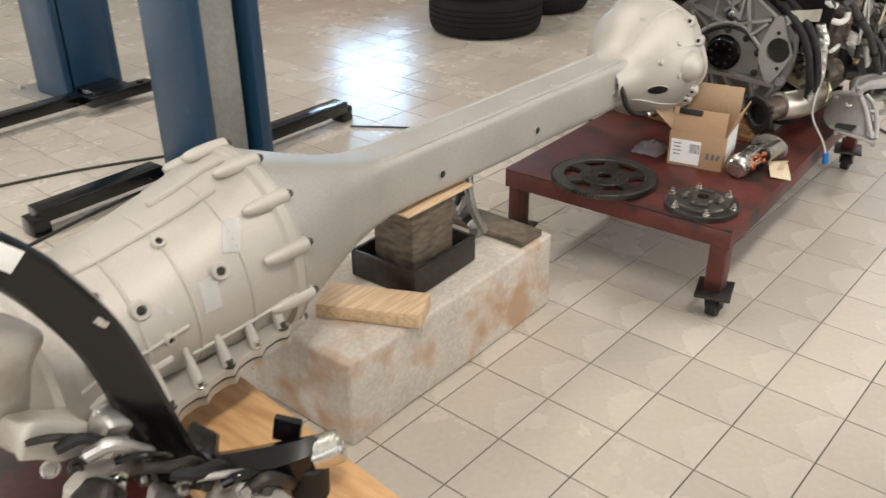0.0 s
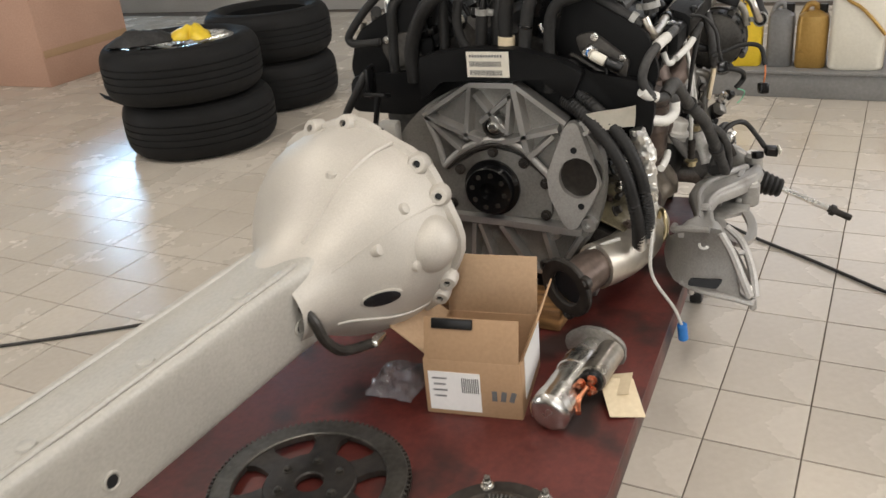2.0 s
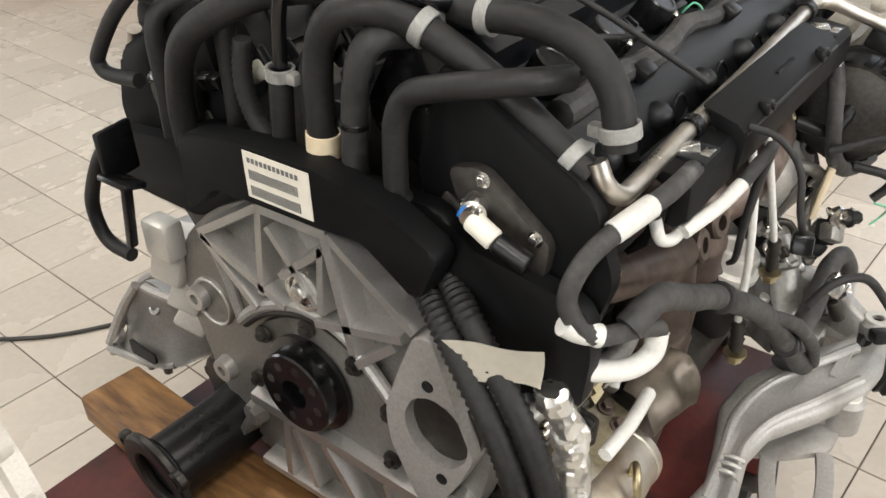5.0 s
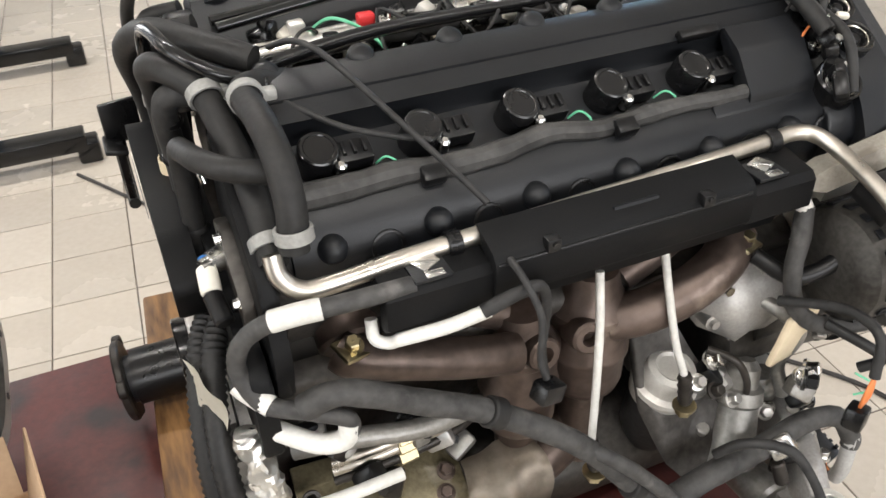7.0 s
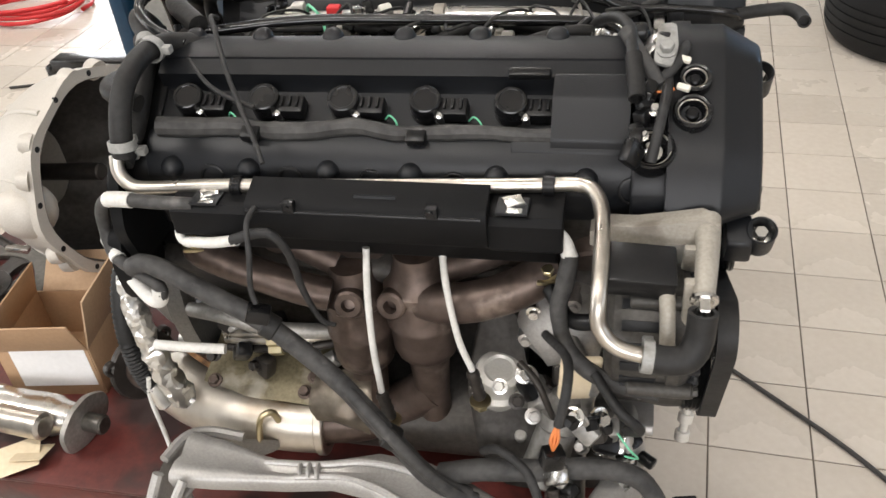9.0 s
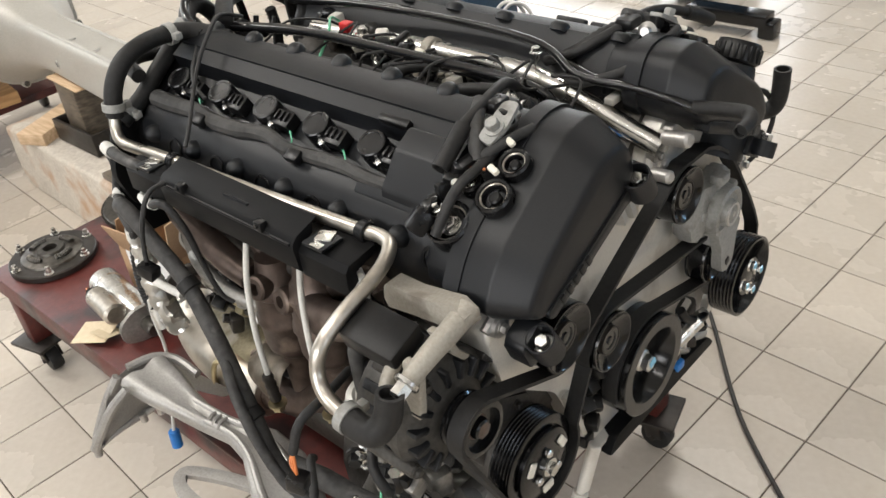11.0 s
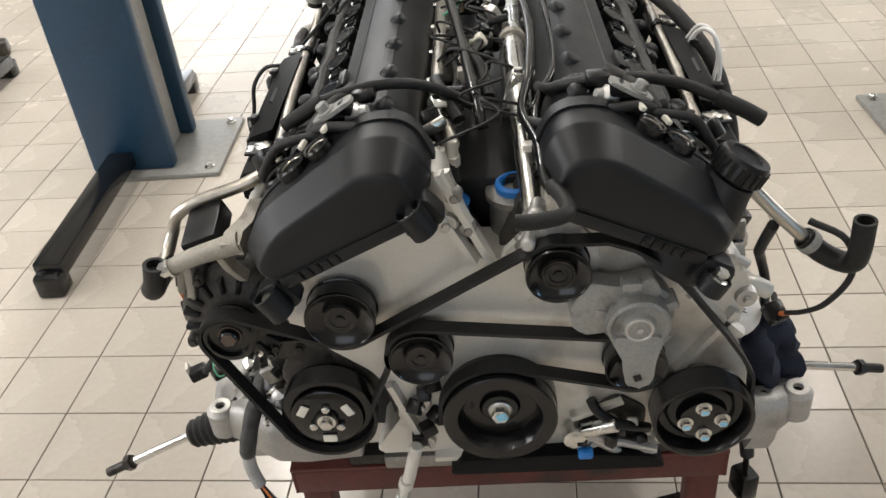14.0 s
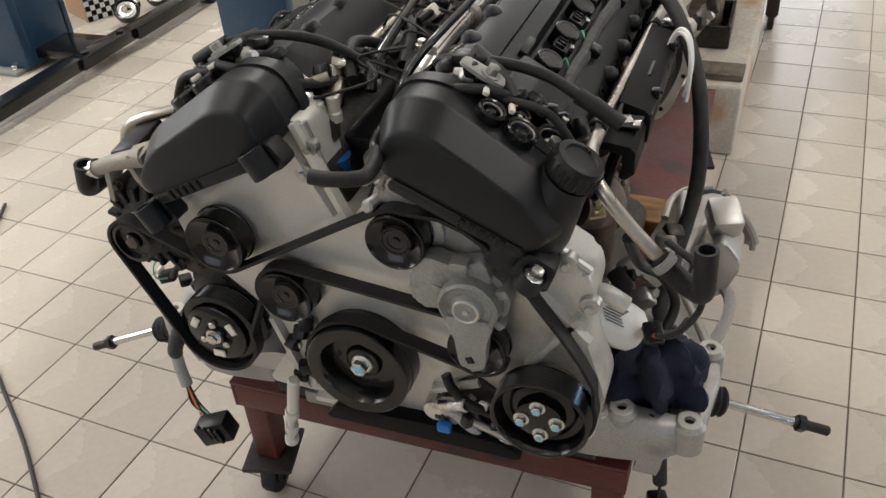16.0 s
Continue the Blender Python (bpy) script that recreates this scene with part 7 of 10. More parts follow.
# exhaust manifolds with twin cans, one set for each bank
def manifold(s):
    q = (lambda p: p) if s < 0 else mirror
    m = run("manifold_runner", q([(0.118, -0.262, 0.742), (0.135, -0.274, 0.734), (0.21, -0.282, 0.710), (0.26, -0.284, 0.694), (0.305, -0.280, 0.680)]), 0.0225, RUST, engine, "scaled brown exhaust manifold runner", segs=18)
    run("manifold_runner", q([(0.600, -0.262, 0.740), (0.57, -0.285, 0.722), (0.52, -0.292, 0.700), (0.47, -0.284, 0.682), (0.43, -0.268, 0.672)]), 0.027, RUST, engine, "scaled brown exhaust manifold runner", segs=18)
    for x in (0.235, 0.54):
        run("manifold_branch", q([(x, -0.205, 0.760), (x, -0.232, 0.742), (0.5 * x + 0.19, -0.240, 0.705)]), 0.021, RUST, engine, "scaled brown exhaust branch", segs=14)
    for x, hx, yy in ((0.328, 0.333, -0.250), (0.420, 0.392, -0.245)):
        bm = B()
        c = q([(x, yy, 0.0)])[0]
        g = 1.0 if x > 0.4 else 0.94
        lathe(bm, (c[0], c[1], 0.735 if g == 1 else 0.712), (c[0], c[1], 0), [(d, r * g) for d, r in ((0, 0.030), (0.03, 0.036), (0.045, 0.046), (0.048, 0.0495), (0.056, 0.0495), (0.060, 0.046), (0.10, 0.048), (0.105, 0.051), (0.112, 0.051), (0.117, 0.048), (0.155, 0.047), (0.168, 0.043), (0.182, 0.030), (0.25, 0.025), (0.30, 0.025))], 32)
        can = part("catalyst_can", bm, RUST, engine, "scaled brown catalyst can")
        bm = B()
        h = q([(hx, yy - 0.040 * g, 0.676)])[0]
        d = V(0.1 * (1 if x < 0.4 else -1), s, 0.25)
        lathe(bm, V(*h) - d * 0.02, V(*h) + d, [(0, 0.022), (0.03, 0.020), (0.033, 0.017), (0.033, 0.0095), (0.016, 0.0095), (0.016, 0)], 20)
        part("sensor_boss", bm, RUST, can, "brown threaded sensor boss")
    for x, y, z in ((0.128, -0.278, 0.758), (0.597, -0.286, 0.745)):
        n = q([(x, y, z)])[0]
        bm = B()
        box(bm, (n[0], n[1], n[2] - 0.006), (0.034, 0.030, 0.006), 0.002, (10, 10, 20))
        hexbolt(bm, (n[0], n[1], n[2] - 0.003), (0, s * 0.4, 1), 0.008, 0.010)
        part("manifold_nut", bm, BRASS, engine, "yellowish manifold nut")
    return m


# added dark panel that keeps the gap behind the manifold black
bm = B()
prism(bm, arc_outline([(0.03, 0.690), (0.03, 0.815), (0.34, 0.800), (0.34, 0.745), (0.16, 0.735), (0.13, 0.690)], 0.010), lambda u, v, w: V(u, -0.228 - w, v), 0.004, 0.001)
part("dark_backing", bm, BLACK_SATIN, engine, "dark backing panel added behind the manifold")
manifold(-1)
manifold(1)
for pts in ([(0.380, -0.316, 0.790), (0.377, -0.330, 0.73), (0.375, -0.338, 0.65), (0.376, -0.339, 0.565)], [(0.470, -0.298, 0.790), (0.474, -0.312, 0.735), (0.486, -0.325, 0.66), (0.502, -0.330, 0.610)]):
    t = run("sensor_sleeve", pts, 0.0046, WHITE_SLEEVE, engine, "white glass-fibre sensor sleeve", segs=10)
    e = Vector(pts[-1])
    run("sleeve_boot", [e + V(0.001 * k, -0.002, -0.006 * k) for k in range(9)], 0.0075, DARK_IRON, t, "ribbed spring boot", segs=10, steps=1, ribs=0.002)
    bm = B()
    hexbolt(bm, e + V(0.008, -0.002, -0.052), (0, 0, -1), 0.010, 0.012)
    part("lambda_nut", bm, BRASS, t)
for k, dx in enumerate((0.0, 0.016)):
    run("sensor_sleeve", [(0.285 + dx, 0.335, 0.86), (0.300 + dx, 0.352, 0.892), (0.322 + dx, 0.370, 0.888), (0.338 + dx, 0.378, 0.850), (0.340 + dx, 0.370 + 0.4 * dx, 0.80)], 0.0034, PAPER, engine, "white glass-fibre sensor sleeve", segs=10)
# hoses with white sleeves beside the rear corner
run("vent_hose", [(0.175, -0.330, 0.852), (0.115, -0.332, 0.855), (0.06, -0.322, 0.850), (0.028, -0.306, 0.826), (0.016, -0.300, 0.79), (0.030, -0.318, 0.757), (0.070, -0.338, 0.748), (0.100, -0.346, 0.732), (0.094, -0.345, 0.708), (0.070, -0.332, 0.700), (0.031, -0.306, 0.714)], 0.0088, TAPE, engine, "looped dusty vent hose", segs=12)
for pts in ([(0.092, -0.329, 0.854), (0.07, -0.325, 0.852), (0.050, -0.318, 0.846)], [(0.100, -0.346, 0.730), (0.094, -0.345, 0.708), (0.070, -0.332, 0.700), (0.031, -0.306, 0.714)], [(0.155, -0.336, 0.800), (0.197, -0.350, 0.811), (0.236, -0.358, 0.823)], [(0.013, -0.299, 0.772), (0.022, -0.308, 0.763), (0.036, -0.322, 0.755)]):
    run("white_sleeve", pts, 0.0102 if pts[0][0] < 0.15 else 0.0068, WHITE_SLEEVE, engine, "white woven hose sleeve", segs=12)
run("vent_hose", [(0.230, -0.357, 0.822), (0.262, -0.364, 0.838), (0.285, -0.362, 0.836), (0.297, -0.354, 0.80), (0.300, -0.346, 0.74), (0.312, -0.340, 0.69), (0.325, -0.330, 0.672)], (0.0072, 0.003), LOOM, engine, "taped sensor lead", segs=10)
run("vent_hose", [(0.138, -0.315, 0.815), (0.138, -0.322, 0.797), (0.150, -0.328, 0.792), (0.160, -0.331, 0.796)], 0.0060, WHITE_SLEEVE, engine, "white bent hose end", segs=10)

# the thick taped loom that crosses the flank, and its branch
run("main_loom", [(0.062, -0.334, 0.752), (0.088, -0.342, 0.766), (0.116, -0.344, 0.757), (0.175, -0.347, 0.722), (0.238, -0.351, 0.686), (0.33, -0.374, 0.620), (0.40, -0.393, 0.538), (0.45, -0.405, 0.478), (0.50, -0.405, 0.448)], 0.0130, TAPE, engine, "thick grey taped wiring loom", segs=14, wobble=0.06)
run("main_loom", [(0.335, -0.375, 0.615), (0.38, -0.400, 0.585), (0.43, -0.415, 0.53), (0.475, -0.415, 0.47), (0.51, -0.405, 0.445)], 0.0085, TAPE, engine, "taped wiring loom branch", segs=10, wobble=0.08)
run("main_loom", [(0.46, -0.385, 0.462), (0.52, -0.385, 0.482), (0.60, -0.380, 0.487), (0.67, -0.375, 0.496), (0.722, -0.380, 0.488), (0.747, -0.390, 0.450), (0.747, -0.393, 0.435)], (0.0165, 0.0120), TAPE, engine, "thick taped wiring loom", segs=14, wobble=0.06)
for p in ((0.245, -0.352, 0.682), (0.40, -0.393, 0.538)):
    bm = B()
    rod(bm, V(*p) - V(0.008, 0, -0.006), V(*p) + V(0.008, 0, -0.006), 0.0168, 16, 0.002)
    part("loom_tape", bm, RUBBER, engine, "black tape wrap")
run("side_loom", [(0.018, -0.150, 0.752), (-0.004, -0.185, 0.738), (-0.018, -0.222, 0.708), (-0.026, -0.258, 0.665), (-0.028, -0.282, 0.615), (-0.026, -0.295, 0.565), (-0.018, -0.302, 0.515), (0.0, -0.300, 0.465)], 0.0112, RUBBER, engine, "ribbed black conduit", segs=14, steps=14, ribs=0.0022)
run("side_loom", [(0.030, -0.170, 0.760), (0.008, -0.205, 0.747), (-0.006, -0.243, 0.716), (-0.014, -0.280, 0.672), (-0.014, -0.303, 0.620), (-0.010, -0.314, 0.570), (-0.002, -0.318, 0.530), (0.010, -0.314, 0.485)], 0.0112, RUBBER, engine, "ribbed black conduit", segs=14, steps=14, ribs=0.0022)
for p in ((-0.012, -0.302, 0.500), (0.004, -0.317, 0.512)):
    bm = B()
    rod(bm, V(*p), V(*p) + V(0.014, -0.002, -0.042), 0.0118, 16, 0.003)
    part("foil_cuff", bm, FOIL, engine, "bright foil cuff on a conduit")
bm = B()
hose(bm, [(0.012, -0.290, 0.700), (0.018, -0.306, 0.660), (0.024, -0.312, 0.61), (0.030, -0.312, 0.55), (0.040, -0.302, 0.47)], (0.013, 0.019), 22, 14, 0.16)
crumple(bm, 0.0055, 60)
crumple(bm, 0.0030, 150)
part("foil_wrap", bm, FOIL, engine, "crumpled foil wrap round a hose", 18)
run("white_sleeve", [(0.050, -0.331, 0.611), (0.10, -0.332, 0.612), (0.153, -0.326, 0.608)], 0.0072, WHITE_SLEEVE, engine, "white woven hose sleeve", segs=10)
for z, r, m in ((0.552, 0.0075, NICKEL), (0.565, 0.007, NICKEL), (0.535, 0.007, DARK_IRON)):
    run("oil_line", [(0.10, -0.235, z - 0.012), (0.16, -0.245, z), (0.24, -0.245, z + 0.012), (0.30, -0.22, z + 0.01)], r, m, engine, "metal oil line", segs=10)
    bm = B()
    lathe(bm, (0.175, -0.247, z + 0.003), (0.30, -0.245, z + 0.02), [(0, 0.007), (0.001, 0.0115), (0.022, 0.0115), (0.023, 0.007)], 6)
    part("line_nut", bm, BRASS, engine)
# pale bent heat shields under the cans
def bent_sheet(x0, x1, y, z, r, a0, a1, nx=10, na=8):
    """A sheet rolled round a line along x, crumpled."""
    bm = B()
    g = [[bm.verts.new((x0 + (x1 - x0) * i / nx, y - (r + 0.02 * i / nx) * math.cos(radians(a0 + (a1 - a0) * k / na)), z + (r + 0.02 * i / nx) * math.sin(radians(a0 + (a1 - a0) * k / na)))) for k in range(na + 1)] for i in range(nx + 1)]
    for i in range(nx):
        for k in range(na):
            bm.faces.new((g[i][k], g[i + 1][k], g[i + 1][k + 1], g[i][k + 1]))
    crumple(bm, 0.012, 24)
    bmesh.ops.solidify(bm, geom=bm.faces[:], thickness=0.0012)
    return bm


part("heat_shield", bent_sheet(0.245, 0.345, -0.255, 0.455, 0.050, -5, 85), SHIELD, engine, "crumpled pale heat shield", 50)
bm = B()
box(bm, (0.155, -0.232, 0.482), (0.20, 0.105, 0.005), 0.002, (24, 0, -3))
crumple(bm, 0.003, 30, 3)
lower = part("side_plate", bm, OLIVE_CAST, engine, "stained cast side plate", 40)
for x, y, z in ((0.235, -0.245, 0.482), (0.225, -0.268, 0.472), (0.075, -0.262, 0.474), (0.15, -0.205, 0.498)):
    bm = B()
    hexbolt(bm, (x, y, z), (0, -0.4, 0.9), 0.008, 0.008)
    part("rusty_bolt", bm, RUST, lower, "rusty bolt head")
run("oil_line", [(0.06, -0.24, 0.60), (0.12, -0.262, 0.612), (0.20, -0.268, 0.598), (0.28, -0.25, 0.585)], 0.012, ALU_DARK, engine, "metal oil line", segs=12)
for k in range(16):
    bm = B()
    q = V(0.07 + 0.20 * ((k * 0.618034) % 1), -0.225 - 0.035 * ((k * 0.381966 + 0.3) % 1), 0.505 + 0.12 * ((k * 0.7548) % 1))
    if k % 3 == 0:
        hexbolt(bm, q, (math.sin(k), -1, 0.5), 0.008, 0.012)
    else:
        box(bm, q, (0.036, 0.024, 0.022), 0.005, (k * 31, k * 19, k * 47))
    part("flank_fitting", bm, (DARK_IRON, BLACK_SATIN, ALU_DARK, BLACK_SATIN, DARK_IRON, ALU)[k % 6], engine, "small metal or plastic fitting")
# castings, pinion housing and fasteners between the mount and the rack
bm = B()
loft(bm, [[V(x - w, y, z - h), V(x + w * 0.8, y - 0.010, z - h * 0.8), V(x + w, y + 0.01, z + h * 0.7), V(x + w * 0.3, y + 0.03, z + h), V(x - w * 0.9, y + 0.02, z + h * 0.6)] for x, y, z, w, h in ((0.520, -0.240, 0.600, 0.030, 0.030), (0.525, -0.285, 0.545, 0.045, 0.032), (0.545, -0.325, 0.490, 0.050, 0.036), (0.575, -0.350, 0.435, 0.040, 0.030))])
bmesh.ops.bevel(bm, geom=bm.edges[:], offset=0.006, segments=2, profile=0.5, affect="EDGES", clamp_overlap=True)
crumple(bm, 0.004, 28)
knuckle = part("mount_casting", bm, ALU_NEAR_BLACK, engine, "dull cast mount bracket", 45)
bm = B()
lathe(bm, (0.625, -0.300, 0.560), (0.590, -0.345, 0.430), [(0, 0.014), (0.010, 0.022), (0.035, 0.022), (0.038, 0.030), (0.055, 0.031), (0.060, 0.027), (0.11, 0.030), (0.14, 0.034)], 24)
pinion = part("pinion_housing", bm, ALU_DARK, engine, "cast steering pinion housing")
for k in range(7):
    bm = B()
    a = k * 0.9
    q = V(0.535 + 0.022 * k, -0.318 - 0.008 * (k % 3), 0.572 - 0.017 * k)
    hexbolt(bm, q, (0.3 * math.sin(a), -0.7, 0.7), 0.0075, 0.012)
    part("casting_bolt", bm, (STEEL, DARK_IRON, ALU)[k % 3], knuckle)
for k in range(5):
    bm = B()
    q = V(0.555 + 0.038 * k, -0.285 - 0.012 * (k % 2), 0.530 - 0.018 * k + 0.02 * (k % 2))
    box(bm, q, (0.044, 0.036, 0.034), 0.008, (k * 23, k * 31, k * 17))
    part("casting_lug", bm, (ALU_DARK, ALU_SUB, ALU)[k % 3], knuckle)
run("metal_strap", [(0.56, -0.30, 0.60), (0.585, -0.325, 0.592), (0.60, -0.335, 0.56), (0.61, -0.33, 0.52)], (0.006, 0.004), DARK_IRON, engine, "bent dark metal strap", segs=8)
# bright engine mount
bm = B()
lathe(bm, (0.524, -0.265, 0.512), (0.532, -0.290, 0.60), [(0, 0.030), (0.004, 0.039), (0.018, 0.040), (0.022, 0.043), (0.030, 0.043), (0.034, 0.036), (0.040, 0.034), (0.052, 0.034), (0.057, 0.031), (0.059, 0.022), (0.056, 0.018), (0.056, 0)], 32)
mount = part("engine_mount", bm, ALU_PALE, engine, "bright stepped engine mount")
bm = B()
lathe(bm, (0.522, -0.26, 0.43), (0.524, -0.265, 0.512), [(0, 0.030), (0.03, 0.040), (0.085, 0.036)], 24)
part("mount_rubber", bm, RUBBER, mount)
bm = B()
box(bm, (0.53, -0.19, 0.555), (0.06, 0.10, 0.03), 0.006, (20, 0, 0))
part("mount_arm", bm, ALU_DARK, mount)


# exhaust down-pipes that end in flanges over the trolley
def down_pipe(s):
    q = (lambda p: p) if s < 0 else mirror
    if s < 0:
        body = [(-0.035, -0.222, 0.428), (0.03, -0.255, 0.424), (0.11, -0.272, 0.418), (0.19, -0.274, 0.412), (0.25, -0.268, 0.408)]
        e = run("exhaust_pipe", body, 0.047, STEEL_WARM, engine, "bright straw-coloured stainless exhaust pipe", segs=24)
        run("exhaust_tail", [(0.24, -0.269, 0.408), (0.31, -0.258, 0.414), (0.37, -0.245, 0.445), (0.42, -0.24, 0.48)], 0.033, RUST, e, "scaled brown pipe", segs=18)
        run("exhaust_tail", [(-0.03, -0.224, 0.428), (-0.065, -0.205, 0.422), (-0.098, -0.188, 0.415)], 0.040, RUST, e, "scaled brown pipe", segs=18)
        bm = B()
        ring(bm, (0.238, -0.2695, 0.408), (0.252, -0.268, 0.408), 0.0495, 0.034, 28, 0.002)
        part("pipe_band", bm, STEEL_WARM, e)
        d, c = V(-0.85, 0.45, -0.1).normalized(), V(-0.102, -0.186, 0.414)
    else:
        e = run("exhaust_pipe", [(-0.096, 0.178, 0.404), (0.0, 0.172, 0.410), (0.10, 0.172, 0.425), (0.22, 0.19, 0.45)], 0.043, BLACK_SATIN, engine, "matt black exhaust pipe", segs=22)
        d, c = V(-1, 0.05, -0.08).normalized(), V(-0.104, 0.178, 0.403)
    bm = B()
    ring(bm, c, c + d * 0.013, 0.063, 0.036, 36, 0.003)
    fl = part("pipe_flange", bm, DARK_IRON, e, "dark open pipe flange")
    o, x, y, _, z = axis_frame(c, c + d)
    for k in range(3):
        bm = B()
        p = o + (x * math.cos(k * 2.09 + 0.5) + y * math.sin(k * 2.09 + 0.5)) * 0.060
        ring(bm, p, p + z * 0.013, 0.014, 0.006, 16, 0.002)
        part("flange_ear", bm, DARK_IRON, fl)
    bm = B()
    rod(bm, c - d * 0.01, c + d * 0.001, 0.037, 24)
    part("pipe_bore", bm, BLACK, fl, "dark pipe bore")


down_pipe(-1)
down_pipe(1)
run("thin_pipe", [(0.155, -0.30, 0.388), (0.162, -0.325, 0.42), (0.17, -0.32, 0.462), (0.185, -0.31, 0.468), (0.19, -0.305, 0.445)], 0.005, BRASS, engine, "thin hooked metal pipe", segs=8)
wire = run("sensor_lead", [(0.012, -0.326, 0.535), (0.002, -0.326, 0.49), (0.002, -0.326, 0.405), (0.035, -0.367, 0.315), (0.043, -0.382, 0.272)], 0.0036, WHITE_SLEEVE, engine, "thin white hanging lead", segs=8)
bm = B()
rod(bm, (0.043, -0.382, 0.276), (0.046, -0.386, 0.238), 0.0105, 14, 0.002)
part("lead_plug", bm, CYAN, wire, "bright blue plug")
run("sensor_lead", [(-0.010, -0.265, 0.482), (-0.03, -0.222, 0.468), (-0.06, -0.170, 0.436), (-0.09, -0.138, 0.40)], 0.0036, WHITE_SLEEVE, engine, "thin white lead", segs=8)
bm = B()
tl, tr, br, bl = V(-0.026, -0.204, 0.737), V(-0.003, -0.292, 0.750), V(-0.003, -0.291, 0.710), V(-0.022, -0.234, 0.706)
shell(bm, [[tl.lerp(tr, k / 8).lerp(bl.lerp(br, k / 8), q / 5) + V(0.003 * math.sin(k * 0.8 + q * 0.7), 0, 0) for k in range(9)] for q in range(6)], 0.0012)
part("paper_tag", bm, WHITE_LABEL, engine, "creased cream paper tag", 50)
bm = B()
box(bm, (0.640, -0.346, 0.628), (0.050, 0.010, 0.080), 0.004, (8, 4, 10))
crumple(bm, 0.003, 40)
part("paper_tag", bm, CREAM, engine, "cream card tag", 30)

bm = B()
loft(bm, [[V(x + w * math.cos(q * math.tau / 12), y, z + h * math.sin(q * math.tau / 12)) for q in range(12)] for x, y, z, w, h in ((0.615, -0.225, 0.650, 0.060, 0.055), (0.615, -0.270, 0.650, 0.062, 0.057), (0.618, -0.290, 0.648, 0.050, 0.048), (0.620, -0.302, 0.646, 0.046, 0.042), (0.620, -0.312, 0.645, 0.024, 0.022))])
crumple(bm, 0.009, 40)
housing = part("pump_housing", bm, ALU_SUB, engine, "rounded cast pump housing", 50)
for k in range(6):
    bm = B()
    a = k * math.tau / 6 + 0.3
    lathe(bm, (0.617 + 0.052 * math.cos(a), -0.262, 0.649 + 0.048 * math.sin(a)), (0.617 + 0.052 * math.cos(a), -1, 0.649 + 0.048 * math.sin(a)), [(0, 0.011), (0.030, 0.010), (0.031, 0.006), (0.037, 0.006)], 12)
    part("housing_boss", bm, ALU if k % 2 else STEEL, housing)
# brackets, pipes and plugs round the alternator and compressor
bm = B()
loft(bm, [[V(x, y - 0.012, z + h), V(x, y + 0.012, z + h), V(x, y + 0.014, z - h), V(x, y - 0.014, z - h)] for x, y, z, h in ((0.648, -0.300, 0.818, 0.008), (0.662, -0.307, 0.824, 0.016), (0.70, -0.308, 0.828, 0.013), (0.745, -0.312, 0.838, 0.014), (0.768, -0.314, 0.842, 0.016), (0.786, -0.316, 0.843, 0.008))])
part("bracket_arm", bm, ALU_BEIGE, engine, "pale cast alternator arm", 50)
run("bracket_tube", [(0.774, -0.306, 0.846), (0.774, -0.335, 0.838), (0.772, -0.372, 0.826), (0.770, -0.402, 0.813)], (0.0145, 0.0105), ALU_BEIGE, engine, "pale cast bracket tube", segs=16)
bm = B()
hexbolt(bm, (0.770, -0.402, 0.813), (0, -0.9, -0.35), 0.010, 0.016)
part("bracket_bolt", bm, STEEL, engine, "bright bolt")
run("bracket_tube", [(0.732, -0.376, 0.812), (0.735, -0.402, 0.79), (0.737, -0.414, 0.748)], 0.0085, ALU_BEIGE, engine, "pale cast rib", segs=12)
run("alternator_cable", [(0.628, -0.328, 0.805), (0.622, -0.338, 0.77), (0.615, -0.345, 0.735), (0.625, -0.352, 0.685), (0.655, -0.362, 0.655), (0.70, -0.372, 0.645), (0.735, -0.378, 0.645)], 0.0105, TAPE, engine, "grey taped alternator cable", segs=12, wobble=0.08)
run("white_sleeve", [(0.600, -0.312, 0.828), (0.618, -0.322, 0.820), (0.628, -0.330, 0.800)], 0.0095, WHITE_SLEEVE, engine, "white woven hose sleeve", segs=12)
for k in range(34):
    bm = B()
    q = V(0.56 + 0.17 * ((k * 0.618034) % 1), -0.27 - 0.13 * ((k * 0.381966 + 0.3) % 1), 0.455 + 0.16 * ((k * 0.7548) % 1))
    if k % 4 == 0:
        rod(bm, q, q + V(0.02 * math.sin(k), -0.012, 0.03 * math.cos(k)), 0.009, 12, 0.002)
    elif k % 4 == 1:
        hexbolt(bm, q, (math.sin(k), -1, math.cos(k)), 0.009, 0.014)
    else:
        box(bm, q, (0.032, 0.022, 0.026), 0.005, (k * 31, k * 19, k * 47))
    part("compressor_fitting", bm, (ALU_DARK, STEEL, BLACK_SATIN, BLACK_SATIN, DARK_IRON, ALU)[k % 6], engine, "small metal or plastic fitting")
pig = run("pigtail_lead", [(0.60, -0.35, 0.70), (0.630, -0.41, 0.722), (0.634, -0.455, 0.718), (0.626, -0.470, 0.676)], 0.0058, LOOM, engine, "thin taped lead hanging free", segs=8)
for k in range(3):
    run("bare_wire", [(0.626, -0.470, 0.680), (0.622 + 0.004 * (k - 1), -0.472, 0.655), (0.620, -0.470, 0.635)], 0.0020, ORANGE, pig, "orange-red wire", segs=6, steps=4)
bm = B()
box(bm, (0.619, -0.470, 0.622), (0.026, 0.022, 0.026), 0.004, (0, 10, 25))
part("lead_plug", bm, BLACK_SATIN, pig, "small black plug")
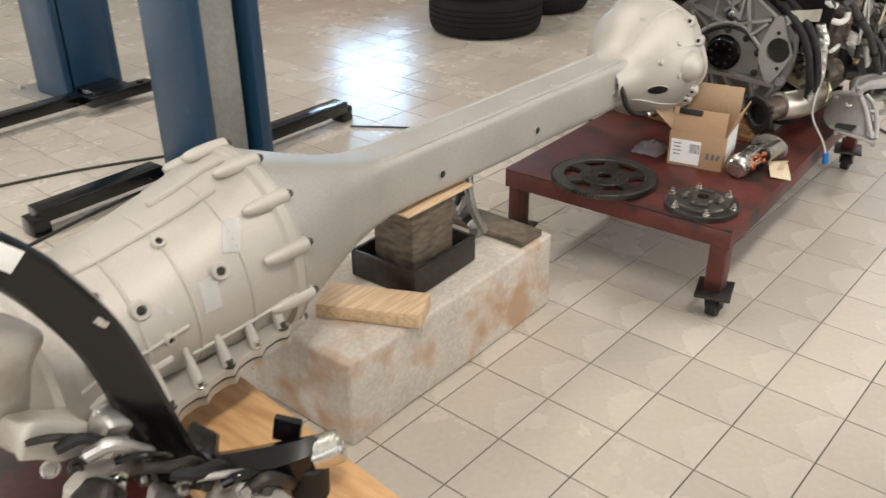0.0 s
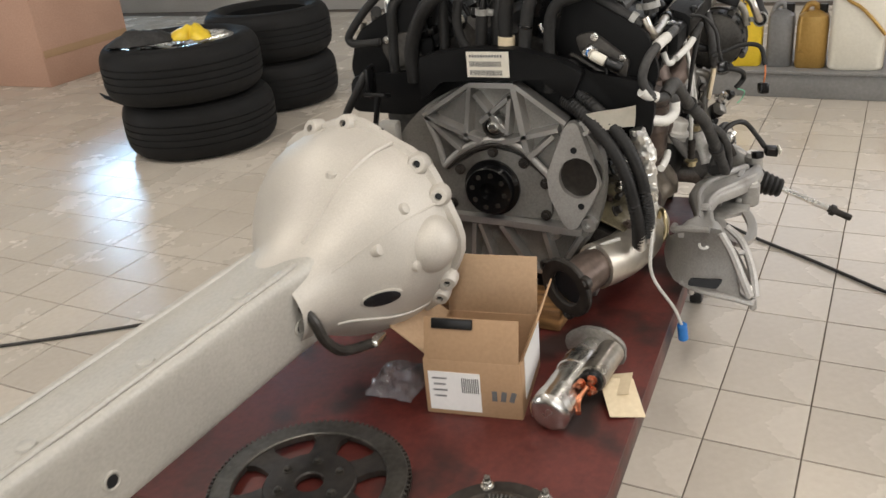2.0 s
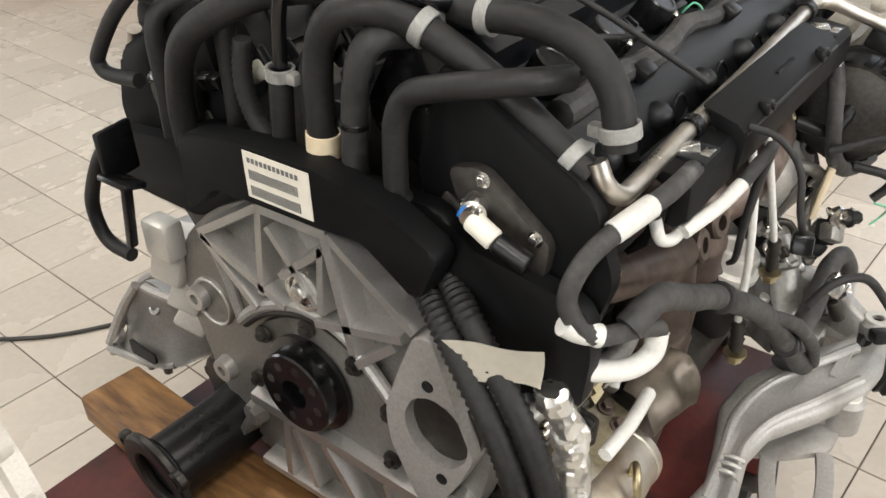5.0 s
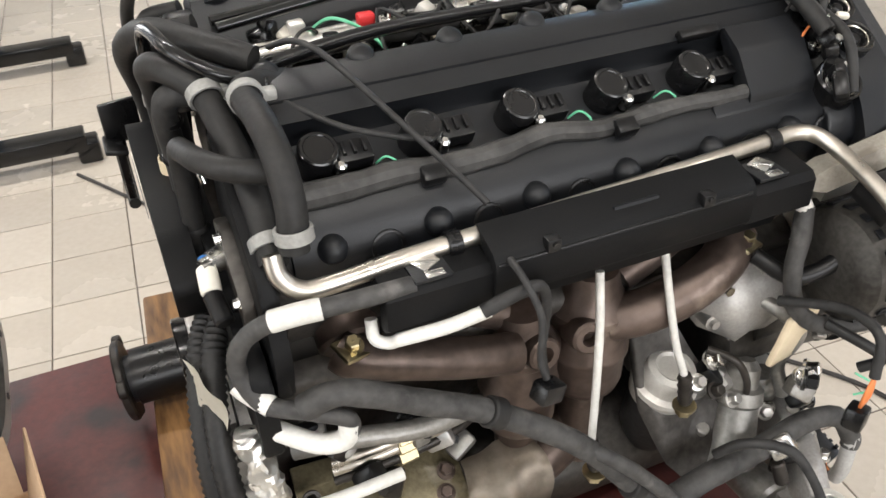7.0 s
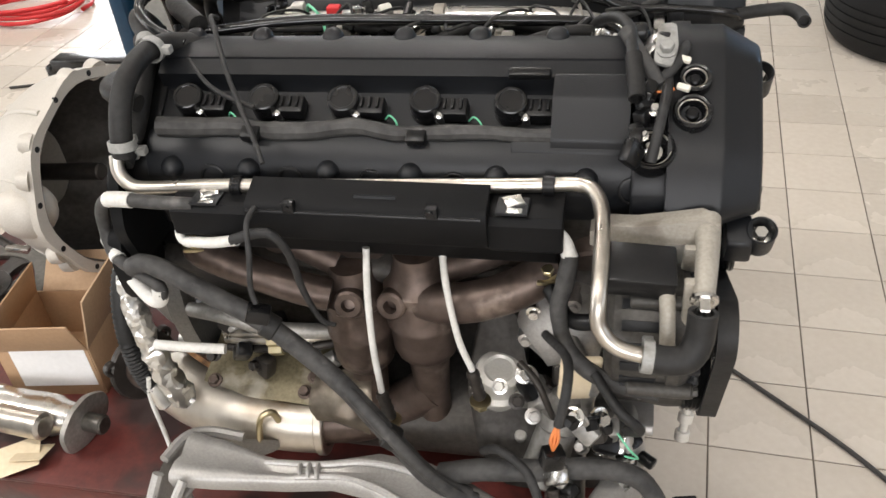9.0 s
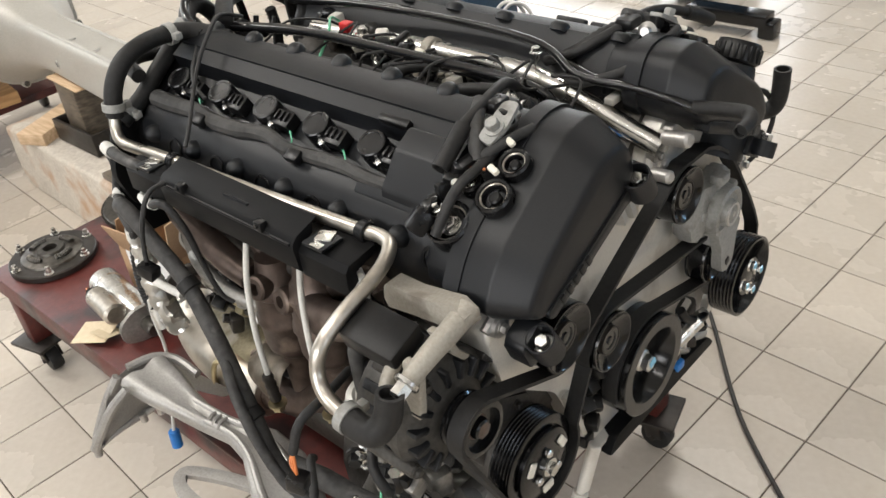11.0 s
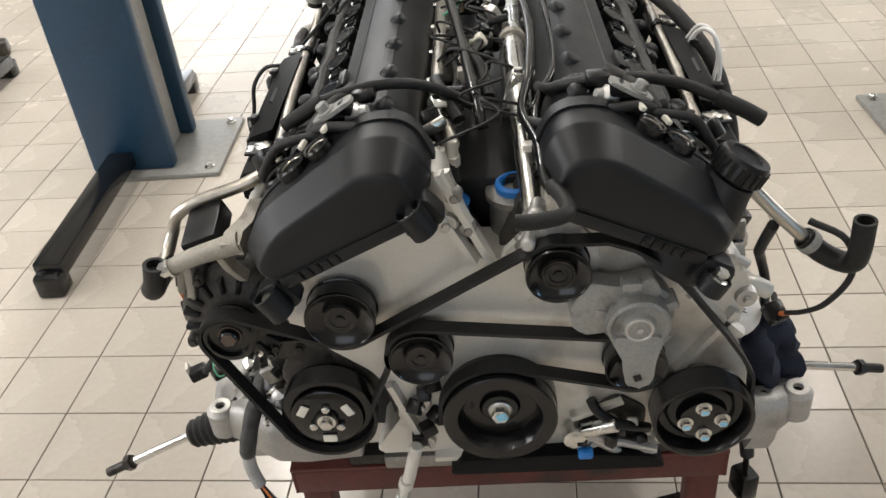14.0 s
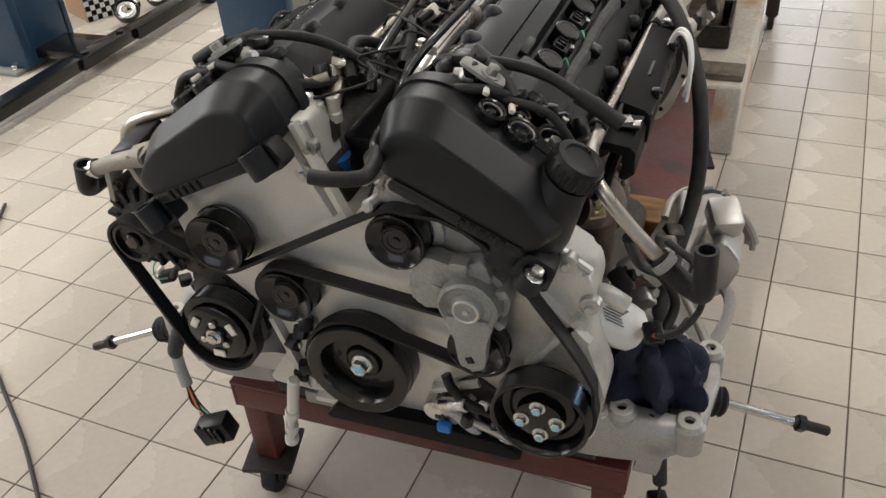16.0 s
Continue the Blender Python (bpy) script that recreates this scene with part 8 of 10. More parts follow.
for pts, r, m in (([(0.66, -0.37, 0.66), (0.69, -0.41, 0.645), (0.715, -0.415, 0.62), (0.70, -0.40, 0.60)], 0.0065, RUBBER), ([(0.60, -0.30, 0.73), (0.625, -0.335, 0.715), (0.655, -0.345, 0.72), (0.68, -0.35, 0.735)], 0.010, BLACK_SATIN), ([(0.62, -0.29, 0.66), (0.64, -0.33, 0.65), (0.66, -0.34, 0.62), (0.65, -0.33, 0.57), (0.66, -0.34, 0.52)], 0.009, ALU_DARK)):
    run("engine_lead", pts, r, m, engine, "taped lead or small pipe beside the alternator", segs=10, wobble=0.06)
run("green_wire", [(0.69, -0.405, 0.60), (0.705, -0.42, 0.59), (0.715, -0.415, 0.57), (0.70, -0.405, 0.56)], 0.0014, GREEN_WIRE, engine, "thin green wire loop", segs=8)
w = run("hanging_loom", [(0.747, -0.392, 0.455), (0.745, -0.396, 0.40), (0.750, -0.388, 0.365)], 0.0105, GREY_SLEEVE, engine, "grey-sleeved hanging loom", segs=10)
for k in range(7):
    run("bare_wire", [(0.750 + 0.002 * math.sin(k), -0.388 + 0.003 * math.cos(k), 0.367), (0.765 + 0.004 * math.sin(k * 2), -0.368 + 0.006 * math.cos(k), 0.342), (0.782, -0.335 + 0.004 * (k - 3), 0.335)], 0.0019, (LOOM, ORANGE, GREEN_WIRE)[k % 3] if k % 2 else LOOM, w, "thin coloured wire", segs=6, steps=4)
bm = B()
box(bm, (0.793, -0.311, 0.323), (0.036, 0.060, 0.044), 0.004, (20, 0, 12))
for k in range(4):
    box(bm, (0.812, -0.329 + 0.012 * k, 0.327), (0.006, 0.006, 0.03), 0.001, (20, 0, 12))
part("loom_connector", bm, BLACK_SATIN, w, "black multi-pin connector with a blue face")
bm = B()
rod(bm, (0.806, -0.122, 0.50), (0.798, -0.142, 0.42), 0.0095, 14, 0.002)
rod(bm, (0.798, -0.142, 0.43), (0.789, -0.164, 0.338), 0.0065, 12, 0.001)
for f in (0.15, 0.55, 0.9):
    a = V(0.798, -0.142, 0.43).lerp(V(0.789, -0.164, 0.338), f)
    ring(bm, a, a + V(-0.002, -0.004, -0.016), 0.0115, 0.005, 14, 0.001)
part("hanging_union", bm, ALU_PALE, engine, "hanging metal pipe union")
for k in range(6):
    bm = B()
    box(bm, (0.785 + 0.004 * (k % 2), -0.118 + 0.014 * (k % 3), 0.495 + 0.022 * k), (0.020, 0.022, 0.020), 0.003, (k * 14, 0, k * 22))
    part("level_sensor", bm, BLACK_SATIN, engine, "small black sensor")
bm = B()
for y, z, yy, zz in ((0.12, 0.49, 0.22, 0.455), (0.12, 0.49, 0.18, 0.44), (0.22, 0.455, 0.18, 0.44)):
    rod(bm, (0.79, y, z), (0.79, yy, zz), 0.007, 10)
part("front_strut", bm, ALU, engine, "cast triangular strut")
bm = B()
rod(bm, (0.795, 0.115, 0.505), (0.81, 0.16, 0.53), 0.011, 14, 0.002)
lathe(bm, (0.78, 0.105, 0.49), (1, 0.105, 0.49), [(0, 0.02), (0.02, 0.018), (0.024, 0.010), (0.024, 0)], 18)
part("pressure_sensor", bm, STEEL, engine, "bright pressure sensor")
# black strip added for the dark shadow gap below the timing cover
bm = B()
prism(bm, arc_outline([(-0.08, 0.430), (0.235, 0.428), (0.215, 0.452), (0.10, 0.462), (-0.06, 0.458)], 0.008), yz(0.772), 0.030, 0.004)
part("sump_shade_strip", bm, BLACK_MATT, engine, "black strip for the shadow along the sump's front edge")
# flat dark plate that stands for the shaded voids behind the struts
bm = B()
prism(bm, arc_outline([(0.10, 0.470), (0.20, 0.470), (0.205, 0.530), (0.165, 0.560), (0.115, 0.530)], 0.012), yz(0.776), 0.006, 0.002)
part("recess_shade", bm, ALU_OILY, engine, "dark plate for the shaded voids in the casting", 40)
run("crank_lead", [(0.795, 0.205, 0.505), (0.805, 0.185, 0.520), (0.806, 0.160, 0.528), (0.800, 0.135, 0.545), (0.795, 0.125, 0.565)], 0.0075, BLACK_SATIN, engine, "black sensor lead beside the pulley", segs=10)
for k in range(7):
    bm = B()
    box(bm, (0.796 + 0.004 * (k % 2), 0.112 + 0.014 * k, 0.486 + 0.018 * (k % 3)), (0.016, 0.018, 0.014), 0.003, (k * 25, 0, k * 17))
    part("front_fitting", bm, (BLACK_SATIN, ALU, BLACK_GLOSS, DARK_IRON)[k % 4], engine, "small fitting beside the crankshaft pulley")
bm = B()
box(bm, (0.80, 0.118, 0.463), (0.014, 0.022, 0.016), 0.004)
part("blue_cap", bm, CYAN, engine, "small blue cap")

# oil filter and pipework on the far flank
a, b = V(0.690, 0.262, 0.652), V(0.668, 0.374, 0.590)
bm = B()
lathe(bm, a, b, [(0, 0.028), (0.004, 0.033), (0.10, 0.034), (0.116, 0.031), (0.124, 0.024), (0.125, 0)], 32)
filt = part("oil_filter", bm, PAPER, engine, "white oil filter with plain dark marks")
o, fx, fy, _, fz = axis_frame(a, b)
for k in range(7):
    q = 1.9 + 0.11 * k
    bm = B()
    c = o + fz * (0.065 + 0.003 * abs(k - 3)) + (fx * math.cos(q) + fy * math.sin(q)) * 0.0345
    rod(bm, c - fz * 0.014, c + fz * 0.014, 0.0009, 6)
    part("filter_mark", bm, INK, filt)
    bm = B()
    c = o + fz * 0.066 + (fx * math.cos(q - 1.5) + fy * math.sin(q - 1.5)) * 0.0345
    rod(bm, c - fz * 0.014, c + fz * 0.014, 0.0009, 6)
    part("filter_mark", bm, INK, filt)
run("filter_pipe", [(0.735, 0.30, 0.70), (0.745, 0.33, 0.715), (0.745, 0.36, 0.70)], 0.012, ALU_PALE, engine, "pale stub pipe", segs=12)
run("flank_loom", [(0.14, 0.30, 0.90), (0.22, 0.345, 0.872), (0.30, 0.385, 0.82), (0.352, 0.405, 0.74), (0.385, 0.408, 0.66), (0.45, 0.395, 0.59), (0.535, 0.385, 0.535), (0.577, 0.388, 0.48), (0.602, 0.405, 0.37), (0.620, 0.420, 0.235)], 0.0122, LOOM, engine, "thick taped loom hanging down the flank", segs=14, wobble=0.04)
bm = B()
box(bm, (0.622, 0.421, 0.165), (0.042, 0.034, 0.060), 0.005, (0, 0, 20))
for k in range(5):
    rod(bm, (0.609 + 0.006 * k, 0.421, 0.19), (0.614 + 0.003 * k, 0.420, 0.24), 0.0022, 6)
part("loom_connector", bm, BLACK_SATIN, engine, "black multi-pin connector")
run("flank_hose", [(0.74, 0.355, 0.80), (0.68, 0.365, 0.72), (0.62, 0.39, 0.66), (0.60, 0.41, 0.60), (0.64, 0.40, 0.57)], 0.0075, RUBBER, engine, "black hose on the flank", segs=12)
run("flank_hose", [(0.70, 0.38, 0.63), (0.67, 0.40, 0.60), (0.63, 0.42, 0.575), (0.59, 0.43, 0.565)], 0.0050, LOOM, engine, "taped black lead", segs=10)
for k in range(22):
    bm = B()
    q = V(0.50 + 0.20 * ((k * 0.618034) % 1), 0.30 + 0.09 * ((k * 0.381966) % 1), 0.53 + 0.15 * ((k * 0.7548) % 1))
    if k % 3 == 0:
        hexbolt(bm, q, (math.sin(k), 1, 0.4), 0.009, 0.013)
    else:
        box(bm, q, (0.036, 0.026, 0.030), 0.006, (k * 31, k * 19, k * 47))
    part("flank_fitting", bm, (ALU_DARK, BLACK_SATIN, ALU, DARK_IRON, BLACK_SATIN)[k % 5], engine, "small metal or plastic fitting")

# ---- the valley between the covers ----
bm = B()
prism(bm, [(-0.115, 0.80), (0.115, 0.80), (0.105, 0.865), (-0.105, 0.865)], yz(0.09), 0.60, 0.006)
part("valley_floor", bm, BLACK, engine, "black insulating mat in the valley")
for s in (-1, 1):
    bm = B()
    if s > 0:
        hose(bm, [(0.14, 0.056, 0.922), (0.40, 0.050, 0.934), (0.565, 0.050, 0.934), (0.66, 0.052, 0.916), (0.735, 0.054, 0.890), (0.790, 0.056, 0.872)], (0.0165, 0.0145), 20, 4, 0.06)
    else:
        hose(bm, [(0.14, -0.062, 0.918), (0.60, -0.058, 0.932), (0.66, -0.050, 0.930), (0.702, -0.040, 0.922)], 0.0110, 18, 4)
    rail = part("fuel_rail", bm, STEEL if s > 0 else NICKEL, engine, "bright metal fuel rail")
    for k in range(6):
        x = 0.165 + 0.1035 * k
        bm = B()
        lathe(bm, (x, s * 0.062, 0.905), (x, s * 0.105, 0.80), [(0, 0.010), (0.02, 0.011), (0.024, 0.008), (0.05, 0.0085), (0.055, 0.012), (0.075, 0.012)], 14)
        inj = part("fuel_injector", bm, (NICKEL, WHITE_PLASTIC)[k % 2], rail, "pale fuel injector")
        bm = B()
        box(bm, (x + 0.014, s * 0.080, 0.905), (0.020, 0.016, 0.022), 0.003, (s * -20, 0, 10))
        part("injector_plug", bm, BLACK_SATIN, inj)
        bm = B()
        box(bm, (x + 0.035, s * 0.062, 0.922), (0.014, 0.030, 0.010), 0.002)
        part("rail_clip", bm, ALU_PALE if k % 2 else STEEL, rail)
    pts = [(0.12 + 0.05 * k, s * (0.102 + 0.010 * noise.noise(V(k * 0.8, s, 3))), 0.935 + 0.010 * noise.noise(V(k, s, 9))) for k in range(12)]
    run("valley_loom", pts, 0.0105, LOOM, engine, "taped injector wiring loom", segs=10, wobble=0.10)
    pts = [(0.15 + 0.06 * k, s * (0.035 + 0.018 * noise.noise(V(k * 0.8, s, 13))), 0.925 + 0.014 * noise.noise(V(k, s, 19))) for k in range(9)]
    run("valley_loom", pts, 0.0065, LOOM, engine, "taped wiring loom", segs=8, wobble=0.12)
run("fuel_pipe", [(0.10, -0.085, 0.968), (0.25, -0.052, 0.972), (0.43, -0.028, 0.962), (0.60, -0.011, 0.953), (0.65, -0.004, 0.942), (0.668, 0.0, 0.925)], 0.0078, BLACK_METAL, engine, "glossy black fuel pipe along the valley", segs=14)
run("fuel_pipe", [(0.10, 0.045, 0.968), (0.25, 0.060, 0.978), (0.45, 0.072, 0.978), (0.604, 0.064, 0.972), (0.668, 0.050, 0.948), (0.741, 0.064, 0.940), (0.80, 0.066, 0.934), (0.828, 0.074, 0.924)], 0.0062, BLACK_METAL, engine, "glossy black fuel pipe along the valley", segs=12)
run("fuel_pipe", [(0.10, 0.085, 0.962), (0.25, 0.098, 0.966), (0.455, 0.104, 0.960), (0.57, 0.098, 0.956), (0.64, 0.074, 0.948), (0.69, 0.066, 0.940), (0.75, 0.078, 0.934), (0.80, 0.080, 0.928)], 0.0062, BLACK_METAL, engine, "glossy black fuel pipe along the valley", segs=12)
run("pipe_sleeve", [(0.820, 0.074, 0.927), (0.850, 0.084, 0.928), (0.880, 0.086, 0.930), (0.893, 0.074, 0.932), (0.900, 0.050, 0.933), (0.901, 0.030, 0.934)], 0.0088, RUBBER, engine, "black elbow hose with an open end", segs=14, hollow=True)
# bright air rail over the valley, with its clips and a bent strap
bm = B()
shell(bm, [[V(x, y, z + 0.006 * q) for x, y, z in ((0.596, 0.068, 0.950), (0.604, 0.050, 0.954), (0.612, 0.034, 0.946), (0.622, 0.026, 0.918), (0.628, 0.022, 0.892))] for q in range(3)], 0.0025)
strap = part("rail_strap", bm, STEEL, engine, "bent bright strap over the rail", 50)
bm = B()
hexbolt(bm, (0.603, 0.050, 0.966), (0, 0, 1), 0.006, 0.007)
part("strap_bolt", bm, STEEL, strap)
bm = B()
lathe(bm, (0.402, 0.050, 0.934), (0.55, 0.050, 0.934), [(0, 0.0165), (0.002, 0.0205), (0.016, 0.0205), (0.018, 0.0165)], 24)
part("rail_collar", bm, ALU_BEIGE, strap, "beige collar round the rail")
bm = B()
lathe(bm, (0.702, -0.040, 0.895), (0.702, -0.040, 1), [(0, 0.010), (0.012, 0.010), (0.014, 0.0085), (0.034, 0.0085), (0.036, 0.006)], 16)
part("bright_cap", bm, ALU_PALE, engine, "white cap on a fuel union")
for pts in ([(0.52, -0.045, 0.925), (0.57, -0.060, 0.950), (0.62, -0.050, 0.955), (0.66, -0.030, 0.935)], [(0.40, -0.05, 0.925), (0.46, -0.03, 0.950), (0.52, 0.0, 0.945), (0.58, 0.01, 0.925)], [(0.68, -0.06, 0.93), (0.70, -0.045, 0.905), (0.712, -0.04, 0.875)]):
    run("valley_hose", pts, 0.009, RUBBER, engine, "short black hose in the valley", segs=10)
# breather hoses crossing the front of the covers
ha = run("breather_pipe", [(0.685, -0.195, 0.985), (0.682, -0.150, 0.996), (0.668, -0.105, 0.994), (0.648, -0.065, 0.978), (0.632, -0.025, 0.950), (0.63, 0.0, 0.930)], 0.0070, RUBBER, engine, "thin black breather pipe across the cover", segs=12)
run("pipe_sleeve", [(0.692, -0.243, 0.958), (0.690, -0.222, 0.970), (0.686, -0.192, 0.986)], 0.0098, RUBBER, ha, "thicker rubber end", segs=14, hollow=True)
hb = run("breather_pipe", [(0.700, 0.288, 0.957), (0.686, 0.245, 0.974), (0.684, 0.200, 0.985), (0.688, 0.150, 0.990), (0.672, 0.110, 0.980), (0.640, 0.085, 0.960), (0.60, 0.075, 0.945)], 0.0070, RUBBER, engine, "thin black breather pipe across the cover", segs=12)
run("pipe_sleeve", [(0.697, 0.280, 0.960), (0.703, 0.310, 0.946), (0.707, 0.334, 0.932)], 0.0100, RUBBER, hb, "thicker rubber end", segs=14, hollow=True)
run("pipe_sleeve", [(0.680, 0.140, 0.985), (0.66, 0.115, 0.975), (0.635, 0.10, 0.955), (0.60, 0.10, 0.94)], 0.0095, RUBBER, hb, "ribbed rubber sleeve", segs=12, steps=8, ribs=0.0016)
for s in (-1, 1):
    run("cover_lead", [(0.70, s * 0.215, 0.945), (0.735, s * 0.185, 0.975), (0.745, s * 0.13, 0.975), (0.725, s * 0.08, 0.955), (0.68, s * 0.05, 0.94), (0.64, s * 0.06, 0.93)], 0.0062, LOOM, engine, "taped lead over the cover", segs=10, wobble=0.08)
    run("cover_lead", [(0.71, s * 0.28, 0.90), (0.72, s * 0.25, 0.945), (0.725, s * 0.20, 0.96), (0.715, s * 0.16, 0.965)], 0.006, LOOM, engine, "taped lead over the cover", segs=8, wobble=0.1)
    for k in range(12):
        P = bank(s)
        bm = B()
        u = -0.09 + 0.17 * ((k * 0.618) % 1)
        q = P(0.688 + 0.035 * ((k * 0.3819) % 1), u, 0.437 + 0.012 * ((k * 0.75) % 1))
        if k % 4 == 0:
            box(bm, q, (0.026, 0.030, 0.016), 0.005, (k * 31, k * 17, k * 27))
            m = BLACK_SATIN
        else:
            box(bm, q, (0.018, 0.015, 0.015), 0.003, (k * 31, k * 17, k * 27))
            m = BLACK_SATIN
        part("sensor_connector", bm, m, engine, "small plug over the cover")
for s in (-1, 1):
    bm = B()
    lathe(bm, (0.704, s * 0.188, 0.966), (0.716, s * 0.132, 0.985), [(0, 0.007), (0.004, 0.010), (0.030, 0.010), (0.032, 0.013), (0.046, 0.013), (0.050, 0.008), (0.058, 0.006)], 18)
    part("cam_solenoid", bm, ALU, engine, "bright metal solenoid")
    bm = B()
    a = bank(s)
    prism(bm, arc_outline([(-0.022, -0.010), (0.030, -0.014), (0.036, 0.006), (0.010, 0.013), (-0.024, 0.010)], 0.006), lambda u, v, w, a=a: a(0.722 + v, -0.066 + u, 0.450 + w), 0.005, 0.001)
    hexbolt(bm, a(0.722, -0.052, 0.455), a(0, 0, 1) - a(0, 0, 0), 0.008, 0.010)
    part("solenoid_bracket", bm, ALU_TENS, engine, "bright bracket with a bolt over the cap")
    for k in range(5):
        bm = B()
        q = bank(s)(0.700 + 0.012 * (k % 3), 0.05 - 0.03 * k, 0.438 + 0.004 * (k % 2))
        hexbolt(bm, q, (0, s * 0.5, 0.86), 0.005, 0.008)
        part("cover_screw", bm, STEEL, engine, "small bright screw")
# thermostat housing with a blue plug
bm = B()
lathe(bm, (0.702, 0.038, 0.785), (0.702, 0.038, 1), [(0, 0.036), (0.03, 0.036), (0.055, 0.034), (0.06, 0.040), (0.068, 0.040), (0.070, 0.028)], 30)
th = part("thermostat_housing", bm, ALU_DARK, engine, "cast thermostat housing stopped with a blue plug")
bm = B()
ring(bm, (0.702, 0.038, 0.850), (0.702, 0.038, 0.866), 0.027, 0.018, 30, 0.003)
rod(bm, (0.702, 0.038, 0.845), (0.702, 0.038, 0.852), 0.024, 24)
part("blue_plug", bm, CYAN, th, "bright blue plastic plug")
bm = B()
lathe(bm, (0.715, -0.045, 0.825), (0.715, -0.045, 1), [(0, 0.022), (0.02, 0.022), (0.024, 0.024)], 20)
part("blue_plug", bm, CYAN, th, "bright blue plastic plug")
bm = B()
prism(bm, arc_outline([(0.066, 0.80), (0.098, 0.80), (0.116, 0.870), (0.104, 0.892), (0.084, 0.892), (0.062, 0.85)], 0.012), yz(0.742), 0.050, 0.008)
rod(bm, (0.79, 0.060, 0.885), (0.83, 0.055, 0.893), 0.010, 16, 0.003)
rod(bm, (0.78, 0.050, 0.835), (0.812, 0.045, 0.84), 0.009, 16, 0.003)
part("water_outlet", bm, ALU, th, "bright cast water outlet")
for k in range(56):
    bm = B()
    q = V(0.14 + 0.58 * ((k * 0.618034) % 1), -0.075 + 0.15 * ((k * 0.381966) % 1), 0.90 + 0.055 * ((k * 0.7548) % 1))
    if k % 3 == 0:
        rod(bm, q, q + V(0.03 * math.cos(k), 0.03 * math.sin(k), 0.006), 0.006, 10, 0.001)
    else:
        box(bm, q, (0.024, 0.018, 0.020), 0.004, (k * 11, k * 19, k * 47))
    part("valley_connector", bm, (BLACK_SATIN, STEEL, BLACK_SATIN, NICKEL, BLACK_GLOSS, ALU_PALE, BLACK_SATIN, BLACK_GLOSS, WHITE_PLASTIC)[k % 9], engine, "small plug in the valley")
bm = B()
box(bm, (0.263, 0.019, 0.958), (0.020, 0.016, 0.016), 0.003)
part("red_plug", bm, REDP, engine, "small red plug")
bm = B()
lathe(bm, (0.30, 0.02, 0.945), (0.30, 0.02, 1), [(0, 0.014), (0.008, 0.014), (0.010, 0.010), (0.018, 0.010)], 16)
part("bright_cap", bm, STEEL, engine, "small bright cap")
for k in range(10):
    x = 0.15 + 0.055 * k
    run("thin_wire", [(x, -0.06 + 0.12 * (k % 2), 0.94), (x + 0.02, -0.02 + 0.05 * math.sin(k), 0.965), (x + 0.05, 0.03 * math.cos(k * 2), 0.955), (x + 0.07, 0.06 - 0.12 * (k % 2), 0.93)], 0.0022, GREEN_WIRE if k == 1 else LOOM, engine, "thin wire", segs=6, steps=5)


# ---- subframe and steering rack round the sump ----
sub = thing("subframe", (0.4, 0, 0.305), "cast aluminium subframe with steering rack, lying round the sump", "subframe")


# stations of the arm: x, the two edges, height
ARM = ((0.085, -0.362, -0.450, 0.474), (0.14, -0.366, -0.440, 0.464), (0.19, -0.372, -0.424, 0.450), (0.235, -0.375, -0.414, 0.442), (0.30, -0.360, -0.402, 0.440), (0.36, -0.342, -0.412, 0.442), (0.43, -0.345, -0.450, 0.438), (0.50, -0.372, -0.482, 0.434), (0.56, -0.402, -0.490, 0.430), (0.62, -0.424, -0.482, 0.420), (0.665, -0.435, -0.477, 0.414))


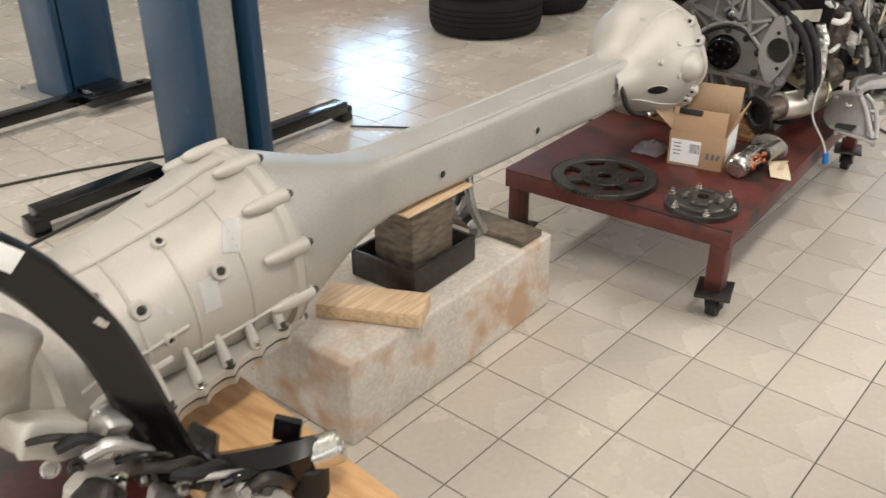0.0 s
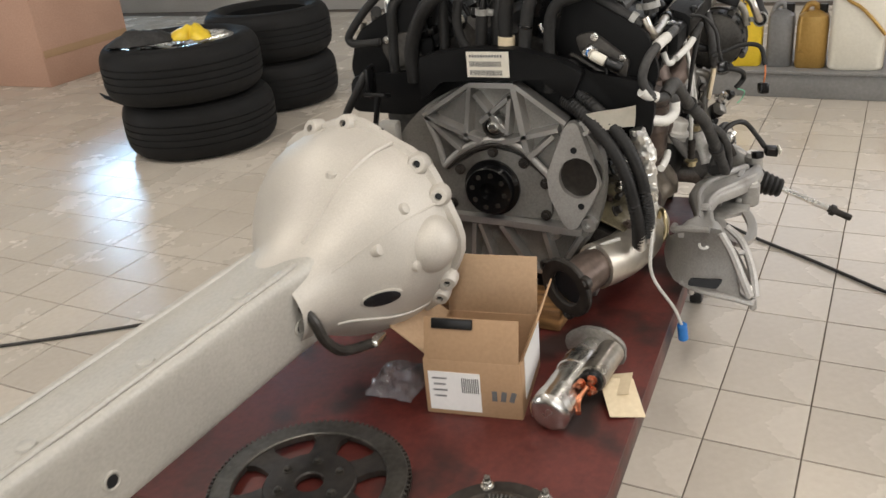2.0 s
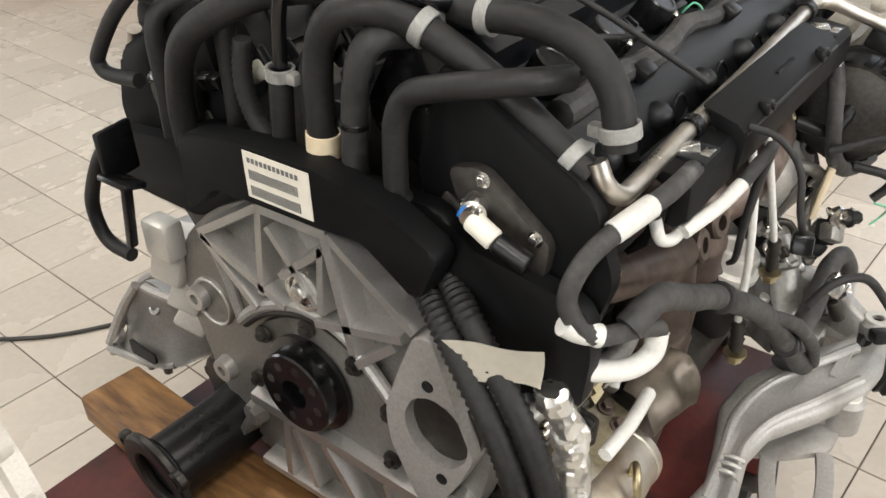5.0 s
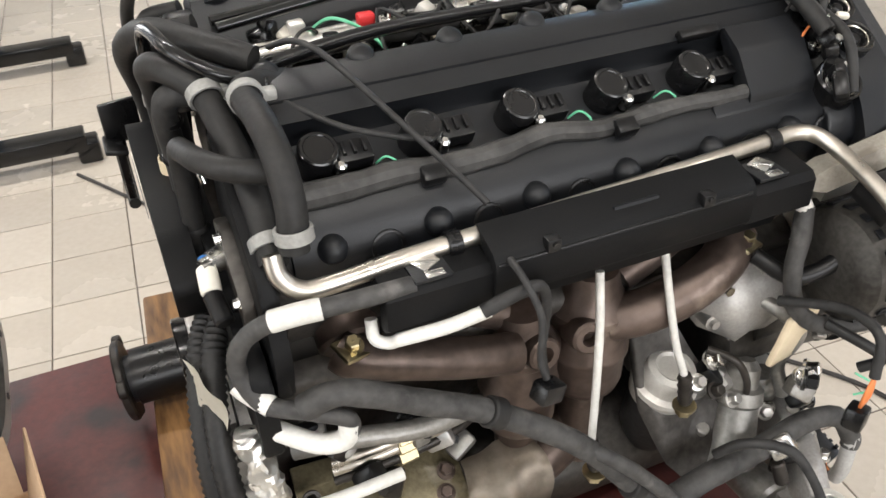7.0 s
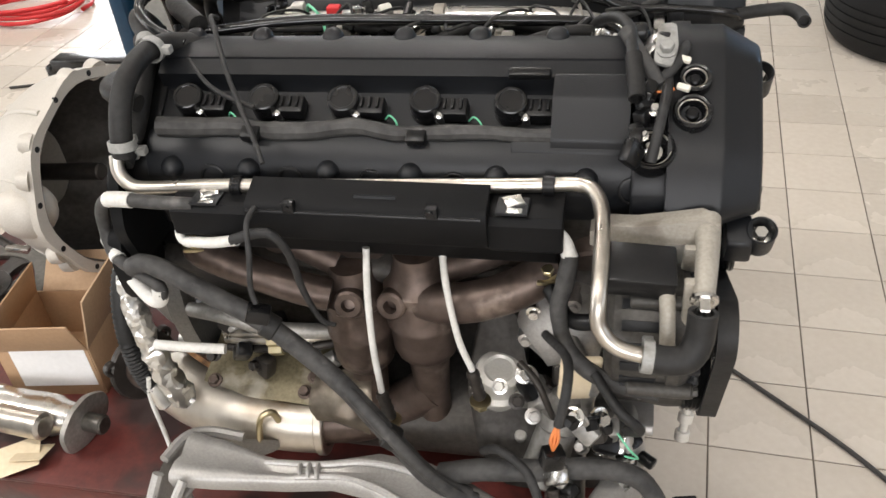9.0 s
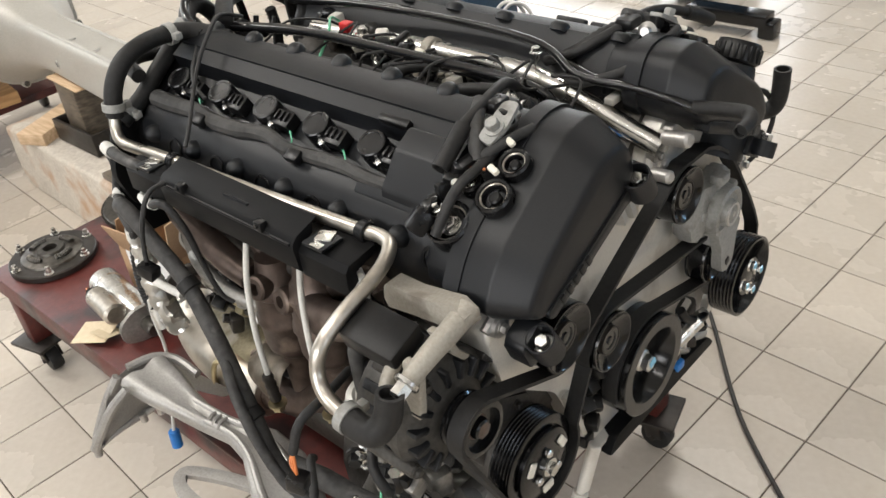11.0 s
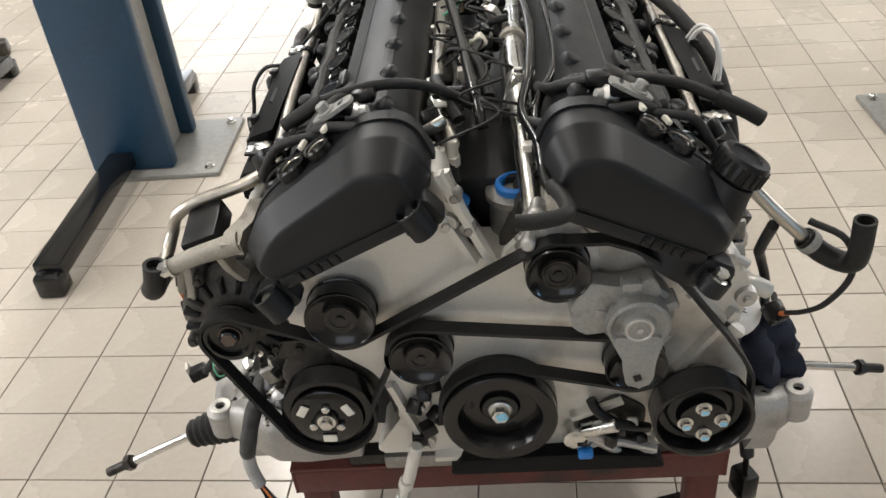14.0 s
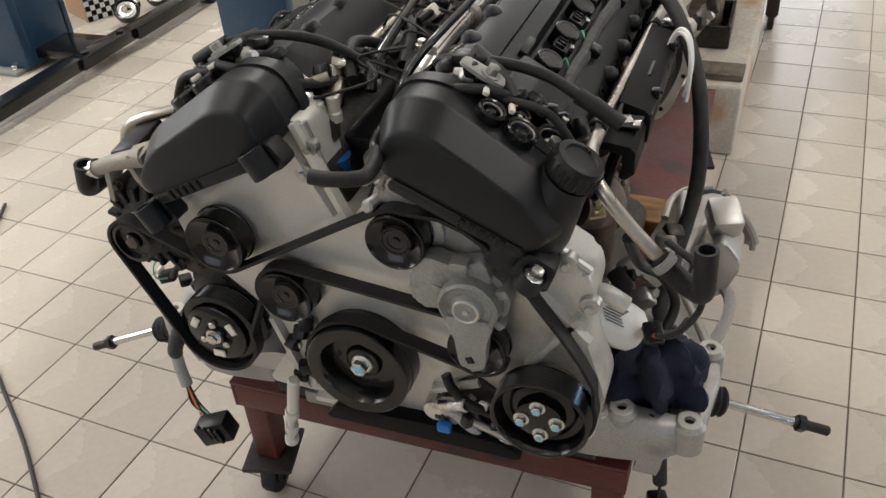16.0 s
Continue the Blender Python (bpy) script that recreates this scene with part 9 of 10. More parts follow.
def sub_arm(s):
    f = (lambda y: y) if s < 0 else (lambda y: -y)
    bm = B()
    loft(bm, [[V(x, f(a), z - 0.022), V(x, f(a), z - 0.004), V(x, f(a - 0.006), z + 0.004), V(x, f(a * 0.72 + b * 0.28), z + 0.005), V(x, f(a * 0.5 + b * 0.5), z - 0.003), V(x, f(a * 0.28 + b * 0.72), z + 0.005), V(x, f(b + 0.006), z + 0.003), V(x, f(b), z - 0.006), V(x, f(b + 0.004), z - 0.024)] for x, a, b, z in ARM])
    arm = part("side_arm", bm, ALU_SUB, sub, "smooth cast aluminium arm with long flutes", 60)
    for line, r in ((((0.20, -0.386, 0.449), (0.28, -0.376, 0.443), (0.35, -0.366, 0.447), (0.43, -0.378, 0.446), (0.52, -0.418, 0.440), (0.59, -0.446, 0.430)), (0.005, 0.008)), (((0.25, -0.402, 0.443), (0.31, -0.393, 0.442), (0.37, -0.405, 0.444), (0.44, -0.437, 0.440), (0.52, -0.470, 0.434)), (0.005, 0.0075))):
        bm = B()
        hose(bm, [(x, f(y), z) for x, y, z in line], r, 10, 4)
        part("flute_edge", bm, ALU_SUB, arm)
    for k in range(3):
        bm = B()
        hose(bm, [(0.252 + 0.013 * k, f(-0.378), 0.446), (0.254 + 0.013 * k, f(-0.392), 0.448), (0.257 + 0.013 * k, f(-0.402), 0.444)], 0.0035, 6, 3)
        part("cast_mark", bm, ALU_SUB, arm)
    # lower web of the arm with an open loop
    bm = B()
    prism(bm, arc_outline([(0.36, -0.375), (0.56, -0.385), (0.58, -0.470), (0.43, -0.470), (0.385, -0.425)], 0.012), lambda u, v, w: V(u, f(v), 0.372 + w), 0.008, 0.002)
    web = part("lower_web", bm, ALU_SUB, arm, "lower web of the casting")
    bm = B()
    loop = rounded([V(x, f(y), 0.376) for x, y in ((0.40, -0.405), (0.345, -0.418), (0.285, -0.442), (0.250, -0.464), (0.270, -0.484), (0.325, -0.488), (0.380, -0.478), (0.43, -0.462))], 5)
    loft(bm, [[p + V(0, 0, -0.006), p + V(0.010 * n.x, 0.010 * n.y, -0.005), p + V(0.010 * n.x, 0.010 * n.y, 0.005), p + V(0, 0, 0.006), p - V(0.010 * n.x, 0.010 * n.y, -0.005), p - V(0.010 * n.x, 0.010 * n.y, 0.005)] for p, n in ((Vector(a), (Vector(b) - Vector(a)).normalized().cross(Vector((0, 0, 1)))) for a, b in zip(loop, loop[1:]))])
    part("web_loop", bm, ALU_SUB, web, "open cast loop")
    for x, y in ((0.46, -0.40), (0.54, -0.44)):
        bm = B()
        loft(bm, [[V(x - w, f(y - 0.006), z), V(x + w, f(y - 0.006), z), V(x + w, f(y + 0.006), z), V(x - w, f(y + 0.006), z)] for z, w in ((0.376, 0.024), (0.436, 0.034))])
        part("web_stay", bm, ALU_SUB, web)
    bm = B()
    box(bm, (0.483, f(-0.445), 0.385), (0.024, 0.022, 0.016), 0.004)
    part("web_boss", bm, ALU, web)
    lugs = ((0.653, -0.456, 0.448), (0.490, -0.464, 0.430)) if s < 0 else ((0.683, -0.454, 0.458), (0.506, -0.467, 0.449), (0.511, -0.413, 0.462), (0.694, -0.357, 0.470))
    for x, y, z in lugs:
        bm = B()
        ring(bm, (x, f(y), z - 0.060), (x, f(y), z - 0.003), 0.024, 0.0075, 26, 0.006)
        lug = part("mount_lug", bm, ALU_SUB, arm, "cast mounting lug")
        bm = B()
        ring(bm, (x, f(y), z - 0.004), (x, f(y), z), 0.0178, 0.0078, 26, 0.001)
        part("lug_face", bm, ALU_PALE, lug, "bright machined face")
        bm = B()
        rod(bm, (x, f(y), z - 0.060), (x, f(y), z - 0.008), 0.0080, 14)
        part("lug_hole", bm, BLACK, lug)
    # front leg of the casting that runs in towards the sump
    ex, ey, ez = lugs[0]
    bm = B()
    loft(bm, [[V(x - a, f(y), z - h), V(x + a, f(y), z - h), V(x + a, f(y), z + h * 0.55), V(x + a * 0.5, f(y), z + h), V(x - a * 0.6, f(y), z + h)] for x, y, z, a, h in ((ex - 0.004, ey + 0.004, ez - 0.034, 0.018, 0.026), (ex + 0.008, -0.415, 0.422, 0.026, 0.036), (0.690, -0.36, 0.420, 0.030, 0.040), (0.700, -0.31, 0.428, 0.030, 0.042), (0.700, -0.22, 0.430, 0.026, 0.040))])
    bmesh.ops.bevel(bm, geom=bm.edges[:], offset=0.006, segments=2, profile=0.5, affect="EDGES", clamp_overlap=True)
    leg = part("front_leg", bm, ALU_SUB, arm, "pale cast leg of the subframe", 45)
    for k in range(3):
        bm = B()
        hexbolt(bm, (0.708 - 0.008 * k, f(-0.33 - 0.035 * k), 0.458 - 0.006 * k), (0.1, 0, 1), 0.0065, 0.010)
        part("leg_bolt", bm, STEEL, leg)
    bm = B()
    loft(bm, [[V(x - a, f(y - 0.018), z), V(x + a, f(y - 0.018), z), V(x + a, f(y + 0.018), z), V(x - a, f(y + 0.018), z)] for x, y, z, a in ((ex, ey + 0.045, 0.410, 0.026), (ex + 0.004, ey + 0.050, 0.370, 0.022), (ex + 0.006, ey + 0.055, 0.345, 0.014))])
    part("leg_web", bm, ALU_SUB, leg)
    # rounded shell that hangs from the rear end, with a webbed outer corner
    cols = ((0.190, -0.322, 0.420, 0.382), (0.130, -0.338, 0.434, 0.376), (0.092, -0.360, 0.460, 0.366), (0.076, -0.390, 0.476, 0.358), (0.070, -0.420, 0.480, 0.354), (0.069, -0.450, 0.474, 0.350), (0.070, -0.480, 0.440, 0.348), (0.072, -0.508, 0.385, 0.344))
    bm = B()
    shell(bm, [[V(x - 0.030 * q + 0.012 * math.sin(math.pi * q), f(y), top + (low - top) * q) for x, y, top, low in cols] for q in (0.0, 0.06, 0.2, 0.4, 0.6, 0.8, 0.94, 1.0)], 0.007)
    cup = part("end_casting", bm, ALU_SUB, arm, "rounded webbed end casting", 60)
    webs = (((0.070, -0.446, 0.476, 0.008), (0.060, -0.470, 0.440, 0.009), (0.048, -0.492, 0.396, 0.010), (0.040, -0.510, 0.358, 0.009)),
            ((0.110, -0.452, 0.474, 0.007), (0.100, -0.484, 0.448, 0.008), (0.078, -0.508, 0.400, 0.008), (0.050, -0.520, 0.354, 0.009)),
            ((0.150, -0.345, 0.448, 0.008), (0.100, -0.352, 0.462, 0.008), (0.078, -0.380, 0.476, 0.007), (0.070, -0.425, 0.481, 0.007)),
            ((0.060, -0.374, 0.364, 0.006), (0.046, -0.420, 0.355, 0.006), (0.040, -0.480, 0.350, 0.006), (0.040, -0.518, 0.343, 0.007)),
            ((0.078, -0.476, 0.432, 0.006), (0.090, -0.490, 0.430, 0.006)))
    for line in webs:
        bm = B()
        hose(bm, [V(x, f(y), z) for x, y, z, r in line], (line[0][3], line[-1][3]), 8, 4)
        part("casting_web", bm, ALU_SUB, cup)
    bm = B()
    rod(bm, (0.046, f(-0.516), 0.352), (0.043, f(-0.518), 0.328), 0.007, 10, 0.003)
    part("corner_tip", bm, ALU_SUB, cup)
    bm = B()
    prism(bm, arc_outline([(-0.034, -0.010), (0.024, -0.012), (0.034, 0.008), (0.010, 0.006), (-0.030, 0.004)], 0.006, 4), lambda u, v, w: V(0.0445 - w + 0.25 * v, f(-0.424 - u), 0.380 + v), 0.004)
    part("kidney_slot", bm, BLACK, cup, "dark kidney-shaped slot")
    for x, y, z in ((0.068, -0.415, 0.446), (0.038, -0.502, 0.372)):
        bm = B()
        lathe(bm, (x + 0.012, f(y), z - 0.004), (x - 0.75, f(y), z + 0.55), [(-0.004, 0.0125), (0.009, 0.0115), (0.010, 0.006), (0.004, 0.0055), (0.004, 0)], 16)
        part("casting_boss", bm, ALU, cup)
    for x, y in ((0.058, -0.395), (0.050, -0.425)):
        bm = B()
        rod(bm, (x, f(y), 0.360), (x, f(y), 0.340), 0.007, 10, 0.002)
        part("casting_stud", bm, ALU, cup)


sub_arm(-1)
sub_arm(1)
bm = B()
rod(bm, (0.625, -0.40, 0.395), (0.585, 0.40, 0.41), 0.028, 20, 0.005)
rack = part("steering_rack", bm, ALU_DARK, sub, "cast steering rack tube")
for a, b, c in (((0.627, -0.43, 0.392), (0.633, -0.53, 0.362), (0.645, -0.682, 0.296)), ((0.583, 0.42, 0.412), (0.565, 0.50, 0.390), (0.531, 0.648, 0.340))):
    a, b, c = V(*a), V(*b), V(*c)
    n = 16
    bm = B()
    hose(bm, [a.lerp(b, k / n) for k in range(n + 1)], (0.036, 0.020), 16, 1, 0, 0.004)
    part("rack_boot", bm, RUBBER, rack, "ribbed black rubber boot")
    bm = B()
    rod(bm, b, c, 0.0075, 14)
    tie = part("tie_rod", bm, STEEL, rack, "bright threaded tie rod")
    d = (c - b).normalized()
    bm = B()
    lathe(bm, c - d * 0.045, c, [(0, 0.0085), (0.045, 0.0085)], 12)
    lathe(bm, c - d * 0.038, c, [(0, 0.014), (0.012, 0.014)], 6)
    rod(bm, c - d * 0.006, c + d * 0.016, 0.0085, 12, 0.002)
    part("rod_end", bm, DARK_IRON, tie, "dark lock nut and rod end")
bm = B()
ball(bm, (0.612, 0.392, 0.478), 0.080, (0.95, 0.95, 0.82), 44)
for v in bm.verts:
    d = v.co - Vector((0.612, 0.392, 0.478))
    v.co += d * (0.16 * math.sin(7 * math.atan2(d.y, d.x) + 26 * d.z) + 0.10 * math.sin(60 * d.x + 24 * d.y))
crumple(bm, 0.016, 24)
crumple(bm, 0.007, 62)
solo("wiping_cloth", bm, NAVY, "crumpled navy cloth stuffed beside the steering rack", "cloth", smooth=60)
bm = B()
prism(bm, arc_outline([(0.40, 0.34), (0.47, 0.36), (0.50, 0.44), (0.46, 0.49), (0.42, 0.45)], 0.015), yz(0.16), 0.10, 0.01)
box(bm, (0.20, 0.455, 0.50), (0.07, 0.06, 0.05), 0.012, (0, 20, 20))
part("rear_bracket", bm, ALU, sub, "cast aluminium rear bracket")

wl = run("rack_lead", [(0.52, -0.385, 0.52), (0.545, -0.405, 0.548), (0.585, -0.435, 0.545), (0.605, -0.465, 0.505), (0.604, -0.485, 0.478)], 0.0062, LOOM, engine, "taped lead bent down to the rack", segs=10, wobble=0.08)
bm = B()
box(bm, (0.598, -0.500, 0.472), (0.028, 0.030, 0.020), 0.004, (10, -12, 20))
box(bm, (0.590, -0.470, 0.462), (0.022, 0.024, 0.018), 0.004, (0, 10, 40))
plug = part("rack_plug", bm, BLACK_SATIN, wl, "black connector plug")
bm = B()
box(bm, (0.594, -0.518, 0.477), (0.027, 0.006, 0.014), 0.002, (10, -12, 20))
part("plug_tip", bm, WHITE_PLASTIC, plug, "white plug tip")
# timber under the engine's rear
bm = B()
box(bm, (-0.035, 0.135, 0.331), (0.098, 0.61, 0.048), 0.005, (0, 0, -4))
crumple(bm, 0.002, 12, 3)
solo("timber_beam", bm, WOOD_OLD, "oil-soaked brown timber beam under the engine", "beam")

# ---- loose parts lying on the trolley ----
fw = thing("flexplate", (-0.672, 0.075, TZ), "dark iron flywheel ring gear lying on a trolley", "flywheel")
c = V(-0.672, 0.075, TZ)
bm = B()
ring(bm, c + V(0, 0, 0.006), c + V(0, 0, 0.020), 0.156, 0.122, 72, 0.002)
rim = part("rim", bm, IRON, fw)
bm = B()
for k in range(100):
    q = k * math.tau / 100
    box(bm, c + V(0.158 * math.cos(q), 0.158 * math.sin(q), 0.013), (0.006, 0.0045, 0.012), 0.0, (0, 0, math.degrees(q)))
part("gear_teeth", bm, IRON, rim, "ring of gear teeth", 0)
bm = B()
ring(bm, c + V(0, 0, 0.006), c + V(0, 0, 0.018), 0.074, 0.022, 48, 0.002)
part("hub", bm, DARK_IRON, fw)
for k in range(6):
    q = k * math.tau / 6 + 0.25
    bm = B()
    loft(bm, [[c + V(r * math.cos(q + a), r * math.sin(q + a), z) for a, z in ((-w, 0.005), (w, 0.005), (w, 0.016), (-w, 0.016))] for r, w in ((0.068, 0.36), (0.09, 0.22), (0.11, 0.20), (0.126, 0.26))])
    part("spoke", bm, DARK_IRON, fw)
    bm = B()
    hexbolt(bm, c + V(0.05 * math.cos(q), 0.05 * math.sin(q), 0.018), (0, 0, 1), 0.006, 0.005)
    part("hub_bolt", bm, IRON, fw)
bm = B()
ring(bm, c, c + V(0, 0, 0.007), 0.070, 0.03, 36, 0.001)
part("spacer", bm, DARK_IRON, fw)

dd = thing("drive_damper", (-0.678, -0.240, TZ), "dark round drive damper with bright bolts on a trolley", "damper")
c = V(-0.678, -0.240, TZ)
bm = B()
ring(bm, c, c + V(0, 0, 0.018), 0.104, 0.04, 56, 0.003)
part("outer_disc", bm, DARK_IRON, dd)
bm = B()
lathe(bm, c + V(0, 0, 0.017), c + V(0, 0, 1), [(0, 0.075), (0.006, 0.072), (0.010, 0.060), (0.012, 0.035), (0.018, 0.032), (0.018, 0.017), (0.004, 0.016), (0.004, 0)], 44)
part("hub_disc", bm, IRON, dd)
for k in range(6):
    q = k * math.tau / 6 + 0.5
    bm = B()
    hexbolt(bm, c + V(0.092 * math.cos(q), 0.092 * math.sin(q), 0.018), (0, 0, 1), 0.0075, 0.009)
    rod(bm, c + V(0.092 * math.cos(q), 0.092 * math.sin(q), 0.02), c + V(0.092 * math.cos(q), 0.092 * math.sin(q), 0.036), 0.005, 10)
    part("disc_bolt", bm, STEEL, dd, "bright bolt")
for k in range(4):
    q = k * math.tau / 4 + 0.2
    n = 14
    bm = B()
    hose(bm, [c + V(0.05 * math.cos(q + (i / n - 0.5) * 0.9), 0.05 * math.sin(q + (i / n - 0.5) * 0.9), 0.029) for i in range(n + 1)], 0.0065, 10, 1, 0, 0.0022)
    part("damper_spring", bm, IRON, dd, "short coil spring")

# open cardboard box
cb = thing("cardboard_box", (-0.34, -0.095, TZ), "open brown cardboard box with a white label on a trolley", "box")
bx0, bx1, by0, by1, bz = -0.412, -0.240, -0.176, -0.008, TZ + 0.110
for name, at, size in (("front_wall", (bx0, (by0 + by1) / 2, (TZ + bz) / 2), (0.004, by1 - by0, bz - TZ)), ("back_wall", (bx1, (by0 + by1) / 2, (TZ + bz) / 2), (0.004, by1 - by0, bz - TZ)), ("side_wall", ((bx0 + bx1) / 2, by0, (TZ + bz) / 2), (bx1 - bx0, 0.004, bz - TZ)), ("side_wall", ((bx0 + bx1) / 2, by1, (TZ + bz) / 2), (bx1 - bx0, 0.004, bz - TZ)), ("base", ((bx0 + bx1) / 2, (by0 + by1) / 2, TZ + 0.003), (bx1 - bx0, by1 - by0, 0.005))):
    bm = B()
    box(bm, at, size, 0.0008)
    part(name, bm, CARD, cb)
bm = B()
box(bm, (bx1 + 0.013, (by0 + by1) / 2, bz + 0.053), (0.0035, by1 - by0, 0.110), 0.0008, (0, 13, 0))
part("flap", bm, CARD_IN, cb)
bm = B()
box(bm, ((bx0 + bx1) / 2 + 0.006, by0 - 0.015, bz + 0.038), (bx1 - bx0 - 0.012, 0.0035, 0.082), 0.0008, (20, 0, 0))
part("flap", bm, CARD, cb)
bm = B()
box(bm, ((bx0 + bx1) / 2 + 0.004, by1 + 0.030, bz + 0.026), (bx1 - bx0 - 0.02, 0.0035, 0.080), 0.0008, (-50, 0, 0))
part("flap", bm, CARD_IN, cb)
bm = B()
box(bm, (bx0 + 0.009, (by0 + by1) / 2, bz + 0.036), (0.0035, by1 - by0 - 0.004, 0.076), 0.0008, (0, 14, 0))
part("flap", bm, CARD, cb)
bm = B()
box(bm, (bx0 - 0.0024, by1 - 0.052, TZ + 0.048), (0.0008, 0.092, 0.078))
boxlab = part("paper_label", bm, PAPER, cb, "white printed label", 0)
bm = B()
for k in range(9):
    box(bm, (bx0 - 0.0031, by1 - 0.066 - 0.0035 * (k % 9), TZ + 0.062), (0.0005, 0.0018, 0.030))
part("label_print", bm, INK, boxlab, "grey printed bars", 0)
for k in range(4):
    bm = B()
    box(bm, (bx0 - 0.0031, by1 - 0.026, TZ + 0.074 - 0.012 * k), (0.0005, 0.026 - 0.005 * (k % 2), 0.003))
    part("label_print", bm, INK, boxlab, "", 0)
bm = B()
for k in range(3):
    box(bm, (bx0 - 0.0026, by1 - 0.122 - 0.016 * k, TZ + 0.045), (0.0008, 0.009, 0.020), 0, (8 * k, 0, 0))
part("box_print", bm, INK, cb, "bold dark print", 0)
bm = B()
box(bm, ((bx0 + bx1) / 2 + 0.01, by0 - 0.003, TZ + 0.07), (0.14, 0.001, 0.09))
part("paper_label", bm, PAPER, cb, "white printed label", 0)
bm = B()
box(bm, (bx0 + 0.0135, by1 - 0.052, bz + 0.064), (0.008, 0.072, 0.018), 0.002, (0, 14, 0))
part("tape_strip", bm, BLACK_SATIN, cb, "black tape")
cb.rotation_euler[2] = radians(8)

# starter motor with its paper tag
stt = thing("starter_motor", (-0.30, -0.245, TZ), "bright metal starter motor lying on a trolley", "starter motor")
a, b = V(-0.425, -0.238, TZ + 0.037), V(-0.205, -0.262, TZ + 0.039)
bm = B()
lathe(bm, a, b, [(0, 0.020), (0.003, 0.030), (0.010, 0.036), (0.04, 0.036), (0.042, 0.0345), (0.12, 0.0345), (0.122, 0.036), (0.165, 0.036), (0.18, 0.030), (0.22, 0.026)], 36)
part("motor_body", bm, STEEL, stt)
d = (b - a).normalized()
bm = B()
o, x, y, _, z = axis_frame(b, b + d)
pl = arc_outline([(-0.058, -0.022), (-0.02, -0.036), (0.02, -0.036), (0.058, -0.012), (0.058, 0.018), (0.02, 0.042), (-0.02, 0.042), (-0.058, 0.020)], 0.012)
prism(bm, pl, lambda u, v, w: o + x * u + y * v + z * w, 0.010, 0.002)
part("end_flange", bm, ALU_DARK, stt, "cast mounting flange with ears")
bm = B()
rod(bm, b - d * 0.02, b + d * 0.045, 0.017, 20, 0.003)
part("pinion", bm, IRON, stt)
bm = B()
sa = a.lerp(b, 0.38) + V(0.0, -0.045, 0.026)
lathe(bm, sa, sa + d, [(0, 0.014), (0.002, 0.024), (0.095, 0.024), (0.10, 0.018)], 28)
part("solenoid", bm, NICKEL, stt, "brushed solenoid")
bm = B()
rod(bm, sa - d * 0.012, sa + d * 0.004, 0.021, 24, 0.004)
part("solenoid_cap", bm, BLACK_SATIN, stt)
for k in range(3):
    bm = B()
    p = sa - d * 0.010 + V(0, 0.012 * math.cos(k * 2.1), 0.012 * math.sin(k * 2.1))
    rod(bm, p, p - d * 0.018, 0.0042, 10)
    hexbolt(bm, p - d * 0.004, -d, 0.006, 0.005)
    part("terminal_stud", bm, COPPER, stt, "copper terminal stud")
run("terminal_lead", [sa - d * 0.02, sa - d * 0.035 + V(0, 0.01, -0.02), a + d * 0.02 + V(0, -0.045, 0.0)], 0.005, COPPER, stt, "braided copper lead", segs=8)
bm = B()
box(bm, (-0.305, -0.335, TZ + 0.012), (0.095, 0.062, 0.0012), 0.0003, (8, -10, 25))
box(bm, (-0.275, -0.322, TZ + 0.017), (0.060, 0.045, 0.0012), 0.0003, (-14, -6, 5))
solo("paper_tag", bm, CREAM, "folded cream paper tag lying on a trolley", "tag", smooth=0)
bm = B()
shell(bm, [[V(-0.415 + 0.011 * k + 0.012 * noise.noise(V(k * 0.7, j * 0.7, 1)), 0.020 + 0.011 * j + 0.012 * noise.noise(V(k * 0.7, j * 0.7, 5)), TZ + 0.004 + (0.016 + 0.045 * abs(noise.noise(V(k * 0.55, j * 0.55, 9)))) * math.sin(math.pi * (k + 0.3) / 11.6) * math.sin(math.pi * (j + 0.3) / 9.6)) for k in range(12)] for j in range(10)], 0.0006)
solo("plastic_bag", bm, FILM, "crumpled clear plastic bag lying on a trolley", "bag", smooth=0)

# ---- cables and clutter on the floor ----
bm = B()
hose(bm, [(-0.17, 1.62, 0.006), (0.03, 1.30, 0.006), (0.19, 1.09, 0.006), (0.40, 0.94, 0.006), (0.56, 0.76, 0.006), (0.76, 0.50, 0.006), (0.97, 0.30, 0.006), (1.17, 0.10, 0.006), (1.29, -0.09, 0.006), (1.25, -0.28, 0.006), (1.10, -0.46, 0.006), (0.98, -0.62, 0.006), (0.84, -0.79, 0.006), (0.71, -0.95, 0.006), (0.56, -1.16, 0.006), (0.30, -1.50, 0.006), (-0.1, -1.75, 0.006)], 0.0050, 8, 6)
solo("floor_cable", bm, CABLE, "black cable lying across the tiled floor", "cable", smooth=60)
bm = B()
hose(bm, [(-1.62, 2.30, 0.006), (-1.49, 2.26, 0.006), (-1.20, 2.15, 0.006), (-0.84, 1.96, 0.006), (-0.68, 1.86, 0.006)], 0.006, 8, 6)
solo("floor_cable", bm, CABLE, "short black cable lying on the tiled floor", "cable", smooth=60)
bm = B()
hose(bm, [(-1.80, 1.66, 0.006), (-1.67, 1.695, 0.006), (-1.45, 1.735, 0.006), (-1.20, 1.765, 0.006)], 0.006, 8, 6)
solo("floor_cable", bm, CABLE, "short black cable lying on the tiled floor", "cable", smooth=60)
bm = B()
pts = []
for k in range(60):
    q = k * 0.42
    r = 0.20 + 0.05 * noise.noise(V(k * 0.3, 0, 0))
    pts.append((-2.22 + r * 1.3 * math.cos(q), 2.50 + r * math.sin(q), 0.012 + 0.0012 * k))
hose(bm, pts, 0.010, 8, 3)
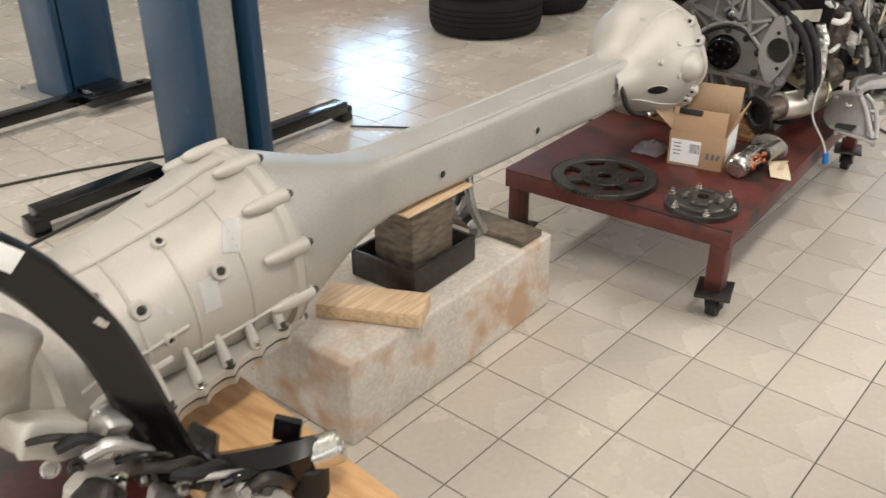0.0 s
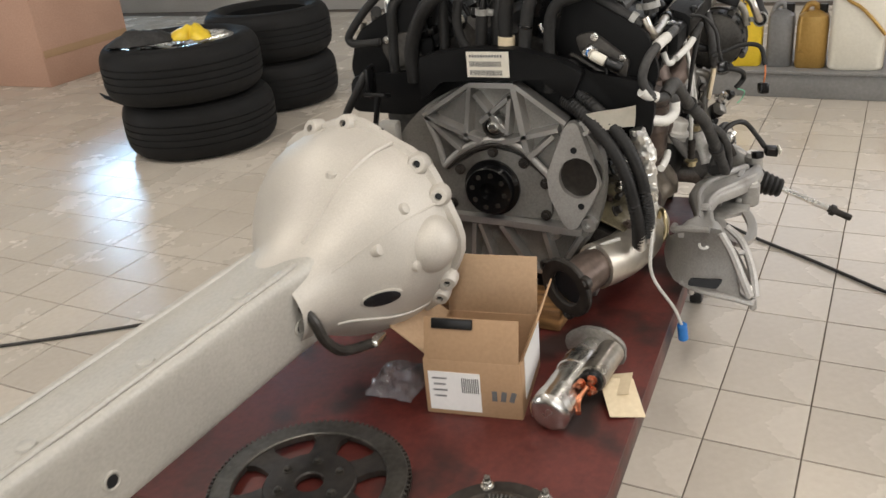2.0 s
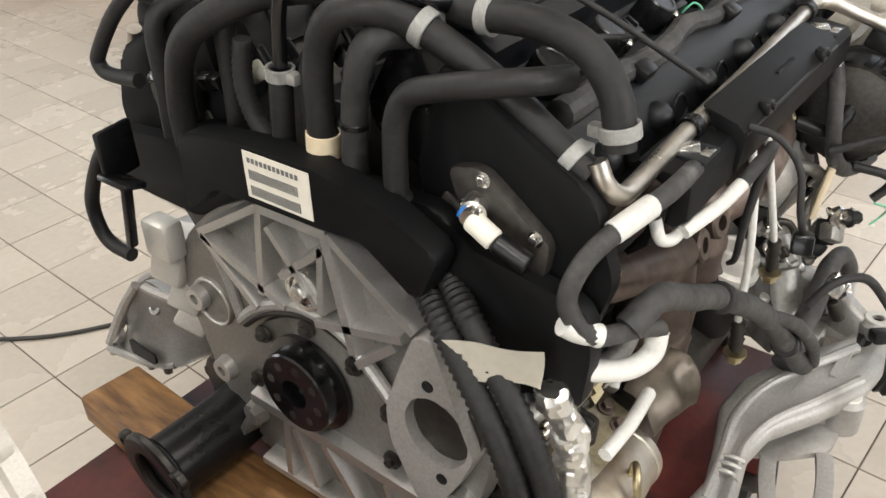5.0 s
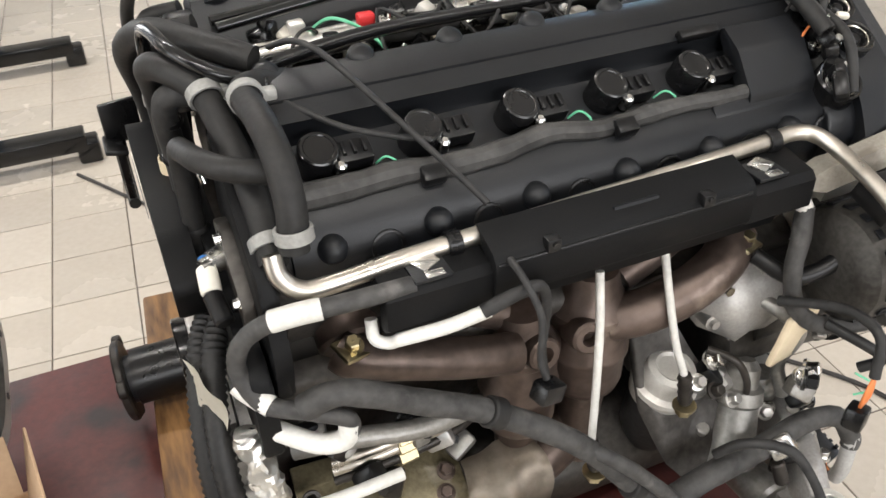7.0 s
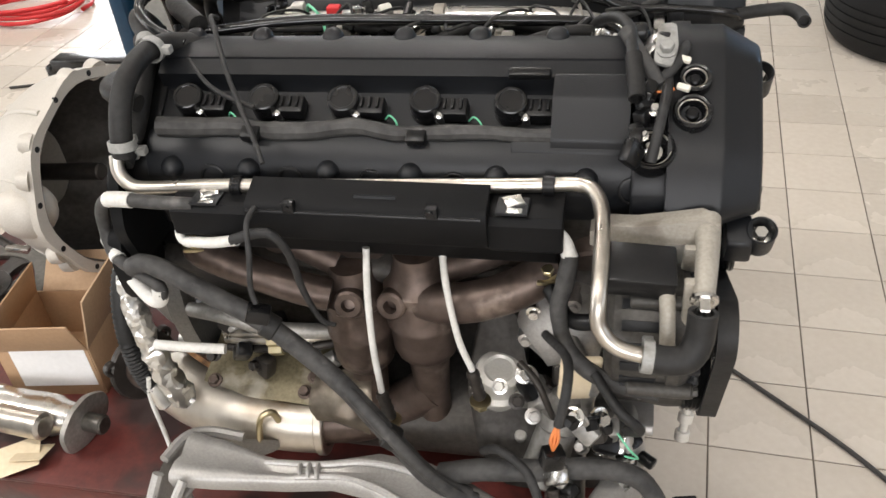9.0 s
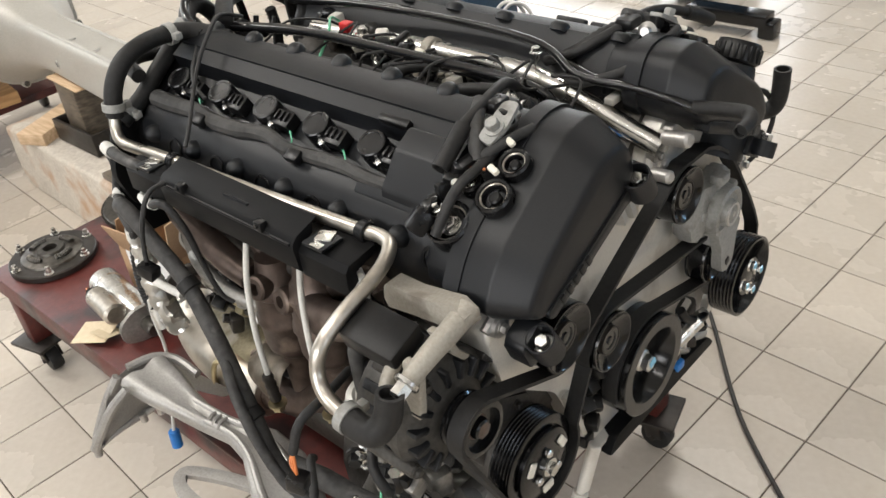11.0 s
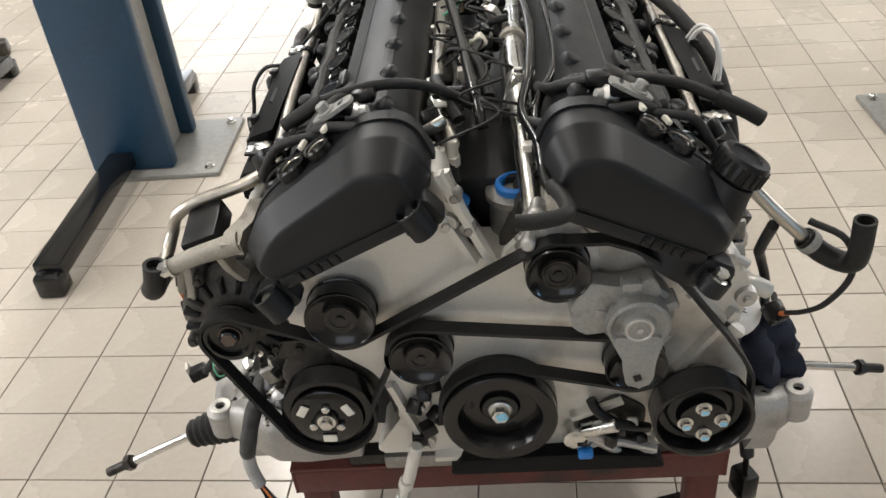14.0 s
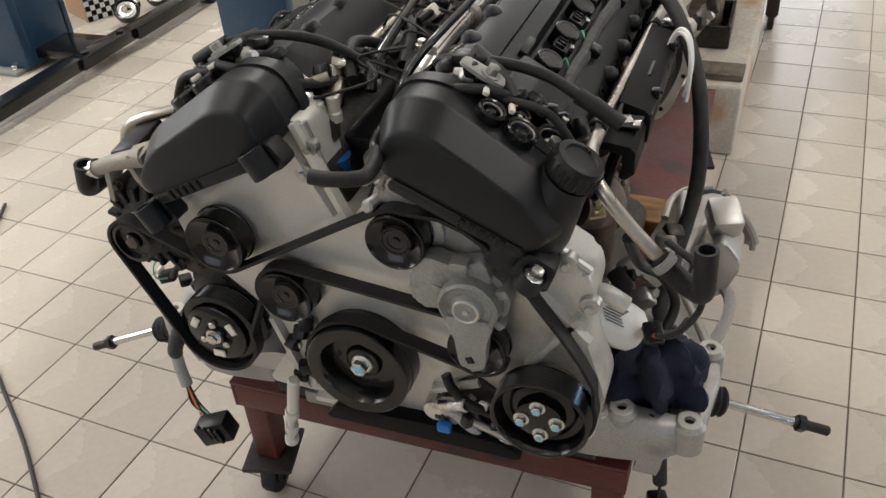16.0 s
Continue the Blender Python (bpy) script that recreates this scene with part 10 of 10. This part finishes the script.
solo("coiled_hose", bm, REDP, "red air hose lying coiled on the floor", "hose", smooth=60)
rl = thing("hose_reel", (-2.42, 2.02, 0), "red hose reel with dark drum on the floor", "reel")
for z in (0.015, 0.125):
    bm = B()
    lathe(bm, (-2.42, 2.02, z - 0.006), (-2.42, 2.02, 1), [(0, 0.14), (0.006, 0.145), (0.012, 0.14)], 36)
    part("reel_disc", bm, REDP, rl)
bm = B()
rod(bm, (-2.42, 2.02, 0.02), (-2.42, 2.02, 0.12), 0.10, 28, 0.004)
part("reel_drum", bm, BLACK_SATIN, rl)
# open carton with a checkered side, and two hub rings leaning on the lift's arm
E_X, E_Y = Vector((-0.889, 0.459, 0)), Vector((0.459, 0.889, 0))


def beside(u, v, w):
    """A point of the carton's own frame: u along its checkered side, v outwards from it."""
    return Vector((-1.705, -2.54, 0)) + E_X * u + E_Y * v + Vector((0, 0, w))


def panel(bm, lo, hi):
    """A block of the carton's frame between two corners."""
    loft(bm, [[beside(u, v, w) for u, v in ((lo[0], lo[1]), (hi[0], lo[1]), (hi[0], hi[1]), (lo[0], hi[1]))] for w in (lo[2], hi[2])])


chk = thing("checkered_carton", (-1.705, -2.66, 0), "open brown carton with a black and white checkered side", "carton")
for lo, hi in (((-0.14, -0.24, 0.0), (0.14, -0.236, 0.20)), ((-0.14, -0.004, 0.0), (0.14, 0.0, 0.20)), ((-0.14, -0.236, 0.0), (-0.136, -0.004, 0.20)), ((0.136, -0.236, 0.0), (0.14, -0.004, 0.20)), ((-0.136, -0.236, 0.0), (0.136, -0.004, 0.004))):
    bm = B()
    panel(bm, lo, hi)
    part("carton_wall", bm, CARD, chk, "", 0)
for v0, v1 in ((0.0, 0.035), (-0.24, -0.275)):
    bm = B()
    shell(bm, [[beside(u, v0 + (v1 - v0) * q, 0.20 + 0.075 * q) for u in (-0.14, -0.05, 0.05, 0.14)] for q in (0, 0.5, 1)], 0.004)
    part("carton_flap", bm, CARD_IN, chk, "raised carton flap")
bm = B()
panel(bm, (-0.138, 0.0, 0.002), (0.138, 0.003, 0.175))
sheet = part("white_panel", bm, PAPER, chk, "white panel with black squares", 0)
for k in range(11):
    for j in range(7):
        if (k + j) % 2 == 0:
            bm = B()
            panel(bm, (-0.1375 + 0.025 * k, 0.003, 0.0025 + 0.0245 * j), (-0.1125 + 0.025 * k, 0.0045, 0.027 + 0.0245 * j))
            part("black_square", bm, BLACK_MATT, sheet, "", 0)
for x, y in ((-1.60, -2.37), (-1.83, -2.36)):
    hr = thing("hub_ring", (x, y, 0), "silver and black hub ring leaning on a lift arm", "hub ring", "hub rings by the lift")
    a, b = V(x, y, 0.068), V(x + 0.5, y + 0.45, 0.068 + 0.75)
    bm = B()
    lathe(bm, a, b, [(-0.02, 0.040), (-0.02, 0.058), (0.0, 0.062), (0.016, 0.062), (0.018, 0.056), (0.018, 0.050), (0.0, 0.047), (-0.02, 0.040)], 32, False)
    part("outer_ring", bm, BLACK_METAL, hr)
    bm = B()
    lathe(bm, a, b, [(-0.012, 0.046), (0.010, 0.046), (0.012, 0.042), (0.012, 0.026), (0.004, 0.024), (-0.012, 0.024), (-0.012, 0.046)], 30, False)
    part("bearing_race", bm, STEEL, hr, "bright bearing race")
for k in range(7):
    bm = B()
    box(bm, (-1.96 - 0.055 * k, -2.40 + 0.05 * (k % 3), 0.035), (0.085, 0.06, 0.07), 0.015, (0, 0, k * 40))
    crumple(bm, 0.006, 30, 1)
    for v in bm.verts:
        v.co.z = max(0.0, v.co.z)
    solo("scrap_part", bm, IRON, "small worn metal part lying on the floor", "part", "worn parts on the floor")


# ---- floor tiles, each a slab of its own; far ones joined ----
PITCH, GAP, TURN = 0.20, 0.0032, radians(-3.3)
T_O = Vector((0.3068, 0.7517, 0))


half = (PITCH - GAP) / 2
tile_mesh = bpy.data.meshes.new("tile")
tv = [(u * s, v * s, z) for s, z in ((half, -0.0024), (half - 0.0002, -0.0007), (half - 0.0011, 0.0)) for u, v in ((-1, -1), (1, -1), (1, 1), (-1, 1))]
tf = [(8, 9, 10, 11)] + [(a * 4 + k, a * 4 + (k + 1) % 4, a * 4 + 4 + (k + 1) % 4, a * 4 + 4 + k) for a in (0, 1) for k in range(4)]
tile_mesh.from_pydata(tv, [], tf)
tile_mesh.materials.append(TILE_A)
near, far = [], []
for ci in range(-44, 27):
    for cj in range(-31, 37):
        x, y = (ci + 0.5) * PITCH, (cj + 0.5) * PITCH
        wx, wy = T_O.x + x * math.cos(TURN) - y * math.sin(TURN), T_O.y + x * math.sin(TURN) + y * math.cos(TURN)
        if not (X0 + 0.15 < wx < X1 - 0.15 and Y0 + 0.15 < wy < Y1 - 0.15):
            continue
        (near if -1.45 < wx < 1.35 and -1.75 < wy < 1.15 and not (-0.75 < wx < 0.6 and -0.3 < wy < 0.3) else far).append((wx, wy))
near.sort(key=lambda p: (p[0] - 0.1) ** 2 + (p[1] + 0.3) ** 2)
for wx, wy in near[:290]:
    ob = new("tile", tile_mesh)
    ob.parent = floor
    ob.location = (wx, wy, 0.0004 * noise.noise(Vector((wx * 7, wy * 7, 0))))
    ob.rotation_euler = (0, 0, TURN)
far += near[290:]
allv, allf = [], []
ct, st = math.cos(TURN), math.sin(TURN)
for wx, wy in far:
    n = len(allv)
    dz = 0.0004 * noise.noise(Vector((wx * 7, wy * 7, 0)))
    allv += [(wx + x * ct - y * st, wy + x * st + y * ct, z + dz) for x, y, z in tv]
    allf += [tuple(n + k for k in q) for q in tf]
me = bpy.data.meshes.new("outer_tiles")
me.from_pydata(allv, [], allf)
me.materials.append(TILE_B)
outer_tiles = new("outer_tiles", me)
outer_tiles.parent = floor
tagged(outer_tiles, kind="stuff")
